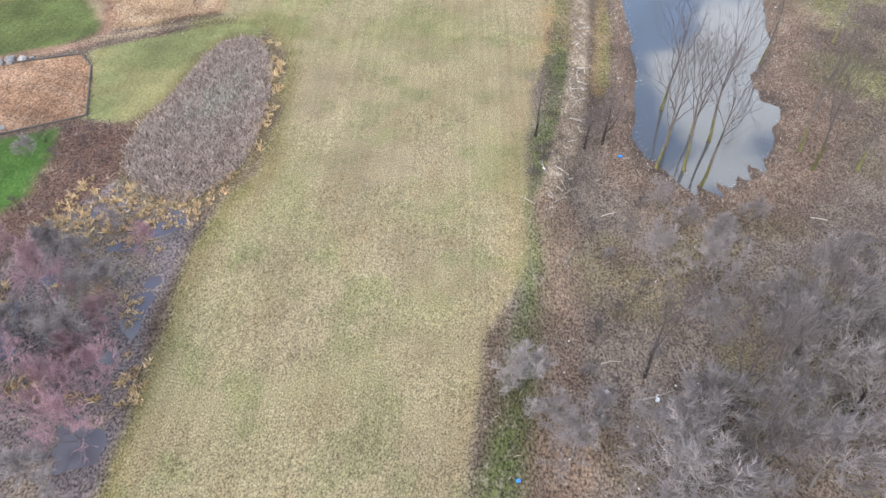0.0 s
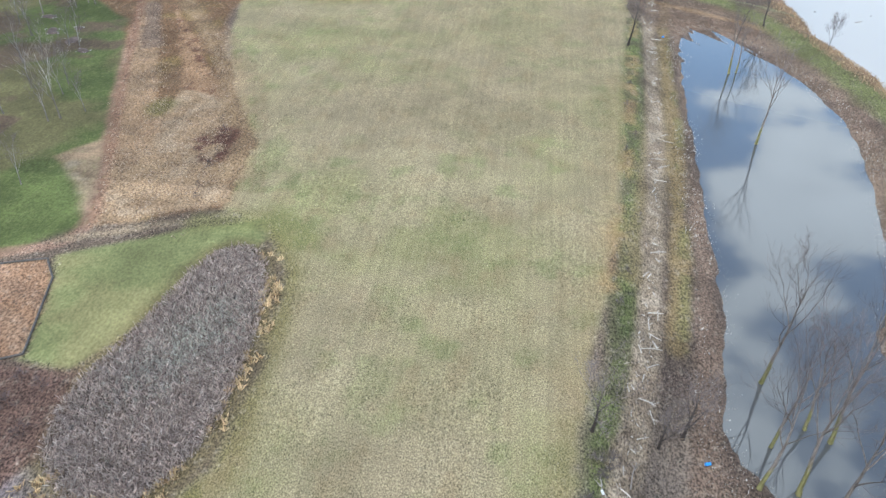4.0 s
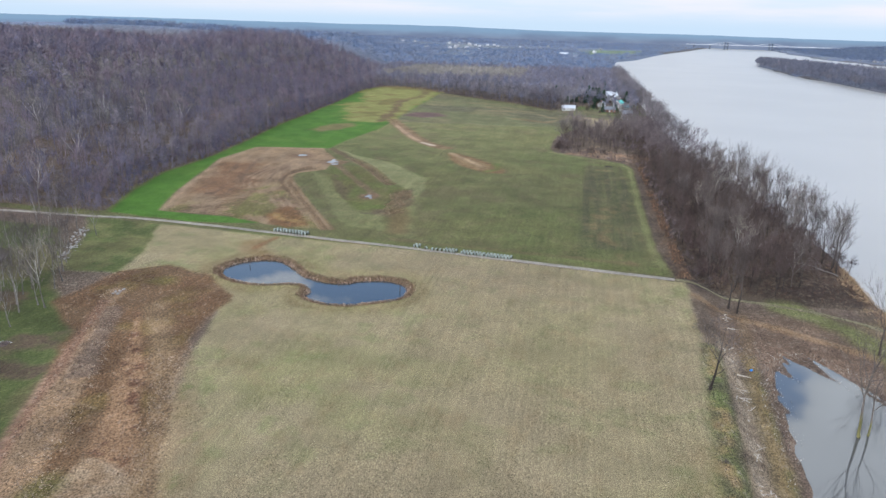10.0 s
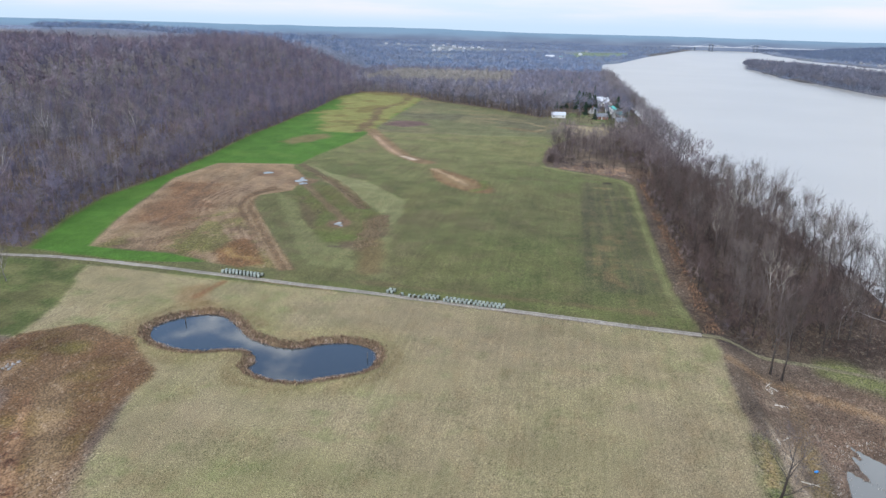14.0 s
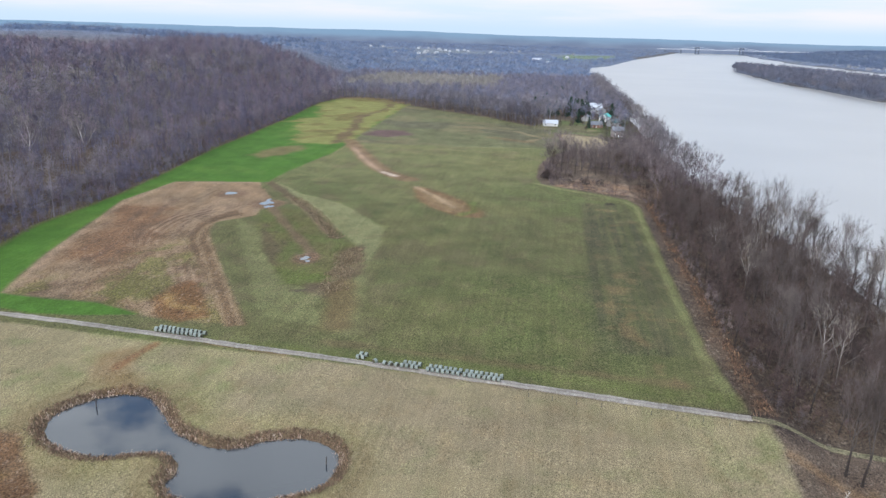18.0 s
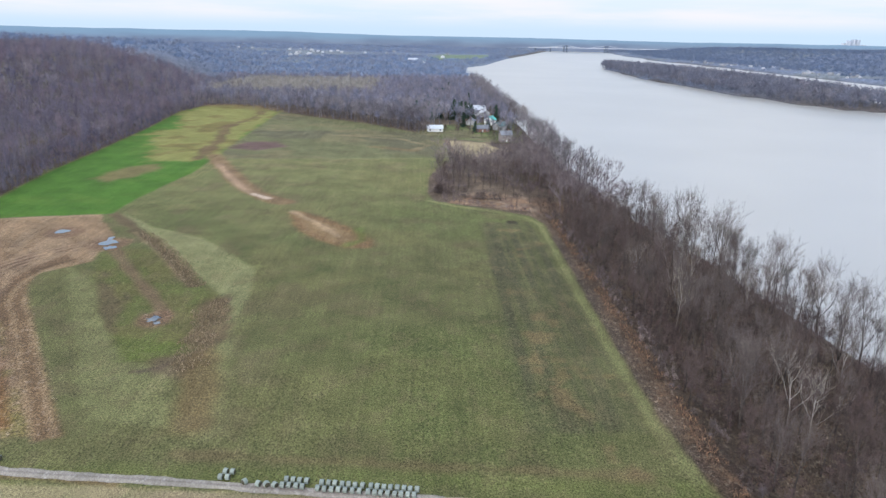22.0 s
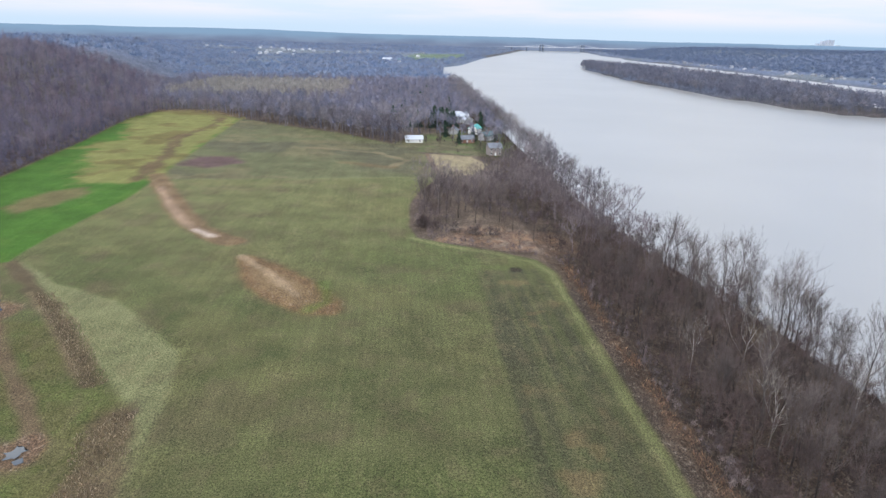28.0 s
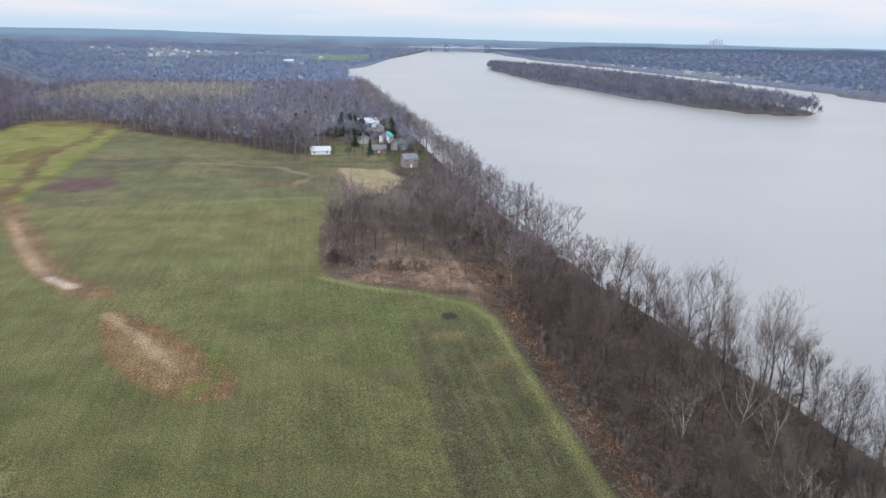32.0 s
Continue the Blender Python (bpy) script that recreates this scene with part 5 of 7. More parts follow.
# ---- woods seen from afar ----
def dome_tree(seed, height, wide, twigs, length, width, flat=0.42, clear=0.3):
    """Corners and triangles of a far bare tree: trunk, rising limbs and a rounded crown of many short twigs."""
    rng = random.Random(seed)
    co, f = [], []

    def sliver(a, b, w):
        d = (b - a).normalized()
        s = d.orthogonal().normalized()
        s.rotate(Matrix.Rotation(rng.uniform(0, 6.28), 3, d))
        n = len(co)
        co.extend([a - s * w, a + s * w, b])
        f.append((n, n + 1, n + 2))

    lean = Vector((rng.gauss(0, 0.6), rng.gauss(0, 0.6), 0))
    heart = Vector((0, 0, height * (1 - flat))) + lean
    for _ in range(2):
        sliver(Vector((0, 0, -1)), Vector((0, 0, height * 0.8)) + lean, 0.011 * height)
    lobes = [(heart + Vector((rng.gauss(0, wide * 0.3), rng.gauss(0, wide * 0.3), rng.gauss(0, height * 0.06))), rng.uniform(0.6, 0.9)) for _ in range(5)]
    for c, k in lobes:
        sliver(Vector((0, 0, height * rng.uniform(clear * 0.7, clear + 0.2))) + lean * 0.5, c + Vector((0, 0, height * flat * 0.6)), 0.006 * height)
    for i in range(twigs):
        c, k = lobes[i % 5]
        d = Vector((rng.gauss(0, 1), rng.gauss(0, 1), rng.gauss(0.35, 0.75))).normalized()
        r = k * rng.uniform(0.45, 1.0)
        p = c + Vector((d.x * wide * r, d.y * wide * r, d.z * height * flat * r))
        e = (d + Vector((rng.gauss(0, 0.5), rng.gauss(0, 0.5), rng.gauss(0.35, 0.4)))).normalized() * length * rng.uniform(0.6, 1.3)
        sliver(p - e * 0.6, p + e * 0.4, width * rng.uniform(0.6, 1.2))
    return np.array([tuple(v) for v in co]), np.array(f)


def forked_tree(seed, height, limbs, width, spread=0.8):
    """Corners and triangles of a bare tree some way off: trunk, limbs and forking branches as tapered slivers."""
    rng = random.Random(seed)
    co, f = [], []

    def sliver(a, b, w):
        d = (b - a).normalized()
        s = d.orthogonal().normalized()
        s.rotate(Matrix.Rotation(rng.uniform(0, 6.28), 3, d))
        n = len(co)
        co.extend([a - s * w, a + s * w, b])
        f.append((n, n + 1, n + 2))

    def fork(p, d, length, w, depth):
        q = p + d * length
        sliver(p, q, w)
        for i in range((3, 3, 5, 0)[depth]):
            side = d.orthogonal().normalized()
            side.rotate(Matrix.Rotation(rng.uniform(0, 6.28), 3, d))
            t = rng.uniform(0.25, 0.85)
            e = (d * math.cos(t) + side * math.sin(t) + Vector((0, 0, 0.16))).normalized()
            fork(p.lerp(q, rng.uniform(0.5, 0.95)), e, length * rng.uniform(0.55, 0.75), (0.14, 0.10, 1)[depth] * (1 if depth < 2 else width), depth + 1)

    top = Vector((rng.gauss(0, 0.4), rng.gauss(0, 0.4), height * 0.8))
    for _ in range(2):
        sliver(Vector((0, 0, -1)), top, 0.24)
    for i in range(limbs):
        k = 0.3 + 0.6 * (i + rng.random()) / limbs
        t, lean = i * 2.4 + rng.uniform(-0.5, 0.5), spread * (1.15 - 0.8 * k)
        fork(top * k, Vector((math.cos(t) * math.sin(lean), math.sin(t) * math.sin(lean), math.cos(lean))), height * (0.40 - 0.2 * k), 0.2, 0)
    return np.array([tuple(v) for v in co]), np.array(f)


def woods(name, places, models, palette, seed, label, scale=(0.8, 1.15), lift=0.0, material=None, differ=(0.78, 1.26)):
    """Many far trees in one mesh; each takes one of the palette's tints."""
    rng = np.random.RandomState(seed)
    p = np.array(places)
    z = land_height(p[:, 0], p[:, 1])
    which = rng.randint(0, len(models), len(p))
    pal = np.array(palette)
    co, faces, tint, base = [], [], [], 0
    for k, (mc, mf) in enumerate(models):
        q, qz = p[which == k], z[which == k]
        n = len(q)
        if not n:
            continue
        a, s = rng.uniform(0, 6.28, n), rng.uniform(*scale, n)
        c, sn = np.cos(a) * s, np.sin(a) * s
        x = mc[None, :, 0] * c[:, None] - mc[None, :, 1] * sn[:, None] + q[:, 0:1]
        y = mc[None, :, 0] * sn[:, None] + mc[None, :, 1] * c[:, None] + q[:, 1:2]
        zz = mc[None, :, 2] * s[:, None] + qz[:, None] + lift
        m = len(mc)
        co.append(np.stack([x, y, zz], -1).reshape(-1, 3))
        faces.append((mf[None] + (np.arange(n) * m)[:, None, None] + base).reshape(-1, 3))
        i = (fbm(q[:, 0], q[:, 1], 90, seed) * 1.7 - 0.35 + rng.normal(0, 0.16, n)) * len(pal)
        t = pal[np.clip(i.astype(int), 0, len(pal) - 1)] * rng.uniform(*differ, n)[:, None]
        tint.append(np.repeat(t, m, 0))
        base += n * m
    return tagged(raw_mesh(name, np.concatenate(co), np.concatenate(faces), material or M_FOREST, np.concatenate(tint)), label, "trees", kind="stuff")


def jittered(x0, x1, y0, y1, step, seed, test):
    rng = np.random.RandomState(seed)
    gx, gy = np.meshgrid(np.arange(x0, x1, step), np.arange(y0, y1, step))
    x = gx.ravel() + rng.uniform(-0.48, 0.48, gx.size) * step
    y = gy.ravel() + rng.uniform(-0.48, 0.48, gx.size) * step
    ok = test(x, y)
    return np.stack([x[ok], y[ok]], -1)


# hillside twigs: mauve-brown of their own, pushed bluer as painted haze
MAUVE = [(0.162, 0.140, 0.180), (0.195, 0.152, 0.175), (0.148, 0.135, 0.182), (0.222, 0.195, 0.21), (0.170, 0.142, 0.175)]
# valley twigs: more distance haze mixed into the tints
HAZY_MAUVE = [(0.185, 0.182, 0.235), (0.212, 0.196, 0.225), (0.178, 0.18, 0.238), (0.232, 0.216, 0.235)]
near_models = [dome_tree(k, h, w, 120, 2.6, 0.085) for k, h, w in ((1, 19, 4.4), (2, 16, 3.9), (3, 21, 4.8), (4, 18, 4.1), (5, 14, 3.6))]
grove_models = [forked_tree(k, h, 8, 0.045, 0.95) for k, h in ((11, 22), (12, 18), (13, 24), (14, 20))]
mid_models = [dome_tree(k, h, w, 46, 3.6, 0.24) for k, h, w in ((6, 19, 4.8), (7, 17, 4.4), (8, 21, 5.4))]
isle_models = [dome_tree(k, h, w, 46, 4.5, 0.42) for k, h, w in ((6, 20, 6.2), (7, 16, 5.6), (8, 22, 7.0))]
far_models = [dome_tree(k, h, w, 30, 6.0, 0.62) for k, h, w in ((9, 16, 8.5), (10, 13, 9.0), (11, 18, 9.5))]


def on_hill(x, y):
    return (signed(x, y, [*WOOD_RIM, (-262, 1060), *HILL_FOOT[8:], (-6000, 2900), (-6000, 370)]) < -1)


p = jittered(-560, -190, 366, 1300, 7.4, 1, lambda x, y: on_hill(x, y) & (signed(x, y, WOOD_RIM[:11] + [(-6000, 1060), (-6000, 360)]) > -95))
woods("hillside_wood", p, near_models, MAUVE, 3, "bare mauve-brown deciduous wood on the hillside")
brush_models = [dome_tree(k, h, 1.7, 66, 1.3, 0.06, 0.5, 0.05) for k, h in ((31, 5.5), (32, 4.5), (33, 6.5))]
p = jittered(-330, -190, 366, 1060, 2.9, 31, lambda x, y: (signed(x, y, WOOD_RIM[:11] + [(-6000, 1060), (-6000, 360)]) < 1.5) & (signed(x, y, WOOD_RIM[:11] + [(-6000, 1060), (-6000, 360)]) > -24))
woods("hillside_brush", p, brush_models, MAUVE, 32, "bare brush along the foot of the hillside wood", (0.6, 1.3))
p = jittered(-1300, -190, 366, 2150, 9.6, 2, lambda x, y: on_hill(x, y) & (signed(x, y, WOOD_RIM[:11] + [(-6000, 1060), (-6000, 360)]) < -90) & (x > -1.05 * y))
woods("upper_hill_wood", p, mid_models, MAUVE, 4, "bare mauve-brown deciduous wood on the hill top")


def beyond(x, y):
    """Flat wood beyond the fields, up the river."""
    edge = np.interp(x, [-275, -262, -220, -173, -88, -40, -11, 5, 34, 70], [1058, 1036, 1048, 982, 900, 848, 822, 828, 800, 790])
    open_yard = (np.hypot(x + 15, y - 846) < 13) | (np.hypot(x - 34, y - 895) < 12) | (np.hypot(x - 30, y - 970) < 14) | (np.hypot(x - 40, y - 795) < 9)
    return (y > edge) & (x < bank_x(y) - 4) & (signed(x, y, HILL) > -5) & ~open_yard & ((y > 960) | (fbm(x, y, 14, 1) > 0.56) | (x < -30))


p = jittered(-700, 72, 840, 2000, 7.6, 3, lambda x, y: beyond(x, y) & (y < 1450) & ~((y > 1130) & (y < 1420) & (x > -300) & (x < -90)))
woods("valley_wood", p, mid_models, HAZY_MAUVE, 5, "bare brown wood on the flat land beyond the fields, tinted with haze")
p = jittered(-310, -80, 1130, 1425, 7.6, 4, lambda x, y: beyond(x, y))
woods("pale_grove", p, mid_models, [(0.27, 0.245, 0.225), (0.31, 0.285, 0.25)], 6, "paler grey-tan grove amid the valley wood", (0.7, 0.9))
front = jittered(-150, 40, 812, 985, 5.2, 44, lambda x, y: (y > np.interp(x, [-150, -88, -73, -29, -8, 30], [968, 912, 900, 842, 822, 812])) & (y < np.interp(x, [-150, -88, -40, -11, 40], [1000, 935, 885, 866, 900])) & (np.hypot(x - 38, y - 905) > 7) & (np.hypot(x + 14, y - 852) > 9) & (x < -22))
woods("village_trees", front, grove_models, [(0.17, 0.155, 0.17), (0.20, 0.18, 0.185), (0.145, 0.13, 0.15)], 13, "bare trees in front of the village houses", (0.6, 1.0))
p = jittered(36, 96, 640, 1450, 8.6, 5, lambda x, y: (x < bank_x(y) - 2) & (x > bank_x(y) - 20 - 30 * (y > 1000)) & (x > np.interp(y, [640, 716, 790, 900], [-6, 34, 40, 44])) & ~((x < 59) & (y > 770) & (y < 1000)))
woods("riverbank_trees", p, grove_models, [(0.21, 0.19, 0.20), (0.17, 0.155, 0.165), (0.255, 0.23, 0.235)], 7, "line of bare trees along the river bank", (0.7, 1.05))
p = jittered(-20, 80, 612, 800, 3.4, 65, lambda x, y: (x < bank_x(y) - 3) & (x > np.interp(y, [600, 606, 647, 675, 716, 760, 790, 800], [-17, -16, -15, -10, 22, 36, 40, 46])) & (fbm(x, y, 10, 3) > 0.4) & ((x > 46) | (fbm(x, y, 14, 2) > 0.55)))
woods("bank_brush", p, brush_models, [(0.17, 0.135, 0.14), (0.145, 0.115, 0.12), (0.21, 0.17, 0.165)], 66, "mauve-brown brush between the grove and the river", (0.5, 1.1))
p = jittered(-20, 90, 566, 716, 8.2, 15, lambda x, y: (x > np.interp(y, [562, 569, 579, 588, 606, 647, 675, 716], [24, 14, -5, -15, -18, -17, -12, 3])) & ((y < 684) | (x > 34)) & ((y > 634) | (x > 40)) & (x < np.minimum(bank_x(y) - 3, 90)) & ((y < 640) | (x < 60)) & ~((x > 52) & (x < 68) & (y > 604) & (y < 640)))
woods("grove_trees", p, grove_models, [(0.17, 0.138, 0.14), (0.14, 0.115, 0.118), (0.20, 0.165, 0.16)], 8, "clump of bare trees jutting into the field", (0.55, 0.95))

p = jittered(38, 110, 352, 640, 3.6, 67, lambda x, y: (x > np.interp(y, [346, 545, 558, 569, 590, 640], [42, 41, 36, 18, -8, -8])) & (x < bank_x(y) - 2) & ((x < 80) | (y > 372)) & (fbm(x, y, 12, 4) > 0.42) & ((x > bank_x(y) - 14) | (fbm(x, y, 16, 1) > 0.46)))
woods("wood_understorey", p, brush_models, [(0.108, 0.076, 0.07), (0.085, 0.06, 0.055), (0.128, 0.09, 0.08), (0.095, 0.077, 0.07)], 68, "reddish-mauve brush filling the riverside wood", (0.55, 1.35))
p = jittered(-26, 46, 350, 720, 2.6, 61, lambda x, y: (lambda d: (d > 0.5) & (d < 7 + 5 * (y > 566)))(x - np.interp(y, [346, 545, 558, 569, 579, 588, 606, 647, 675, 716], [36.5, 35.5, 31, 13, -6, -16, -18, -17, -12, 4])) & (fbm(x, y, 7, 1) > 0.42))
woods("rim_brush", p, brush_models, [(0.17, 0.13, 0.125), (0.13, 0.105, 0.105), (0.21, 0.165, 0.15)], 62, "tangled bare brush where the wood meets the crop", (0.35, 0.75))


def far_land(x, y):
    clear = (signed(x, y, [(10, 2350), (200, 2800), (250, 3400), (60, 3300), (-30, 2700)]) < 0) | ((fbm(x, y, 300, 2) > 0.60) & (y > 2000))
    return (x < bank_x(y) - 8) & (np.abs(x) < 0.72 * y) & ((y > 1450) | (signed(x, y, HILL) < -600)) & ~clear


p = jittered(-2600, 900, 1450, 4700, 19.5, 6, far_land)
# blue of the air's haze painted straight into the twig colours
HAZE_BLUE = [(0.18, 0.225, 0.32), (0.205, 0.235, 0.305), (0.165, 0.22, 0.325), (0.225, 0.255, 0.32)]
woods("distant_wood", p, far_models, HAZE_BLUE, 9, "distant bare woods of the plain, painted haze-blue", (0.7, 1.1), differ=(0.85, 1.15))
p = jittered(420, 690, 1100, 2480, 9, 7, lambda x, y: signed(x, y, ISLAND) < 1)
# island tints: grey-brown with some painted haze blue
woods("island_wood", p, isle_models, [(0.155, 0.16, 0.20), (0.14, 0.145, 0.185), (0.175, 0.17, 0.195)], 10, "bare grey-brown wood covering the river island, tinted with haze blue", (0.85, 1.25))
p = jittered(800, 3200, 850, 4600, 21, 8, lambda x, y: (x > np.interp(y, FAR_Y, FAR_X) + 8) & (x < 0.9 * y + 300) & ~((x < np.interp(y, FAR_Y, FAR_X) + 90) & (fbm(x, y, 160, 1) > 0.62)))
# far shore: a darker haze blue painted into the tints
woods("far_shore_wood", p, far_models, [(0.12, 0.155, 0.23), (0.135, 0.165, 0.23), (0.115, 0.155, 0.24)], 11, "bare woods on the far shore, painted haze-blue", (0.7, 1.1), differ=(0.85, 1.15))


# ---- small building blocks ----
def part(name, bm, material, parent=None, label="", smooth=False):
    me = bpy.data.meshes.new(name)
    bm.normal_update()
    bm.to_mesh(me)
    bm.free()
    if smooth:
        me.polygons.foreach_set("use_smooth", np.full(len(me.polygons), True))
    me.materials.append(material)
    ob = new(name, me)
    if parent:
        ob.parent = parent
    return tagged(ob, label)


def box(bm, x0, x1, y0, y1, z0, z1, bevel=0.0):
    r = bmesh.ops.create_cube(bm, size=1.0, matrix=Matrix.Translation(((x0 + x1) / 2, (y0 + y1) / 2, (z0 + z1) / 2)) @ Matrix.Diagonal((x1 - x0, y1 - y0, z1 - z0, 1)))
    if bevel:
        edges = list({e for v in r["verts"] for e in v.link_edges})
        bmesh.ops.bevel(bm, geom=edges, offset=bevel, segments=1, affect="EDGES")
    return bm


def boxed(*spec, bevel=0.0):
    return box(bmesh.new(), *spec, bevel=bevel)


def stick(bm, a, b, r0, r1, sides=5, bend=0.0):
    """A tapered, slightly bent stick."""
    a, b = Vector(a), Vector(b)
    mid = a.lerp(b, 0.5) + Vector((random.uniform(-1, 1), random.uniform(-1, 1), random.uniform(0, 1))) * bend * (b - a).length
    co, f = [], []
    tube(co, f, [a, mid, b], [r0, (r0 + r1) / 2, r1], sides)
    vs = [bm.verts.new(c) for c in co]
    for q in f:
        bm.faces.new([vs[i] for i in q])
    bm.faces.new(vs[:sides][::-1])
    bm.faces.new(vs[-sides:])
    return bm


# ---- hay bales along the lane ----
M_WRAP = plain_mat("pale_net_wrap", (0.245, 0.275, 0.24), 0.18, 3.0, 0.7, by_object=0.14, bump=0.4, grain=(0.3, 1, 1))
M_HAY = plain_mat("bale_end_hay", (0.10, 0.09, 0.06), 0.35, 5.0, 0.95, bump=0.6)


def bale_model():
    """A round bale lying along x: a slightly slumped wrapped drum with two hay ends."""
    e = empty("hay_bale")
    bm = bmesh.new()
    n, rings = 20, ((-0.56, 0.64), (-0.51, 0.74), (-0.3, 0.765), (0.0, 0.755), (0.3, 0.765), (0.51, 0.74), (0.56, 0.64))
    loops = []
    for x, r in rings:
        loops.append([])
        for k in range(n):
            t = 2 * math.pi * k / n
            z = 0.73 + r * math.sin(t) * 0.97
            loops[-1].append(bm.verts.new((x, r * 1.03 * math.cos(t), max(z, 0.0))))
    for a, b in zip(loops, loops[1:]):
        for k in range(n):
            bm.faces.new((a[k], a[(k + 1) % n], b[(k + 1) % n], b[k]))
    part("net_wrap", bm, M_WRAP, e, smooth=True)
    for side in (-1, 1):
        bm = bmesh.new()
        hub = bm.verts.new((side * 0.51, 0, 0.73))
        rim = [bm.verts.new((side * 0.555, 0.65 * math.cos(2 * math.pi * k / n), 0.73 + 0.64 * math.sin(2 * math.pi * k / n))) for k in range(n)]
        mid = [bm.verts.new((side * (0.54 + 0.02 * (k % 2)), 0.36 * math.cos(2 * math.pi * k / n), 0.73 + 0.36 * math.sin(2 * math.pi * k / n))) for k in range(n)]
        for k in range(n):
            bm.faces.new((rim[k], rim[(k + 1) % n], mid[(k + 1) % n], mid[k]))
            bm.faces.new((mid[k], mid[(k + 1) % n], hub))
        part("end_face", bm, M_HAY, e, "coarse rolled hay end")
    return tagged(e, "round hay bale in pale green net wrap beside the lane", "hay bale", "bales along the lane")


bale = bale_model()
bale["set"] = 0


def lay_bale(x, y, turn):
    m = pose(x, y, at(x, y) + 0.04, 0, 0, turn) @ Matrix.Diagonal((0.86, 0.88, 0.88, 1))
    if bale["set"]:
        return copy_thing(bale, m)
    bale["set"] = 1
    bale.matrix_basis = m
    return bale


def bale_row(a, b, count, rows=2, turn=None, skip=()):
    ang = math.degrees(math.atan2(b[1] - a[1], b[0] - a[0]))
    nx, ny = -math.sin(radians(ang)), math.cos(radians(ang))
    for r in range(rows):
        for k in range(count):
            if (r, k) in skip:
                continue
            t = (k + 0.5 + 0.2 * r) / count
            lay_bale(a[0] + (b[0] - a[0]) * t + nx * 1.75 * r + random.uniform(-0.08, 0.08), a[1] + (b[1] - a[1]) * t + ny * 1.75 * r + random.uniform(-0.1, 0.1),
                     ang + random.uniform(-5, 5) if turn is None else turn + random.uniform(-25, 25))


bale_row((-117.5, 361.5), (-103, 359.9), 11)
bale_row((-60, 355.8), (-57.2, 355.4), 2)
bale_row((-55.2, 354.2), (-53.8, 354.0), 1, 1, 40)
bale_row((-52.6, 353.6), (-48.0, 353.2), 3, 1, -30)
bale_row((-48.0, 353.4), (-43.0, 352.8), 4)
bale_row((-41.4, 352.4), (-32.6, 351.4), 7)
bale_row((-32.2, 351.3), (-22.6, 350.2), 8)

# ---- reeds, clumps and rims ----
M_REED = twig_mat("dry_reed")


def blades(name, places, heights, widths, palette, lean, label, category, seed, count=1, material=None, z_of=None):
    """Dry stems: each a bent narrow blade; many to a place."""
    rng = np.random.RandomState(seed)
    p = np.repeat(np.array(places), count, 0)
    n = len(p)
    p = p + rng.normal(0, 0.28, p.shape) * (count > 1)
    z = (z_of or ground_height)(p[:, 0], p[:, 1]) - 0.05
    h, w = rng.uniform(*heights, n), rng.uniform(*widths, n)
    a, la, lm = rng.uniform(0, 6.28, n), rng.uniform(0, 6.28, n), rng.uniform(0.2, 1.0, n) * lean
    sx, sy = np.cos(a) * w, np.sin(a) * w
    tx, ty = np.cos(la) * lm * h, np.sin(la) * lm * h
    co = np.stack([np.stack([p[:, 0] - sx, p[:, 1] - sy, z], -1), np.stack([p[:, 0] + sx, p[:, 1] + sy, z], -1),
                   np.stack([p[:, 0] + sx * 0.8 + tx * 0.4, p[:, 1] + sy * 0.8 + ty * 0.4, z + h * 0.6], -1), np.stack([p[:, 0] + tx, p[:, 1] + ty, z + h], -1)], 1).reshape(-1, 3)
    f = np.arange(n * 4).reshape(n, 4)
    pal = np.array(palette)
    t = pal[rng.randint(0, len(pal), n)] * rng.uniform(0.75, 1.25, n)[:, None]
    return tagged(raw_mesh(name, co, f, material or M_REED, np.repeat(t, 4, 0)), label, category, kind="stuff")


def in_ring(pts, lo, hi):
    return lambda x, y: (signed(x, y, pts) > lo) & (signed(x, y, pts) < hi)


reed_places = jittered(-66, -32, 86, 150, 0.40, 20, in_ring(REEDS, -90, 0.6))
heart = np.hypot((reed_places[:, 0] + 48) * 1.9 - (reed_places[:, 1] - 120) * 0.5, reed_places[:, 1] - 121)
heart = heart + np.random.RandomState(45).normal(0, 6.0, len(heart)) < 9
blades("grey_green_reeds", reed_places[heart], (0.4, 0.9), (0.03, 0.07), [(0.38, 0.36, 0.30), (0.44, 0.42, 0.36), (0.30, 0.29, 0.23)], 1.0, "paler grey-green heart of the cattail bed", "reeds", 44, 4)
reed_places = reed_places[~heart]
blades("reed_bed", reed_places, (0.5, 1.1), (0.03, 0.07), [(0.38, 0.30, 0.255), (0.44, 0.36, 0.305), (0.27, 0.21, 0.18), (0.50, 0.43, 0.37)], 1.0, "dense bed of pinkish-brown dry cattail reeds", "reeds", 21, 4)
gold = jittered(-70, -35, 50, 146, 1.3, 22, lambda x, y: ((signed(x, y, REEDS) > 0.2) & (signed(x, y, REEDS) < 3.2) & (x > -45) & (fbm(x, y, 4, 1) > 0.45)) | ((signed(x, y, [(-64, 96), (-50, 92), (-44, 92), (-42, 84), (-52, 82), (-68, 82)]) < 0) & (fbm(x, y, 6, 2) > 0.42))
                 | ((signed(x, y, MARSH) < 1.5) & (fbm(x, y, 5, 3) > 0.60)))
blades("golden_sedge", gold, (0.3, 0.8), (0.07, 0.15), [(0.50, 0.36, 0.19), (0.56, 0.43, 0.25), (0.42, 0.29, 0.16)], 1.5, "clumps of golden dead sedge round the reeds and marsh", "sedge", 23, 22)
rim = jittered(-124, -44, 288, 336, 0.8, 24, lambda x, y: (signed(x, y, POND) > 0.2) & (signed(x, y, POND) < 2.2 + 1.4 * fbm(x, y, 6, 1)))
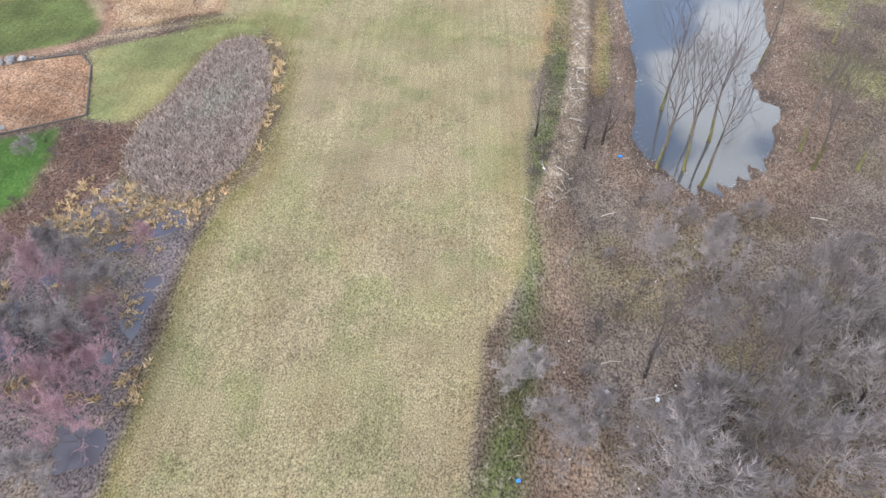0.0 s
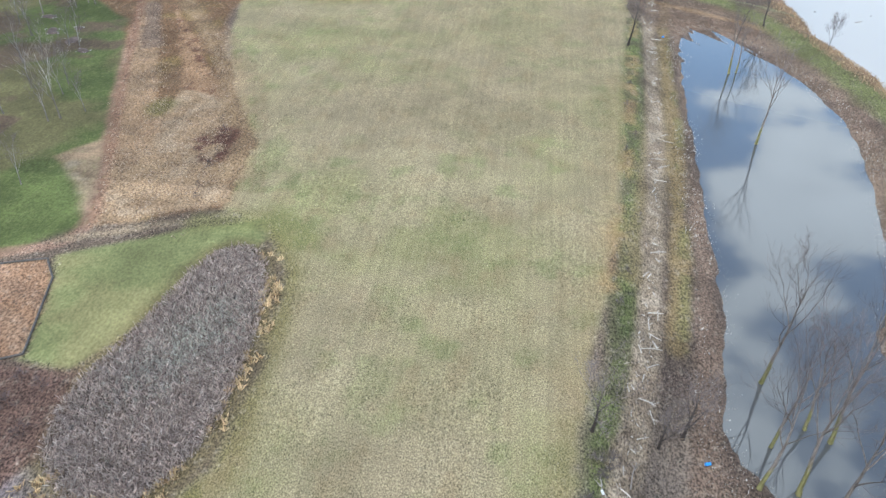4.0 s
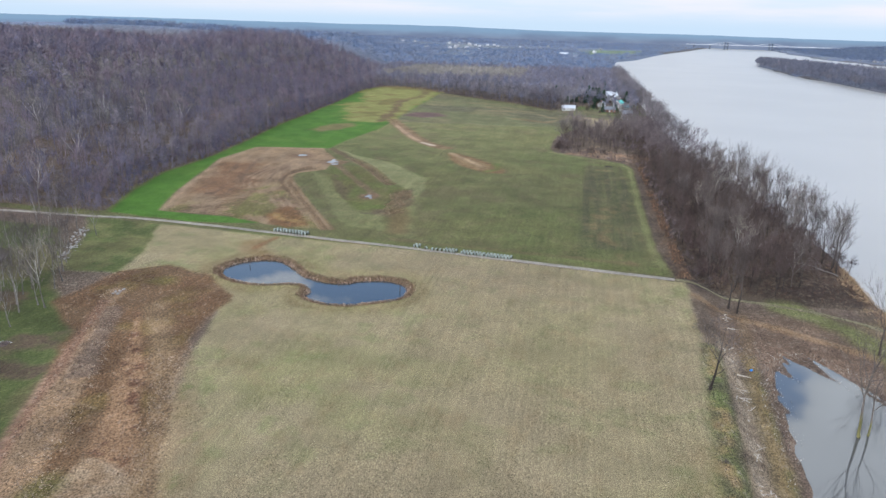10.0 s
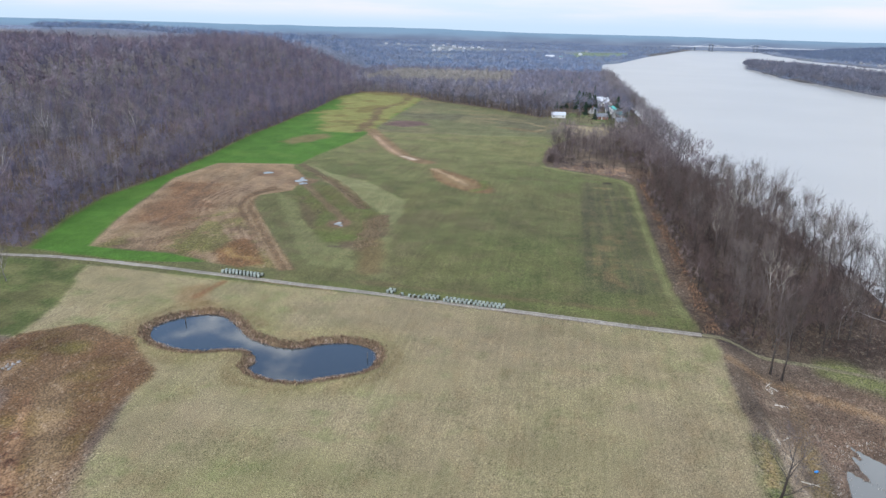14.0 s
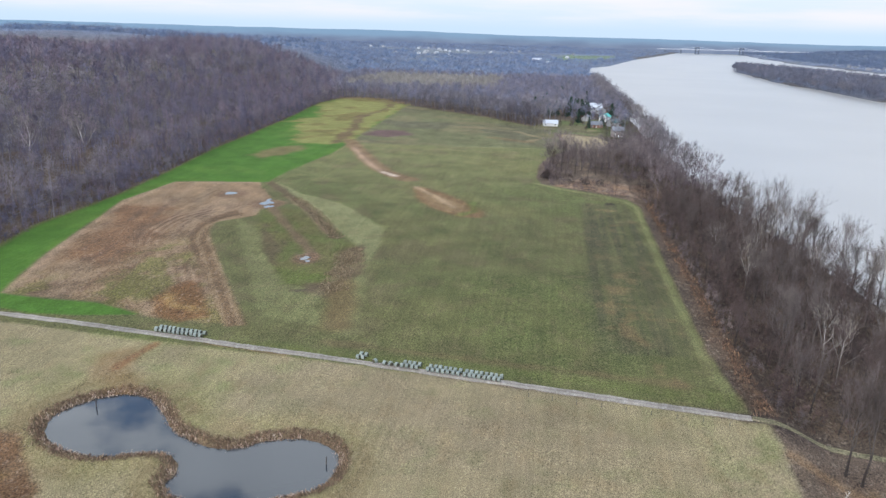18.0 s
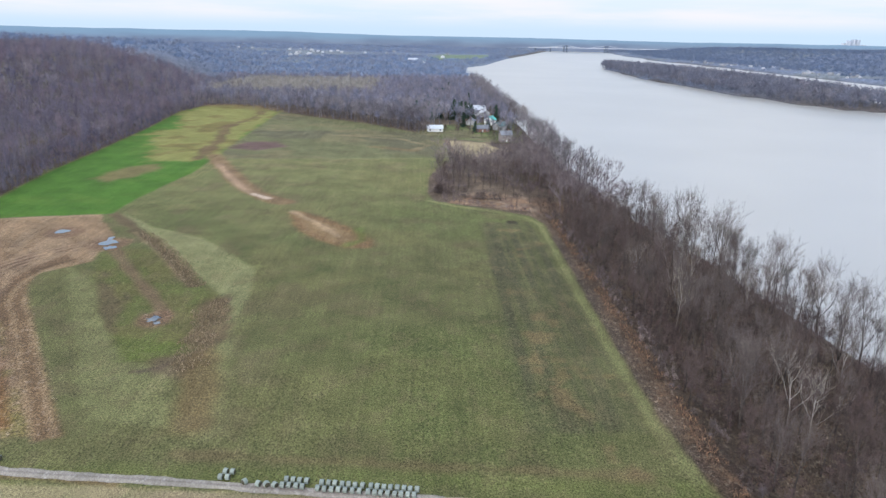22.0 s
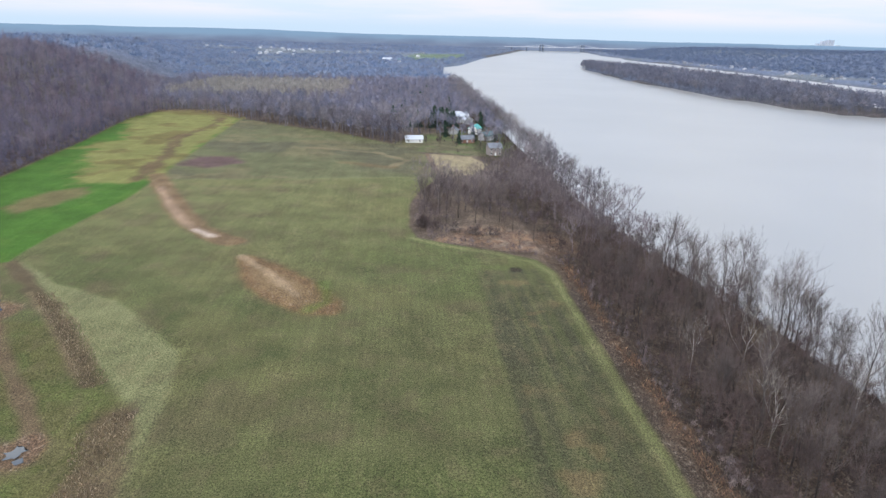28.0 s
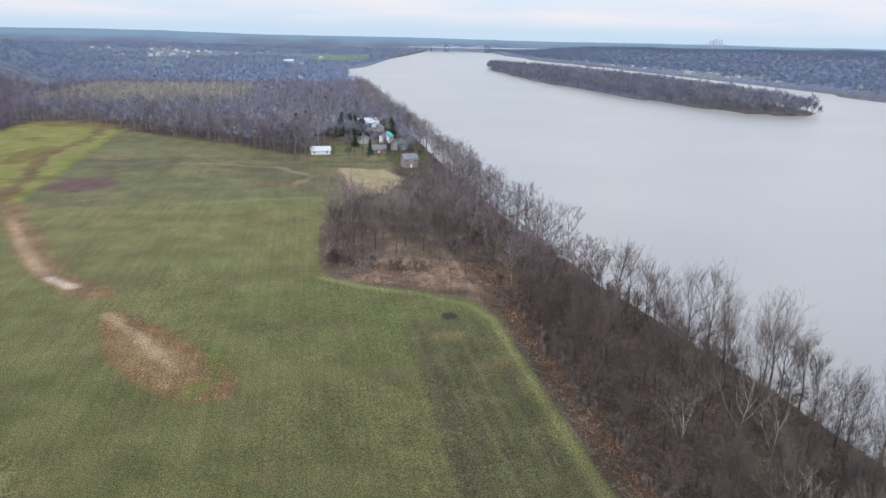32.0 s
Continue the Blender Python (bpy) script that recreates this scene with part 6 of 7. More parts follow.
inner = jittered(-124, -44, 288, 336, 0.75, 42, lambda x, y: (signed(x, y, POND) > -0.6 - 1.2 * fbm(x, y, 5, 3)) & (signed(x, y, POND) < 1.0) & (fbm(x, y, 7, 2) > 0.4))
blades("pale_pond_reeds", inner, (0.3, 0.75), (0.05, 0.12), [(0.42, 0.30, 0.225), (0.50, 0.375, 0.28), (0.34, 0.23, 0.17), (0.55, 0.44, 0.34)], 0.9, "pale pinkish-tan dead reeds at the pond's waterline", "reeds", 43, 6)
blades("pond_reeds", rim, (0.3, 0.8), (0.05, 0.11), [(0.19, 0.12, 0.08), (0.27, 0.18, 0.115), (0.14, 0.09, 0.065), (0.36, 0.26, 0.17)], 0.9, "brown dead reeds fringing the pond", "reeds", 25, 6)
stub = jittered(30, 94, 96, 306, 1.1, 26, lambda x, y: ((np.abs(signed(x, y, POOL)) < 5) & (fbm(x, y, 8, 2) > 0.42)) | ((signed(x, y, POOL) < 3) & (y < 120) & (fbm(x, y, 5, 1) > 0.47)))
blades("drowned_stubble", stub, (0.25, 0.6), (0.02, 0.05), [(0.46, 0.42, 0.36), (0.26, 0.21, 0.16), (0.60, 0.57, 0.52)], 0.8, "dead stalks standing in the rim of the flood water", "stubble", 27, 3)
litter = jittered(2, 100, 20, 128, 1.25, 28, lambda x, y: (signed(x, y, MEADOW) > 2) & (signed(x, y, POOL) > 3) & (x > 6))
blades("dead_undergrowth", litter, (0.3, 1.0), (0.02, 0.06), [(0.24, 0.185, 0.14), (0.18, 0.14, 0.115), (0.30, 0.25, 0.2), (0.16, 0.12, 0.10)], 1.1, "dead brown undergrowth and stalks under the scrub", "undergrowth", 29, 4)
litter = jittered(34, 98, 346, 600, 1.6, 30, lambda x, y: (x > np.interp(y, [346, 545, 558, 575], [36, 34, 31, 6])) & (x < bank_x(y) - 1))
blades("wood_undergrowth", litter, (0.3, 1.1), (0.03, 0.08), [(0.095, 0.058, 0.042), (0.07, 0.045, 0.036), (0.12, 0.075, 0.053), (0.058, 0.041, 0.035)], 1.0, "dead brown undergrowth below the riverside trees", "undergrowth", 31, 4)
rimw = jittered(30, 42, 346, 560, 1.0, 32, lambda x, y: (x > 33.5 + 2 * fbm(x, y, 8, 1)) & (x < 38.5) & (fbm(x, y, 9, 2) > 0.5))
blades("russet_weeds", rimw, (0.4, 1.2), (0.03, 0.08), [(0.19, 0.115, 0.075), (0.15, 0.095, 0.07), (0.29, 0.18, 0.105)], 0.9, "russet dead weeds along the rim of the crop", "weeds", 33, 5)
bank = jittered(84, 118, 230, 392, 1.0, 40, lambda x, y: (x - bank_x(y) > -12) & (x - bank_x(y) < -1.5) & (fbm(x, y, 6, 1) > 0.4))
blades("bank_weeds", bank, (0.4, 1.1), (0.03, 0.07), [(0.36, 0.25, 0.15), (0.26, 0.17, 0.11), (0.44, 0.34, 0.21)], 0.9, "tan and russet dead weeds on the river bank", "weeds", 41, 5)
weeds = jittered(-140, -72, 396, 526, 0.9, 34, lambda x, y: (line_dist(x, y, WEEDS_A)[0] < 3.2) | (line_dist(x, y, WEEDS_B)[0] < 5.5 * fbm(x, y, 6, 1) * 1.6))
blades("gully_weeds", weeds, (0.3, 0.9), (0.04, 0.09), [(0.26, 0.19, 0.12), (0.20, 0.15, 0.10), (0.33, 0.26, 0.17)], 0.9, "dead brown weeds in the wet gully of the field", "weeds", 35, 4)
tufts = jittered(-95, 30, 25, 330, 1.5, 36, lambda x, y: (signed(x, y, MEADOW) < -2) & (signed(x, y, POND) > 4) & (fbm(x, y, 5, 4) > 0.47))
blades("meadow_tufts", tufts, (0.10, 0.26), (0.03, 0.07), [(0.36, 0.31, 0.19), (0.30, 0.265, 0.15), (0.22, 0.22, 0.10), (0.40, 0.35, 0.23)], 1.3, "straw-coloured tufts of the dry meadow", "grass", 37, 4)
debris = jittered(-140, -52, 146, 292, 0.8, 38, lambda x, y: ((line_dist(x, y, STRIP_A)[0] < 3.6) | (line_dist(x, y, STRIP_B)[0] < 2.6) | ((y < 200) & (line_dist(x, y, STRIP_A)[0] < 11) & (fbm(x, y, 5, 1) > 0.45))) & (fbm(x, y, 4, 2) > 0.4))
blades("cornstalk_debris", debris, (0.1, 0.35), (0.05, 0.12), [(0.36, 0.27, 0.185), (0.28, 0.19, 0.125), (0.16, 0.10, 0.07), (0.42, 0.33, 0.24)], 2.2, "pale strips of dead stalk debris on brown soil", "debris", 39, 4)

# ---- cut branches along the brush line ----
M_DRIFT = plain_mat("bleached_wood", (0.50, 0.45, 0.38), 0.2, 4.0, 0.85, by_object=0.2, grain=(1, 1, 0.2))
M_LOG = plain_mat("dead_log", (0.30, 0.26, 0.22), 0.25, 3.0, 0.9, by_object=0.2)


def fallen_branch(x, y, length, turn, r, material, label):
    bm = bmesh.new()
    z = at(x, y) + r * 0.7
    c, s = math.cos(radians(turn)), math.sin(radians(turn))
    end = (c * length, s * length, 0.15 * random.random())
    stick(bm, (0, 0, 0), end, r, r * 0.4, 5, 0.06)
    for _ in range(random.randint(1, 3)):
        t, a = random.uniform(0.3, 0.8), radians(turn + random.choice((-1, 1)) * random.uniform(25, 60))
        q = Vector(end) * t
        stick(bm, q, q + Vector((math.cos(a), math.sin(a), 0.25)) * length * random.uniform(0.2, 0.4), r * 0.5, r * 0.15, 4, 0.08)
    ob = part("fallen_branch", bm, material, None, label)
    ob.location = (x, y, z)
    return tagged(ob, "", "branch", "cut branches")


line = np.array(BRUSH_LINE, float)
for k in range(130):
    t = random.random() ** 1.3 * (len(line) - 1)
    i = int(t)
    x, y = line[i] + (line[i + 1] - line[i]) * (t - i)
    fallen_branch(x + random.gauss(0, 0.9), y, random.uniform(1.0, 3.6), random.uniform(0, 360), random.uniform(0.05, 0.12), M_DRIFT, "bleached cut branch on the brush strip")
fallen_branch(27, 133.5, 5.5, 120, 0.17, M_DRIFT, "large forked bleached branch lying on the brush strip")
for x, y, l, a, r in ((27, 56, 5, 20, 0.14), (31, 53, 4.5, 160, 0.12), (44, 50, 3, 60, 0.1), (34, 61, 4, 100, 0.1), (22, 62, 3, 10, 0.1), (18, 79, 4, 70, 0.1), (20, 84, 3, 150, 0.09),
                      (17, 100, 4, 110, 0.12), (20, 104, 4.5, 75, 0.11), (19, 96, 3.5, 40, 0.1), (22, 99, 4, 130, 0.1), (16, 103, 1.4, 100, 0.1), (53, 56, 3, 30, 0.12), (26, 94, 3, 20, 0.09),
                      (47, 53, 3.2, 140, 0.09), (66, 95, 3, 170, 0.1)):
    fallen_branch(x, y, l, a, r, M_LOG if l > 3.2 else M_DRIFT, "dead branch lying in brown undergrowth")


# fallen tree on the river bank
fallen = tree_kind("fallen_tree", BARK_GREY, TWIG_GREY, "bare tree toppled over the river bank", seed=91, height=15, girth=0.25, clear=0.4, limbs=6, spread=0.6, twigs=260, rise=0.3)
fallen.matrix_basis = pose(93, 374, at(93, 374) + 0.4, 68, 0, -80)

# driftwood afloat near the bank
for x, y, l, a in ((121, 322, 3.0, 20), (128, 330, 1.6, 60), (108, 331, 0.9, 10), (111, 352, 0.8, 90)):
    ob = part("driftwood_log", stick(bmesh.new(), (-l / 2, 0, 0), (l / 2, 0.1, 0.05), 0.17, 0.11, 6, 0.04), M_LOG, None, "dark log drifting in the river")
    ob.matrix_basis = pose(x, y, -5.55, 0, 0, a)
    tagged(ob, "", "log", "driftwood")

# ---- litter ----
M_WHITE = plain_mat("white_plastic", (0.78, 0.78, 0.76), 0.08, 3.0, 0.5)
M_BLUE = plain_mat("blue_plastic", (0.04, 0.25, 0.65), 0.1, 3.0, 0.45)
for name, x, y, w, l, turn, m, label in (("white_crate", 22, 57, 0.55, 0.8, 10, M_WHITE, "white plastic crate dumped in the scrub"), ("white_crate", 29, 56, 0.5, 0.8, 70, M_WHITE, "white plastic crate dumped in the scrub"),
                                         ("blue_drum", 31.9, 111.8, 0.5, 0.8, 20, M_BLUE, "blue plastic drum washed up beside the pool"), ("blue_drum", 46, 288, 0.5, 0.85, 40, M_BLUE, "blue plastic drum on the brown mud"),
                                         ("blue_bag", 9, 42, 0.4, 0.5, 20, M_BLUE, "blue plastic bag in the scrub"), ("white_bottle", 16, 102, 0.25, 0.7, 110, M_WHITE, "white plastic sheet scrap on the verge")):
    if "drum" in name:
        bm = bmesh.new()
        stick(bm, (-l / 2, 0, w * 0.5), (l / 2, 0, w * 0.5), w * 0.5, w * 0.5, 12)
    else:
        bm = boxed(-l / 2, l / 2, -w / 2, w / 2, 0, 0.3, bevel=0.04)
    ob = part(name, bm, m, None, label)
    ob.matrix_basis = pose(x, y, at(x, y), 4, 3, turn)
    tagged(ob, "", "litter")
for k in range(26):
    x, y = random.uniform(16, 60), random.uniform(42, 88)
    bm = boxed(-0.14, 0.14, -0.09, 0.09, 0, 0.12, bevel=0.03)
    ob = part("litter_scrap", bm, M_WHITE, None, "small white flood litter on brown ground")
    ob.matrix_basis = pose(x, y, at(x, y), 8, 5, random.uniform(0, 360))
    tagged(ob, "", "litter", "flood litter")

# ---- garden plot border and stones ----
M_TIMBER = plain_mat("dark_timber", (0.09, 0.08, 0.07), 0.25, 3.0, 0.9)
M_STONE = plain_mat("field_stone", (0.33, 0.31, 0.285), 0.22, 2.0, 0.85, by_object=0.25, bump=0.5, spread=0.05)
border = empty("plot_border", -90, 118, at(-90, 118))
tagged(border, "low dark timber border round the dug garden plot", "border")
for a, b in zip(PLOT[:-1], PLOT[1:]):
    n = max(1, round(math.dist(a, b) / 4.2))
    for k in range(n):
        p, q = Vector(a).lerp(Vector(b), k / n), Vector(a).lerp(Vector(b), (k + 0.985) / n)
        bm = stick(bmesh.new(), (p.x + 90, p.y - 118, at(*p) + 0.16 - border.location.z), (q.x + 90, q.y - 118, at(*q) + 0.16 - border.location.z), 0.2, 0.18, 6)
        part("timber", bm, M_TIMBER, border)


def rock(name, x, y, r, label, group):
    bm = bmesh.new()
    bmesh.ops.create_icosphere(bm, subdivisions=2, radius=r)
    off = Vector((random.uniform(0, 50), 0, 0))
    for v in bm.verts:
        v.co *= 0.75 + 0.6 * noise.noise(v.co * (1.1 / r) + off)
        v.co.z *= 0.7
    ob = part(name, bm, M_STONE, None, label)
    ob.matrix_basis = pose(x, y, at(x, y) + r * 0.25, 0, 0, random.uniform(0, 360))
    return tagged(ob, "", "stone", group)


for x, y, r in ((-98, 132, 1.2), (-96, 133, 1.5), (-94, 134, 1.1), (-100, 131, 1.3), (-102, 130, 1.0), (-92, 134.6, 0.7), (-86, 108.5, 0.9), (-88, 108, 1.0), (-90, 107, 0.8)):
    rock("boulder", x, y, r, "pale grey boulder beside the garden plot", "boulders at the plot")
for k in range(120):
    t = random.random()
    rock("rubble_stone", -189 + 17 * t + random.gauss(0, 1.2), 346 - 36 * t + random.gauss(0, 1.2), random.uniform(0.2, 0.55), "pale rubble stone in a long heap beside the lawn", "rubble heap")
for k in range(10):
    rock("soil_clod", -135 + random.gauss(0, 1.1), 287 + random.gauss(0, 1.6), random.uniform(0.3, 0.6), "pale stone at the end of the debris strip", "strip-end stones")
for k in range(24):
    t = random.uniform(0, 1)
    rock("bank_stone", 99 + 7 * t + random.gauss(0, 1), 345 - 75 * t, random.uniform(0.4, 0.8), "brown stone on the river bank", "bank stones")

# rail beside the road at the foot of the hill
M_RAIL = plain_mat("galvanised_rail", (0.30, 0.30, 0.31), 0.1, 1.0, 0.5, metal=0.3)
rail = empty("guard_rail", -205, 420, 0)
tagged(rail, "pale guard rail in the wood at the foot of the hill", "rail")
pts = [(-231, 452), (-234, 478), (-240, 515), (-243, 548)]
for (ax, ay), (bx, by) in zip(pts, pts[1:]):
    for k in range(6):
        p, q = (ax + (bx - ax) * k / 6, ay + (by - ay) * k / 6), (ax + (bx - ax) * (k + 0.97) / 6, ay + (by - ay) * (k + 0.97) / 6)
        za, zb = at(*p), at(*q)
        part("rail_length", stick(bmesh.new(), (p[0] + 205, p[1] - 420, za + 0.75), (q[0] + 205, q[1] - 420, zb + 0.75), 0.09, 0.09, 4), M_RAIL, rail)
        part("rail_post", stick(bmesh.new(), (p[0] + 205, p[1] - 420, za - 0.3), (p[0] + 205, p[1] - 420, za + 0.95), 0.09, 0.09, 5), M_TIMBER, rail)

# posts in the pond
for x, y, h in ((-109, 322.5, 1.9), (-53.5, 311, 1.5)):
    ob = part("pond_post", stick(bmesh.new(), (0, 0, 0), (0.1, 0, h + 1.2), 0.13, 0.11, 7), M_TIMBER, None, "dark wooden post standing in the pond")
    ob.location = (x, y, -1.5)
    tagged(ob, "", "post")
# fence posts along the lane
for k in range(9):
    x = -16 + k * 5.4
    y = 346.0 - 0.1 * (x + 16)
    ob = part("fence_post", stick(bmesh.new(), (0, 0, -0.2), (0, 0, 1.2), 0.07, 0.06, 6), M_TIMBER, None, "thin weathered post beside the lane")
    ob.location = (x, y - 2.0, at(x, y - 2.0))
    tagged(ob, "", "post", "posts along the lane")

# ---- houses ----
M_WALL_W = plain_mat("white_siding", (0.72, 0.72, 0.70), 0.06, 2.0, 0.7, grain=(0.2, 0.2, 4))
M_WALL_G = plain_mat("grey_siding", (0.36, 0.36, 0.36), 0.1, 2.0, 0.75, grain=(0.2, 0.2, 4))
M_BRICK = plain_mat("brick_wall", (0.30, 0.17, 0.13), 0.2, 4.0, 0.9)
M_WALL_T = plain_mat("taupe_siding", (0.25, 0.215, 0.20), 0.15, 2.0, 0.85, grain=(0.2, 0.2, 4))
M_ROOF_W = plain_mat("pale_metal_roof", (0.56, 0.59, 0.63), 0.06, 1.5, 0.45, grain=(4, 0.2, 1))
M_ROOF_T = plain_mat("teal_metal_roof", (0.10, 0.52, 0.46), 0.08, 1.5, 0.45, grain=(4, 0.2, 1))
M_ROOF_G = plain_mat("grey_shingles", (0.19, 0.20, 0.22), 0.2, 3.0, 0.9)
M_ROOF_D = plain_mat("dark_green_shingles", (0.10, 0.16, 0.17), 0.2, 3.0, 0.9)
M_GLASS = plain_mat("window_glass", (0.04, 0.05, 0.06), 0.1, 1.0, 0.08, spec=0.6, bump=0.0)
M_TRIM = plain_mat("white_trim", (0.75, 0.75, 0.73), 0.05, 2.0, 0.6)


def house(x, y, w, d, h, turn, wall, roof, label, pitch=0.42, chimney=True, name="house", windows=3):
    e = empty(name)
    bm = boxed(-w / 2, w / 2, -d / 2, d / 2, -0.6, h)
    rise = d / 2 * pitch * 1.6
    top = [bm.verts.new((sx * w / 2, 0, h + rise)) for sx in (-1, 1)]
    for sx, t in ((-1, top[0]), (1, top[1])):
        vs = [bm.verts.new((sx * w / 2, sy * d / 2, h)) for sy in (-1, 1)]
        bm.faces.new((vs[0], vs[1], t))
    part("wall", bm, wall, e)
    bm = bmesh.new()
    o = 0.5
    for s in (-1, 1):
        eave, ridge = (s * (d / 2 + o), h - o * rise / (d / 2)), (0.0, h + rise + 0.05)
        a = [bm.verts.new((sx * (w / 2 + o), eave[0], eave[1] + dz)) for dz in (0.02, 0.22) for sx in (-1, 1)]
        b = [bm.verts.new((sx * (w / 2 + o), ridge[0], ridge[1] + dz)) for dz in (0.02, 0.22) for sx in (-1, 1)]
        for q in ((a[2], a[3], b[3], b[2]), (a[0], a[1], b[1], b[0]), (a[0], a[1], a[3], a[2]), (a[0], a[2], b[2], b[0]), (a[1], a[3], b[3], b[1])):
            bm.faces.new(q)
    r = part("roof", bm, roof, e)
    if chimney:
        part("chimney", boxed(w * 0.22, w * 0.22 + 0.9, 0.2, 1.1, h + rise * 0.3, h + rise + 1.1, bevel=0.05), M_BRICK, r)
    for s in (-1, 1):
        for lv in range(1 if h < 4 else 2):
            for k in range(windows):
                cx, cz = -w / 2 + w * (k + 0.5) / windows, 1.5 + 2.7 * lv
                if s < 0 and lv == 0 and k == windows // 2:
                    part("door", boxed(cx - 0.5, cx + 0.5, s * d / 2 - 0.06, s * d / 2 + 0.06, 0, 2.05, bevel=0.02), M_TRIM, e)
                    continue
                f = part("window", boxed(cx - 0.62, cx + 0.62, s * d / 2 - 0.05, s * d / 2 + 0.05, cz - 0.75, cz + 0.75, bevel=0.02), M_TRIM, e)
                part("pane", boxed(cx - 0.5, cx + 0.5, s * d / 2 - 0.07, s * d / 2 + 0.07, cz - 0.63, cz + 0.63), M_GLASS, f)
    e.matrix_basis = pose(x, y, at(x, y) if y < 1060 else float(land_height(np.array([x]), np.array([y]))[0]), 0, 0, turn)
    return tagged(e, label, "house", "village houses")


house(-14, 852, 13, 7, 2.8, 4, M_WALL_W, M_ROOF_W, "long low white house at the edge of the field", chimney=False)
house(30, 985, 18, 11, 6.0, 20, M_WALL_G, M_ROOF_W, "large grey house with pale roofs among trees")
house(38, 972, 10, 8, 4.0, 100, M_WALL_G, M_ROOF_W, "lower wing of the large grey house", chimney=False)
house(38, 905, 9, 8, 5.0, 60, M_WALL_W, M_ROOF_T, "white house with a bright teal metal roof")
house(44, 870, 11, 8, 4.0, 40, M_WALL_G, M_ROOF_D, "grey cottage with a dark blue-green roof")
house(41, 800, 9, 8, 5.5, 10, M_WALL_T, M_ROOF_G, "two-storey taupe house with a grey roof")
house(26, 855, 12, 7, 3.0, 15, M_BRICK, M_ROOF_G, "low brick outbuilding with a grey roof", chimney=False)
house(20, 905, 10, 8, 3.2, 80, M_WALL_G, M_ROOF_G, "single-storey grey house behind bare trees")
house(-70, 1010, 9, 7, 4.5, 30, M_WALL_W, M_ROOF_G, "white house half hidden in the wood")
house(-5, 1240, 10, 8, 5, 10, M_WALL_W, M_ROOF_G, "white house deep in the valley wood")
house(24, 1130, 10, 8, 4, 50, M_BRICK, M_ROOF_G, "brick house among evergreens")
house(-60, 2300, 26, 16, 8, 20, M_WALL_W, M_ROOF_W, "large pale farm building far up the valley")
house(-30, 2330, 20, 12, 6, 60, M_WALL_W, M_ROOF_T, "pale barn with a teal roof far up the valley")
M_POOLW = water_mat("pool_water", (0.10, 0.42, 0.48), 0.03, 0.02, 1.0)
basin = empty("swimming_pool")
part("deck", boxed(-8, 8, -6, 5, -0.8, 0.2, bevel=0.05), M_TIMBER, basin, "dark paved pool deck")
part("coping", boxed(-5, 5, -3, 3, 0.2, 0.42, bevel=0.05), M_TRIM, basin)
part("water", boxed(-4.6, 4.6, -2.6, 2.6, 0.36, 0.46), M_POOLW, basin, "turquoise pool water")
part("retaining_wall", boxed(-8.3, 8.3, -6.5, -6.0, -2.4, 0.5, bevel=0.05), M_STONE, basin)
basin.matrix_basis = pose(-196, 301, at(-196, 301) + 0.9, 0, 0, 25)
tagged(basin, "turquoise swimming pool behind the farmhouse trees", "pool")

# garden beds and clipped evergreens of the yard
M_MULCH = plain_mat("dark_mulch", (0.09, 0.065, 0.055), 0.4, 1.5, 0.95, bump=0.8, spread=0.08)
for x, y, r in ((-154.6, 257, 2.4), (-147, 246, 2.0), (-136.5, 239, 2.6), (-145.5, 243.5, 1.8), (-129, 232, 2.0), (-140, 249, 1.6)):
    bm = bmesh.new()
    hub = bm.verts.new((0, 0, 0.4))
    ring = [[bm.verts.new((r * q * math.cos(k * 0.4488) * 1.3, r * q * math.sin(k * 0.4488) * (0.8 + 0.1 * math.sin(3 * k)), z)) for k in range(14)] for q, z in ((0.6, 0.3), (1.0, -0.12))]
    for k in range(14):
        bm.faces.new((hub, ring[0][k], ring[0][(k + 1) % 14]))
        bm.faces.new((ring[0][k], ring[1][k], ring[1][(k + 1) % 14], ring[0][(k + 1) % 14]))
    bed = part("flower_bed", bm, M_MULCH, None, "mounded dark mulch bed on the lawn", True)
    bed.matrix_basis = pose(x, y, at(x, y), 0, 0, random.uniform(0, 180))
    tagged(bed, "", "flower bed", "beds on the lawn")
    for k in range(6):
        a = random.uniform(0, 6.28)
        rock("edging_stone", x + r * 1.1 * math.cos(a), y + r * 0.8 * math.sin(a), random.uniform(0.18, 0.35), "small grey stone edging a mulch bed", "bed stones")

# evergreens of the village
M_NEEDLE = twig_mat("dark_evergreen")


def evergreen(seed, height, width):
    rng = random.Random(seed)
    co, f = [], []
    for k in range(420):
        z = height * (0.08 + 0.9 * rng.random() ** 1.2)
        t = rng.uniform(0, 6.28)
        r = width * (1 - z / height) ** 0.55 * rng.uniform(0.35, 1.0) * (0.72 + 0.28 * math.sin(3 * t + 1.1 * z + seed))
        a = Vector((math.cos(t) * r * 0.3, math.sin(t) * r * 0.3, z + 0.3))
        b = Vector((math.cos(t) * r, math.sin(t) * r, z - r * 0.25))
        s = Vector((-math.sin(t), math.cos(t), rng.uniform(-0.4, 0.4))) * rng.uniform(0.4, 0.8)
        n = len(co)
        co += [a, b - s, b + (b - a) * 0.2, b + s]
        f.append((n, n + 1, n + 2, n + 3))
    e = empty("evergreen")
    part("trunk", stick(bmesh.new(), (0, 0, -0.3), (0, 0, height * 0.9), 0.25, 0.04, 6), BARK_DARK, e)
    c = np.array([tuple(v) for v in co])
    under(raw_mesh("crown", c, np.array(f), M_NEEDLE, np.tile((0.03, 0.055, 0.035), (len(c), 1))), e)
    return tagged(e, "dark evergreen tree among the village houses", "tree", "village evergreens")


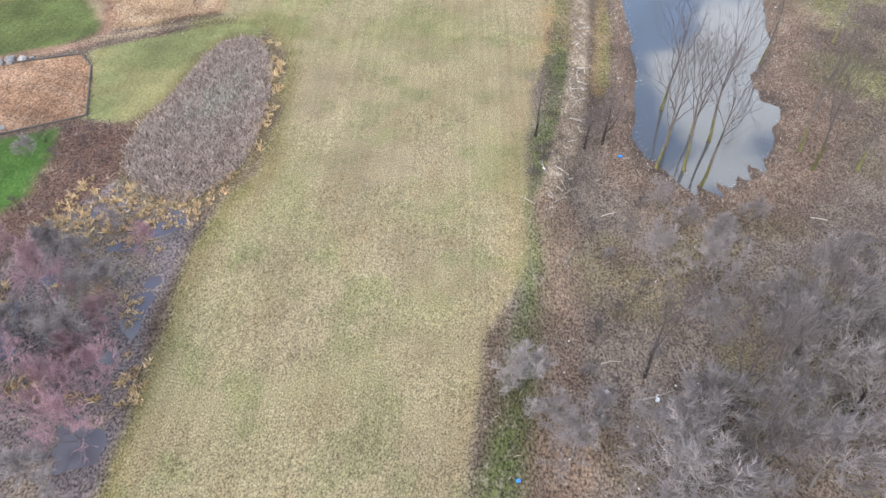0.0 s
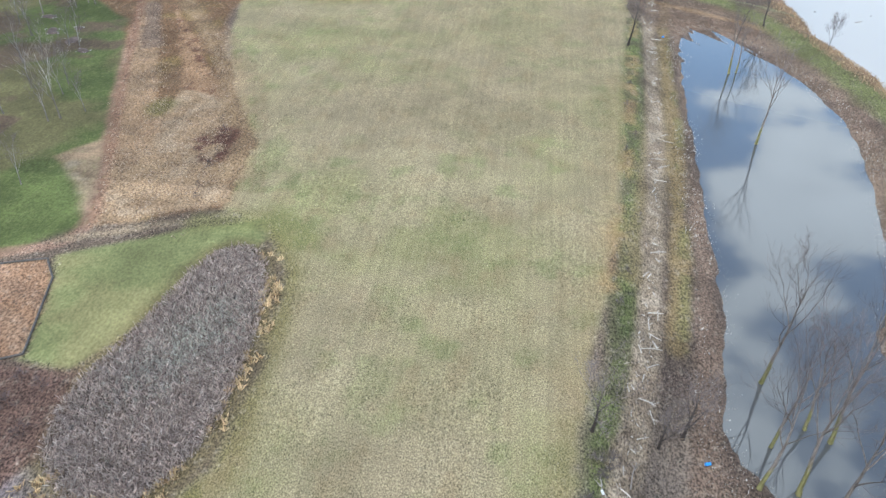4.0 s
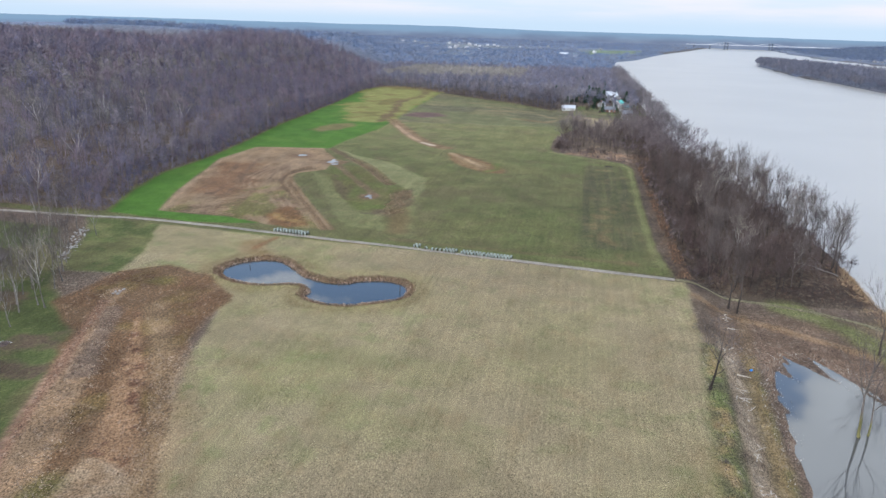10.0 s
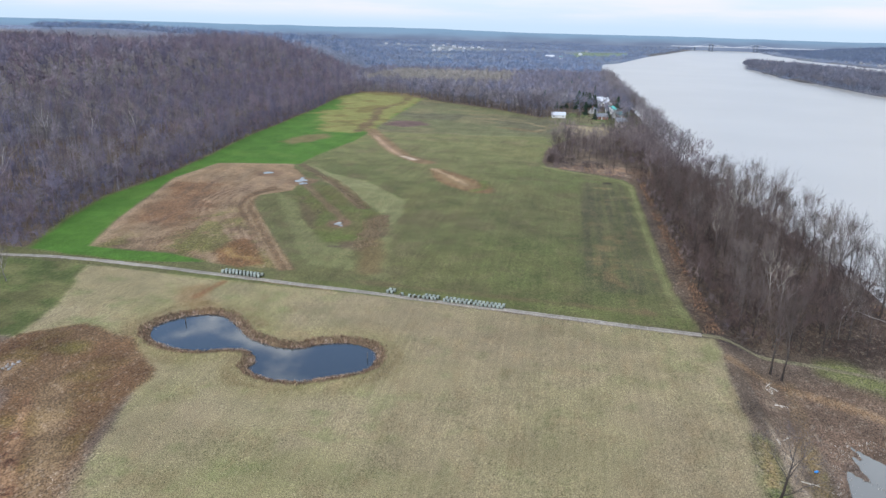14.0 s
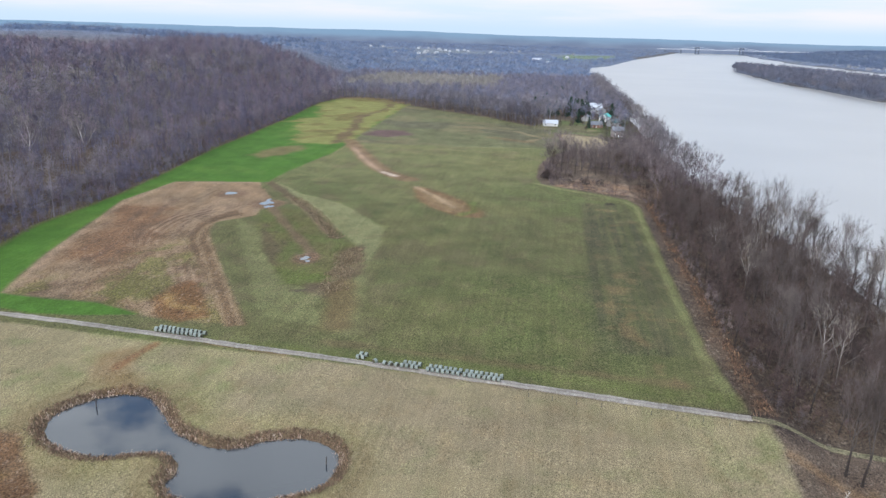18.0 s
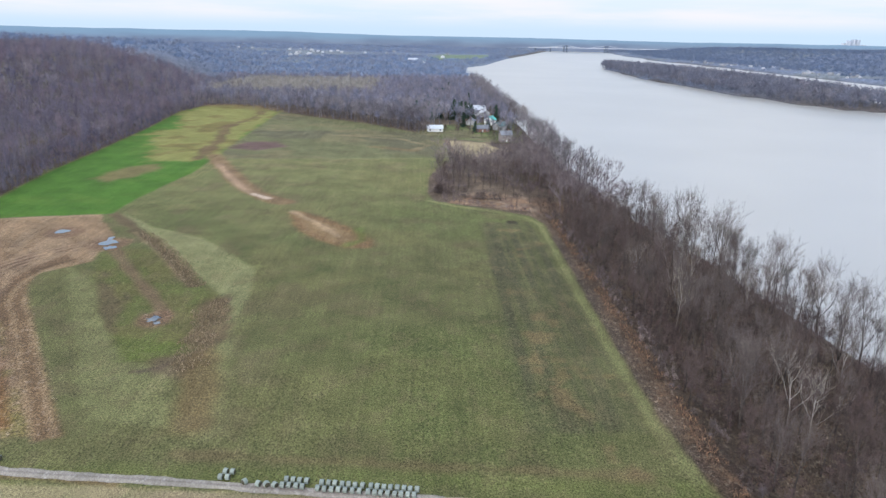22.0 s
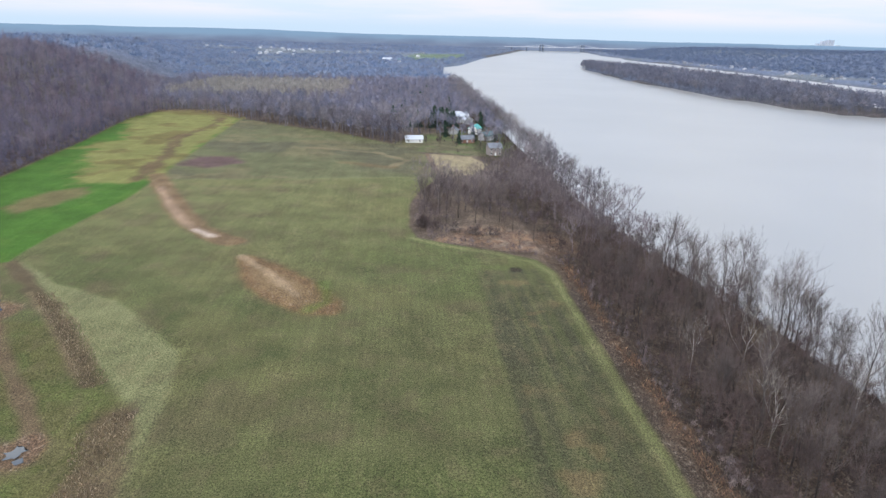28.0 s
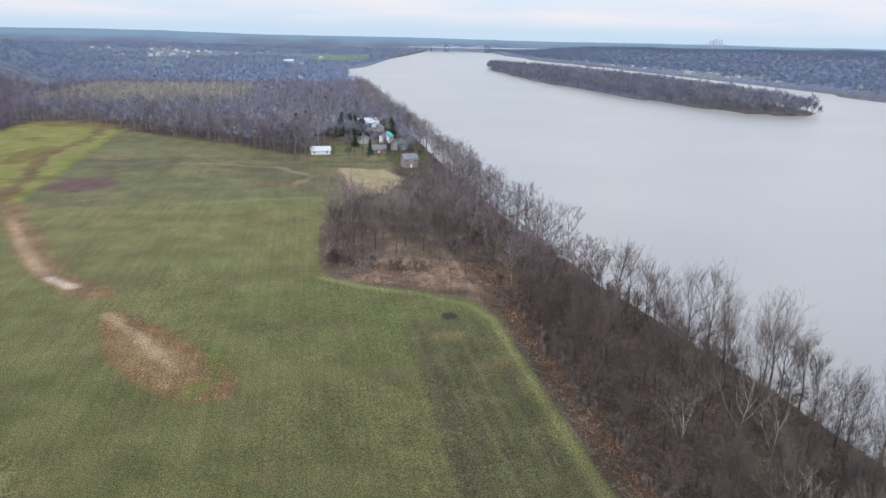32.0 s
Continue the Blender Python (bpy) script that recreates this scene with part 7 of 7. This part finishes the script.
conifers = [evergreen(1, 13, 6.2), evergreen(2, 11, 5.6), evergreen(3, 15, 5.0)]
for k in range(34):
    x, y = random.uniform(-25, 30), random.uniform(1000, 1300)
    plant(conifers[k % 3], x, y, random.uniform(0.5, 1.1), z=at(x, y) if y < 1060 else 0.0)
for x, y, s in ((-193, 291, 0.22), (-190, 293, 0.2), (-187, 296, 0.22), (-198, 312, 0.35), (-203, 306, 0.4)):
    plant(conifers[1], x, y, s, label="clipped dark evergreen beside the swimming pool", z=at(x, y))
for x, y, s in ((-180, 2300, 1.2), (-200, 2000, 1.0), (-16, 940, 1.0), (-9, 946, 1.25), (3, 938, 1.1), (6, 948, 1.3), (10, 942, 1.2), (17, 950, 1.5), (23, 944, 1.15), (-31, 955, 1.2), (48, 955, 1.3), (12, 884, 0.9), (20, 846, 0.7), (33, 868, 0.8), (46, 888, 0.7), (50, 862, 0.6), (22, 958, 1.2), (14, 968, 1.2), (46, 930, 0.9)):
    plant(conifers[random.randrange(3)], x, y, s, z=0.0)

# ---- far town, bridge and skyline ----
M_TOWN = plain_mat("town_walls", (0.42, 0.42, 0.43), 0.1, 0.3, 0.8, by_object=0.35)


def far_house(x, y, z, w, label, group):
    bm = boxed(-w / 2, w / 2, -w * 0.35, w * 0.35, -1, w * 0.32)
    ridge = [bm.verts.new((s * w / 2, 0, w * 0.55)) for s in (-1, 1)]
    eave = [[bm.verts.new((s * w / 2, t * w * 0.38, w * 0.32)) for s in (-1, 1)] for t in (-1, 1)]
    for t in (0, 1):
        bm.faces.new((eave[t][0], eave[t][1], ridge[1], ridge[0]))
    for s in (0, 1):
        bm.faces.new((eave[0][s], eave[1][s], ridge[s]))
    ob = part("far_house", bm, M_TOWN, None, label)
    ob.matrix_basis = pose(x, y, z, 0, 0, random.uniform(0, 180))
    return tagged(ob, "", "house", group)


for k in range(60):
    y = random.uniform(1500, 3000)
    x = float(np.interp(y, FAR_Y, FAR_X)) + random.uniform(30, 190)
    far_house(x, y, float(land_height(np.array([x]), np.array([y]))[0]), random.uniform(7, 13), "small pale house of the far-shore town", "far-shore town")
for k in range(50):
    x, y = random.uniform(-1000, 150), random.uniform(2500, 3700)
    far_house(x, y, float(land_height(np.array([x]), np.array([y]))[0]) + 4, random.uniform(7, 15), "small pale building of the town on the plain", "town on the plain")

M_STEEL = plain_mat("bridge_steel", (0.62, 0.65, 0.70), 0.08, 0.2, 0.7)
M_PIER = plain_mat("bridge_concrete", (0.12, 0.145, 0.19), 0.08, 0.2, 0.85)
bridge = empty("river_bridge")
tagged(bridge, "long pale steel bridge on tall piers across the river", "bridge")
part("deck", boxed(-330, 480, -6, 6, 21, 23.5), M_STEEL, bridge)
for x in (-120, 113):
    for s in (-1, 1):
        part("pier", boxed(x + 8 * s - 3, x + 8 * s + 3, -6, 6, -8, 36, bevel=0.5), M_PIER, bridge)
    part("cross_beam", boxed(x - 10, x + 10, -5.5, 5.5, 33, 36), M_PIER, bridge)
    part("cross_beam", boxed(x - 10, x + 10, -5.5, 5.5, 12, 14), M_PIER, bridge)
for x in (-290, -205, 200, 300, 400):
    part("pier", boxed(x - 3, x + 3, -5, 5, -8, 21), M_PIER, bridge)
for x0, x1, z0, z1 in ((-120, -30, 36, 24), (-120, -210, 36, 24), (113, 23, 36, 24), (113, 203, 36, 24)):
    part("truss_chord", stick(bmesh.new(), (x0, 0, z0), (x1, 0, z1), 1.0, 1.0, 4), M_STEEL, bridge)
bridge.matrix_basis = pose(874, 4350, -4, 0, 0, 3)

# towers' pale blue-grey stands in for haze, painted into the base colour
M_CITY = plain_mat("hazy_towers", (0.50, 0.54, 0.60), 0.05, 0.05, 0.9)
for k, (dx, h) in enumerate(((0, 60), (22, 74), (48, 80), (70, 78), (-60, 46), (-110, 40), (100, 52), (-30, 50))):
    ob = part("tower_block", boxed(-9, 9, -9, 9, 0, h - 10, bevel=0.5), M_CITY, None, "pale hazy tower block of a distant city")
    ob.matrix_basis = pose(2230 + dx * 1.1, 4180, 24, 0, 0, 20)
    tagged(ob, "", "tower", "distant city")

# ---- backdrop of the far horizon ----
# haze put in as a blue glow, brighter towards the top
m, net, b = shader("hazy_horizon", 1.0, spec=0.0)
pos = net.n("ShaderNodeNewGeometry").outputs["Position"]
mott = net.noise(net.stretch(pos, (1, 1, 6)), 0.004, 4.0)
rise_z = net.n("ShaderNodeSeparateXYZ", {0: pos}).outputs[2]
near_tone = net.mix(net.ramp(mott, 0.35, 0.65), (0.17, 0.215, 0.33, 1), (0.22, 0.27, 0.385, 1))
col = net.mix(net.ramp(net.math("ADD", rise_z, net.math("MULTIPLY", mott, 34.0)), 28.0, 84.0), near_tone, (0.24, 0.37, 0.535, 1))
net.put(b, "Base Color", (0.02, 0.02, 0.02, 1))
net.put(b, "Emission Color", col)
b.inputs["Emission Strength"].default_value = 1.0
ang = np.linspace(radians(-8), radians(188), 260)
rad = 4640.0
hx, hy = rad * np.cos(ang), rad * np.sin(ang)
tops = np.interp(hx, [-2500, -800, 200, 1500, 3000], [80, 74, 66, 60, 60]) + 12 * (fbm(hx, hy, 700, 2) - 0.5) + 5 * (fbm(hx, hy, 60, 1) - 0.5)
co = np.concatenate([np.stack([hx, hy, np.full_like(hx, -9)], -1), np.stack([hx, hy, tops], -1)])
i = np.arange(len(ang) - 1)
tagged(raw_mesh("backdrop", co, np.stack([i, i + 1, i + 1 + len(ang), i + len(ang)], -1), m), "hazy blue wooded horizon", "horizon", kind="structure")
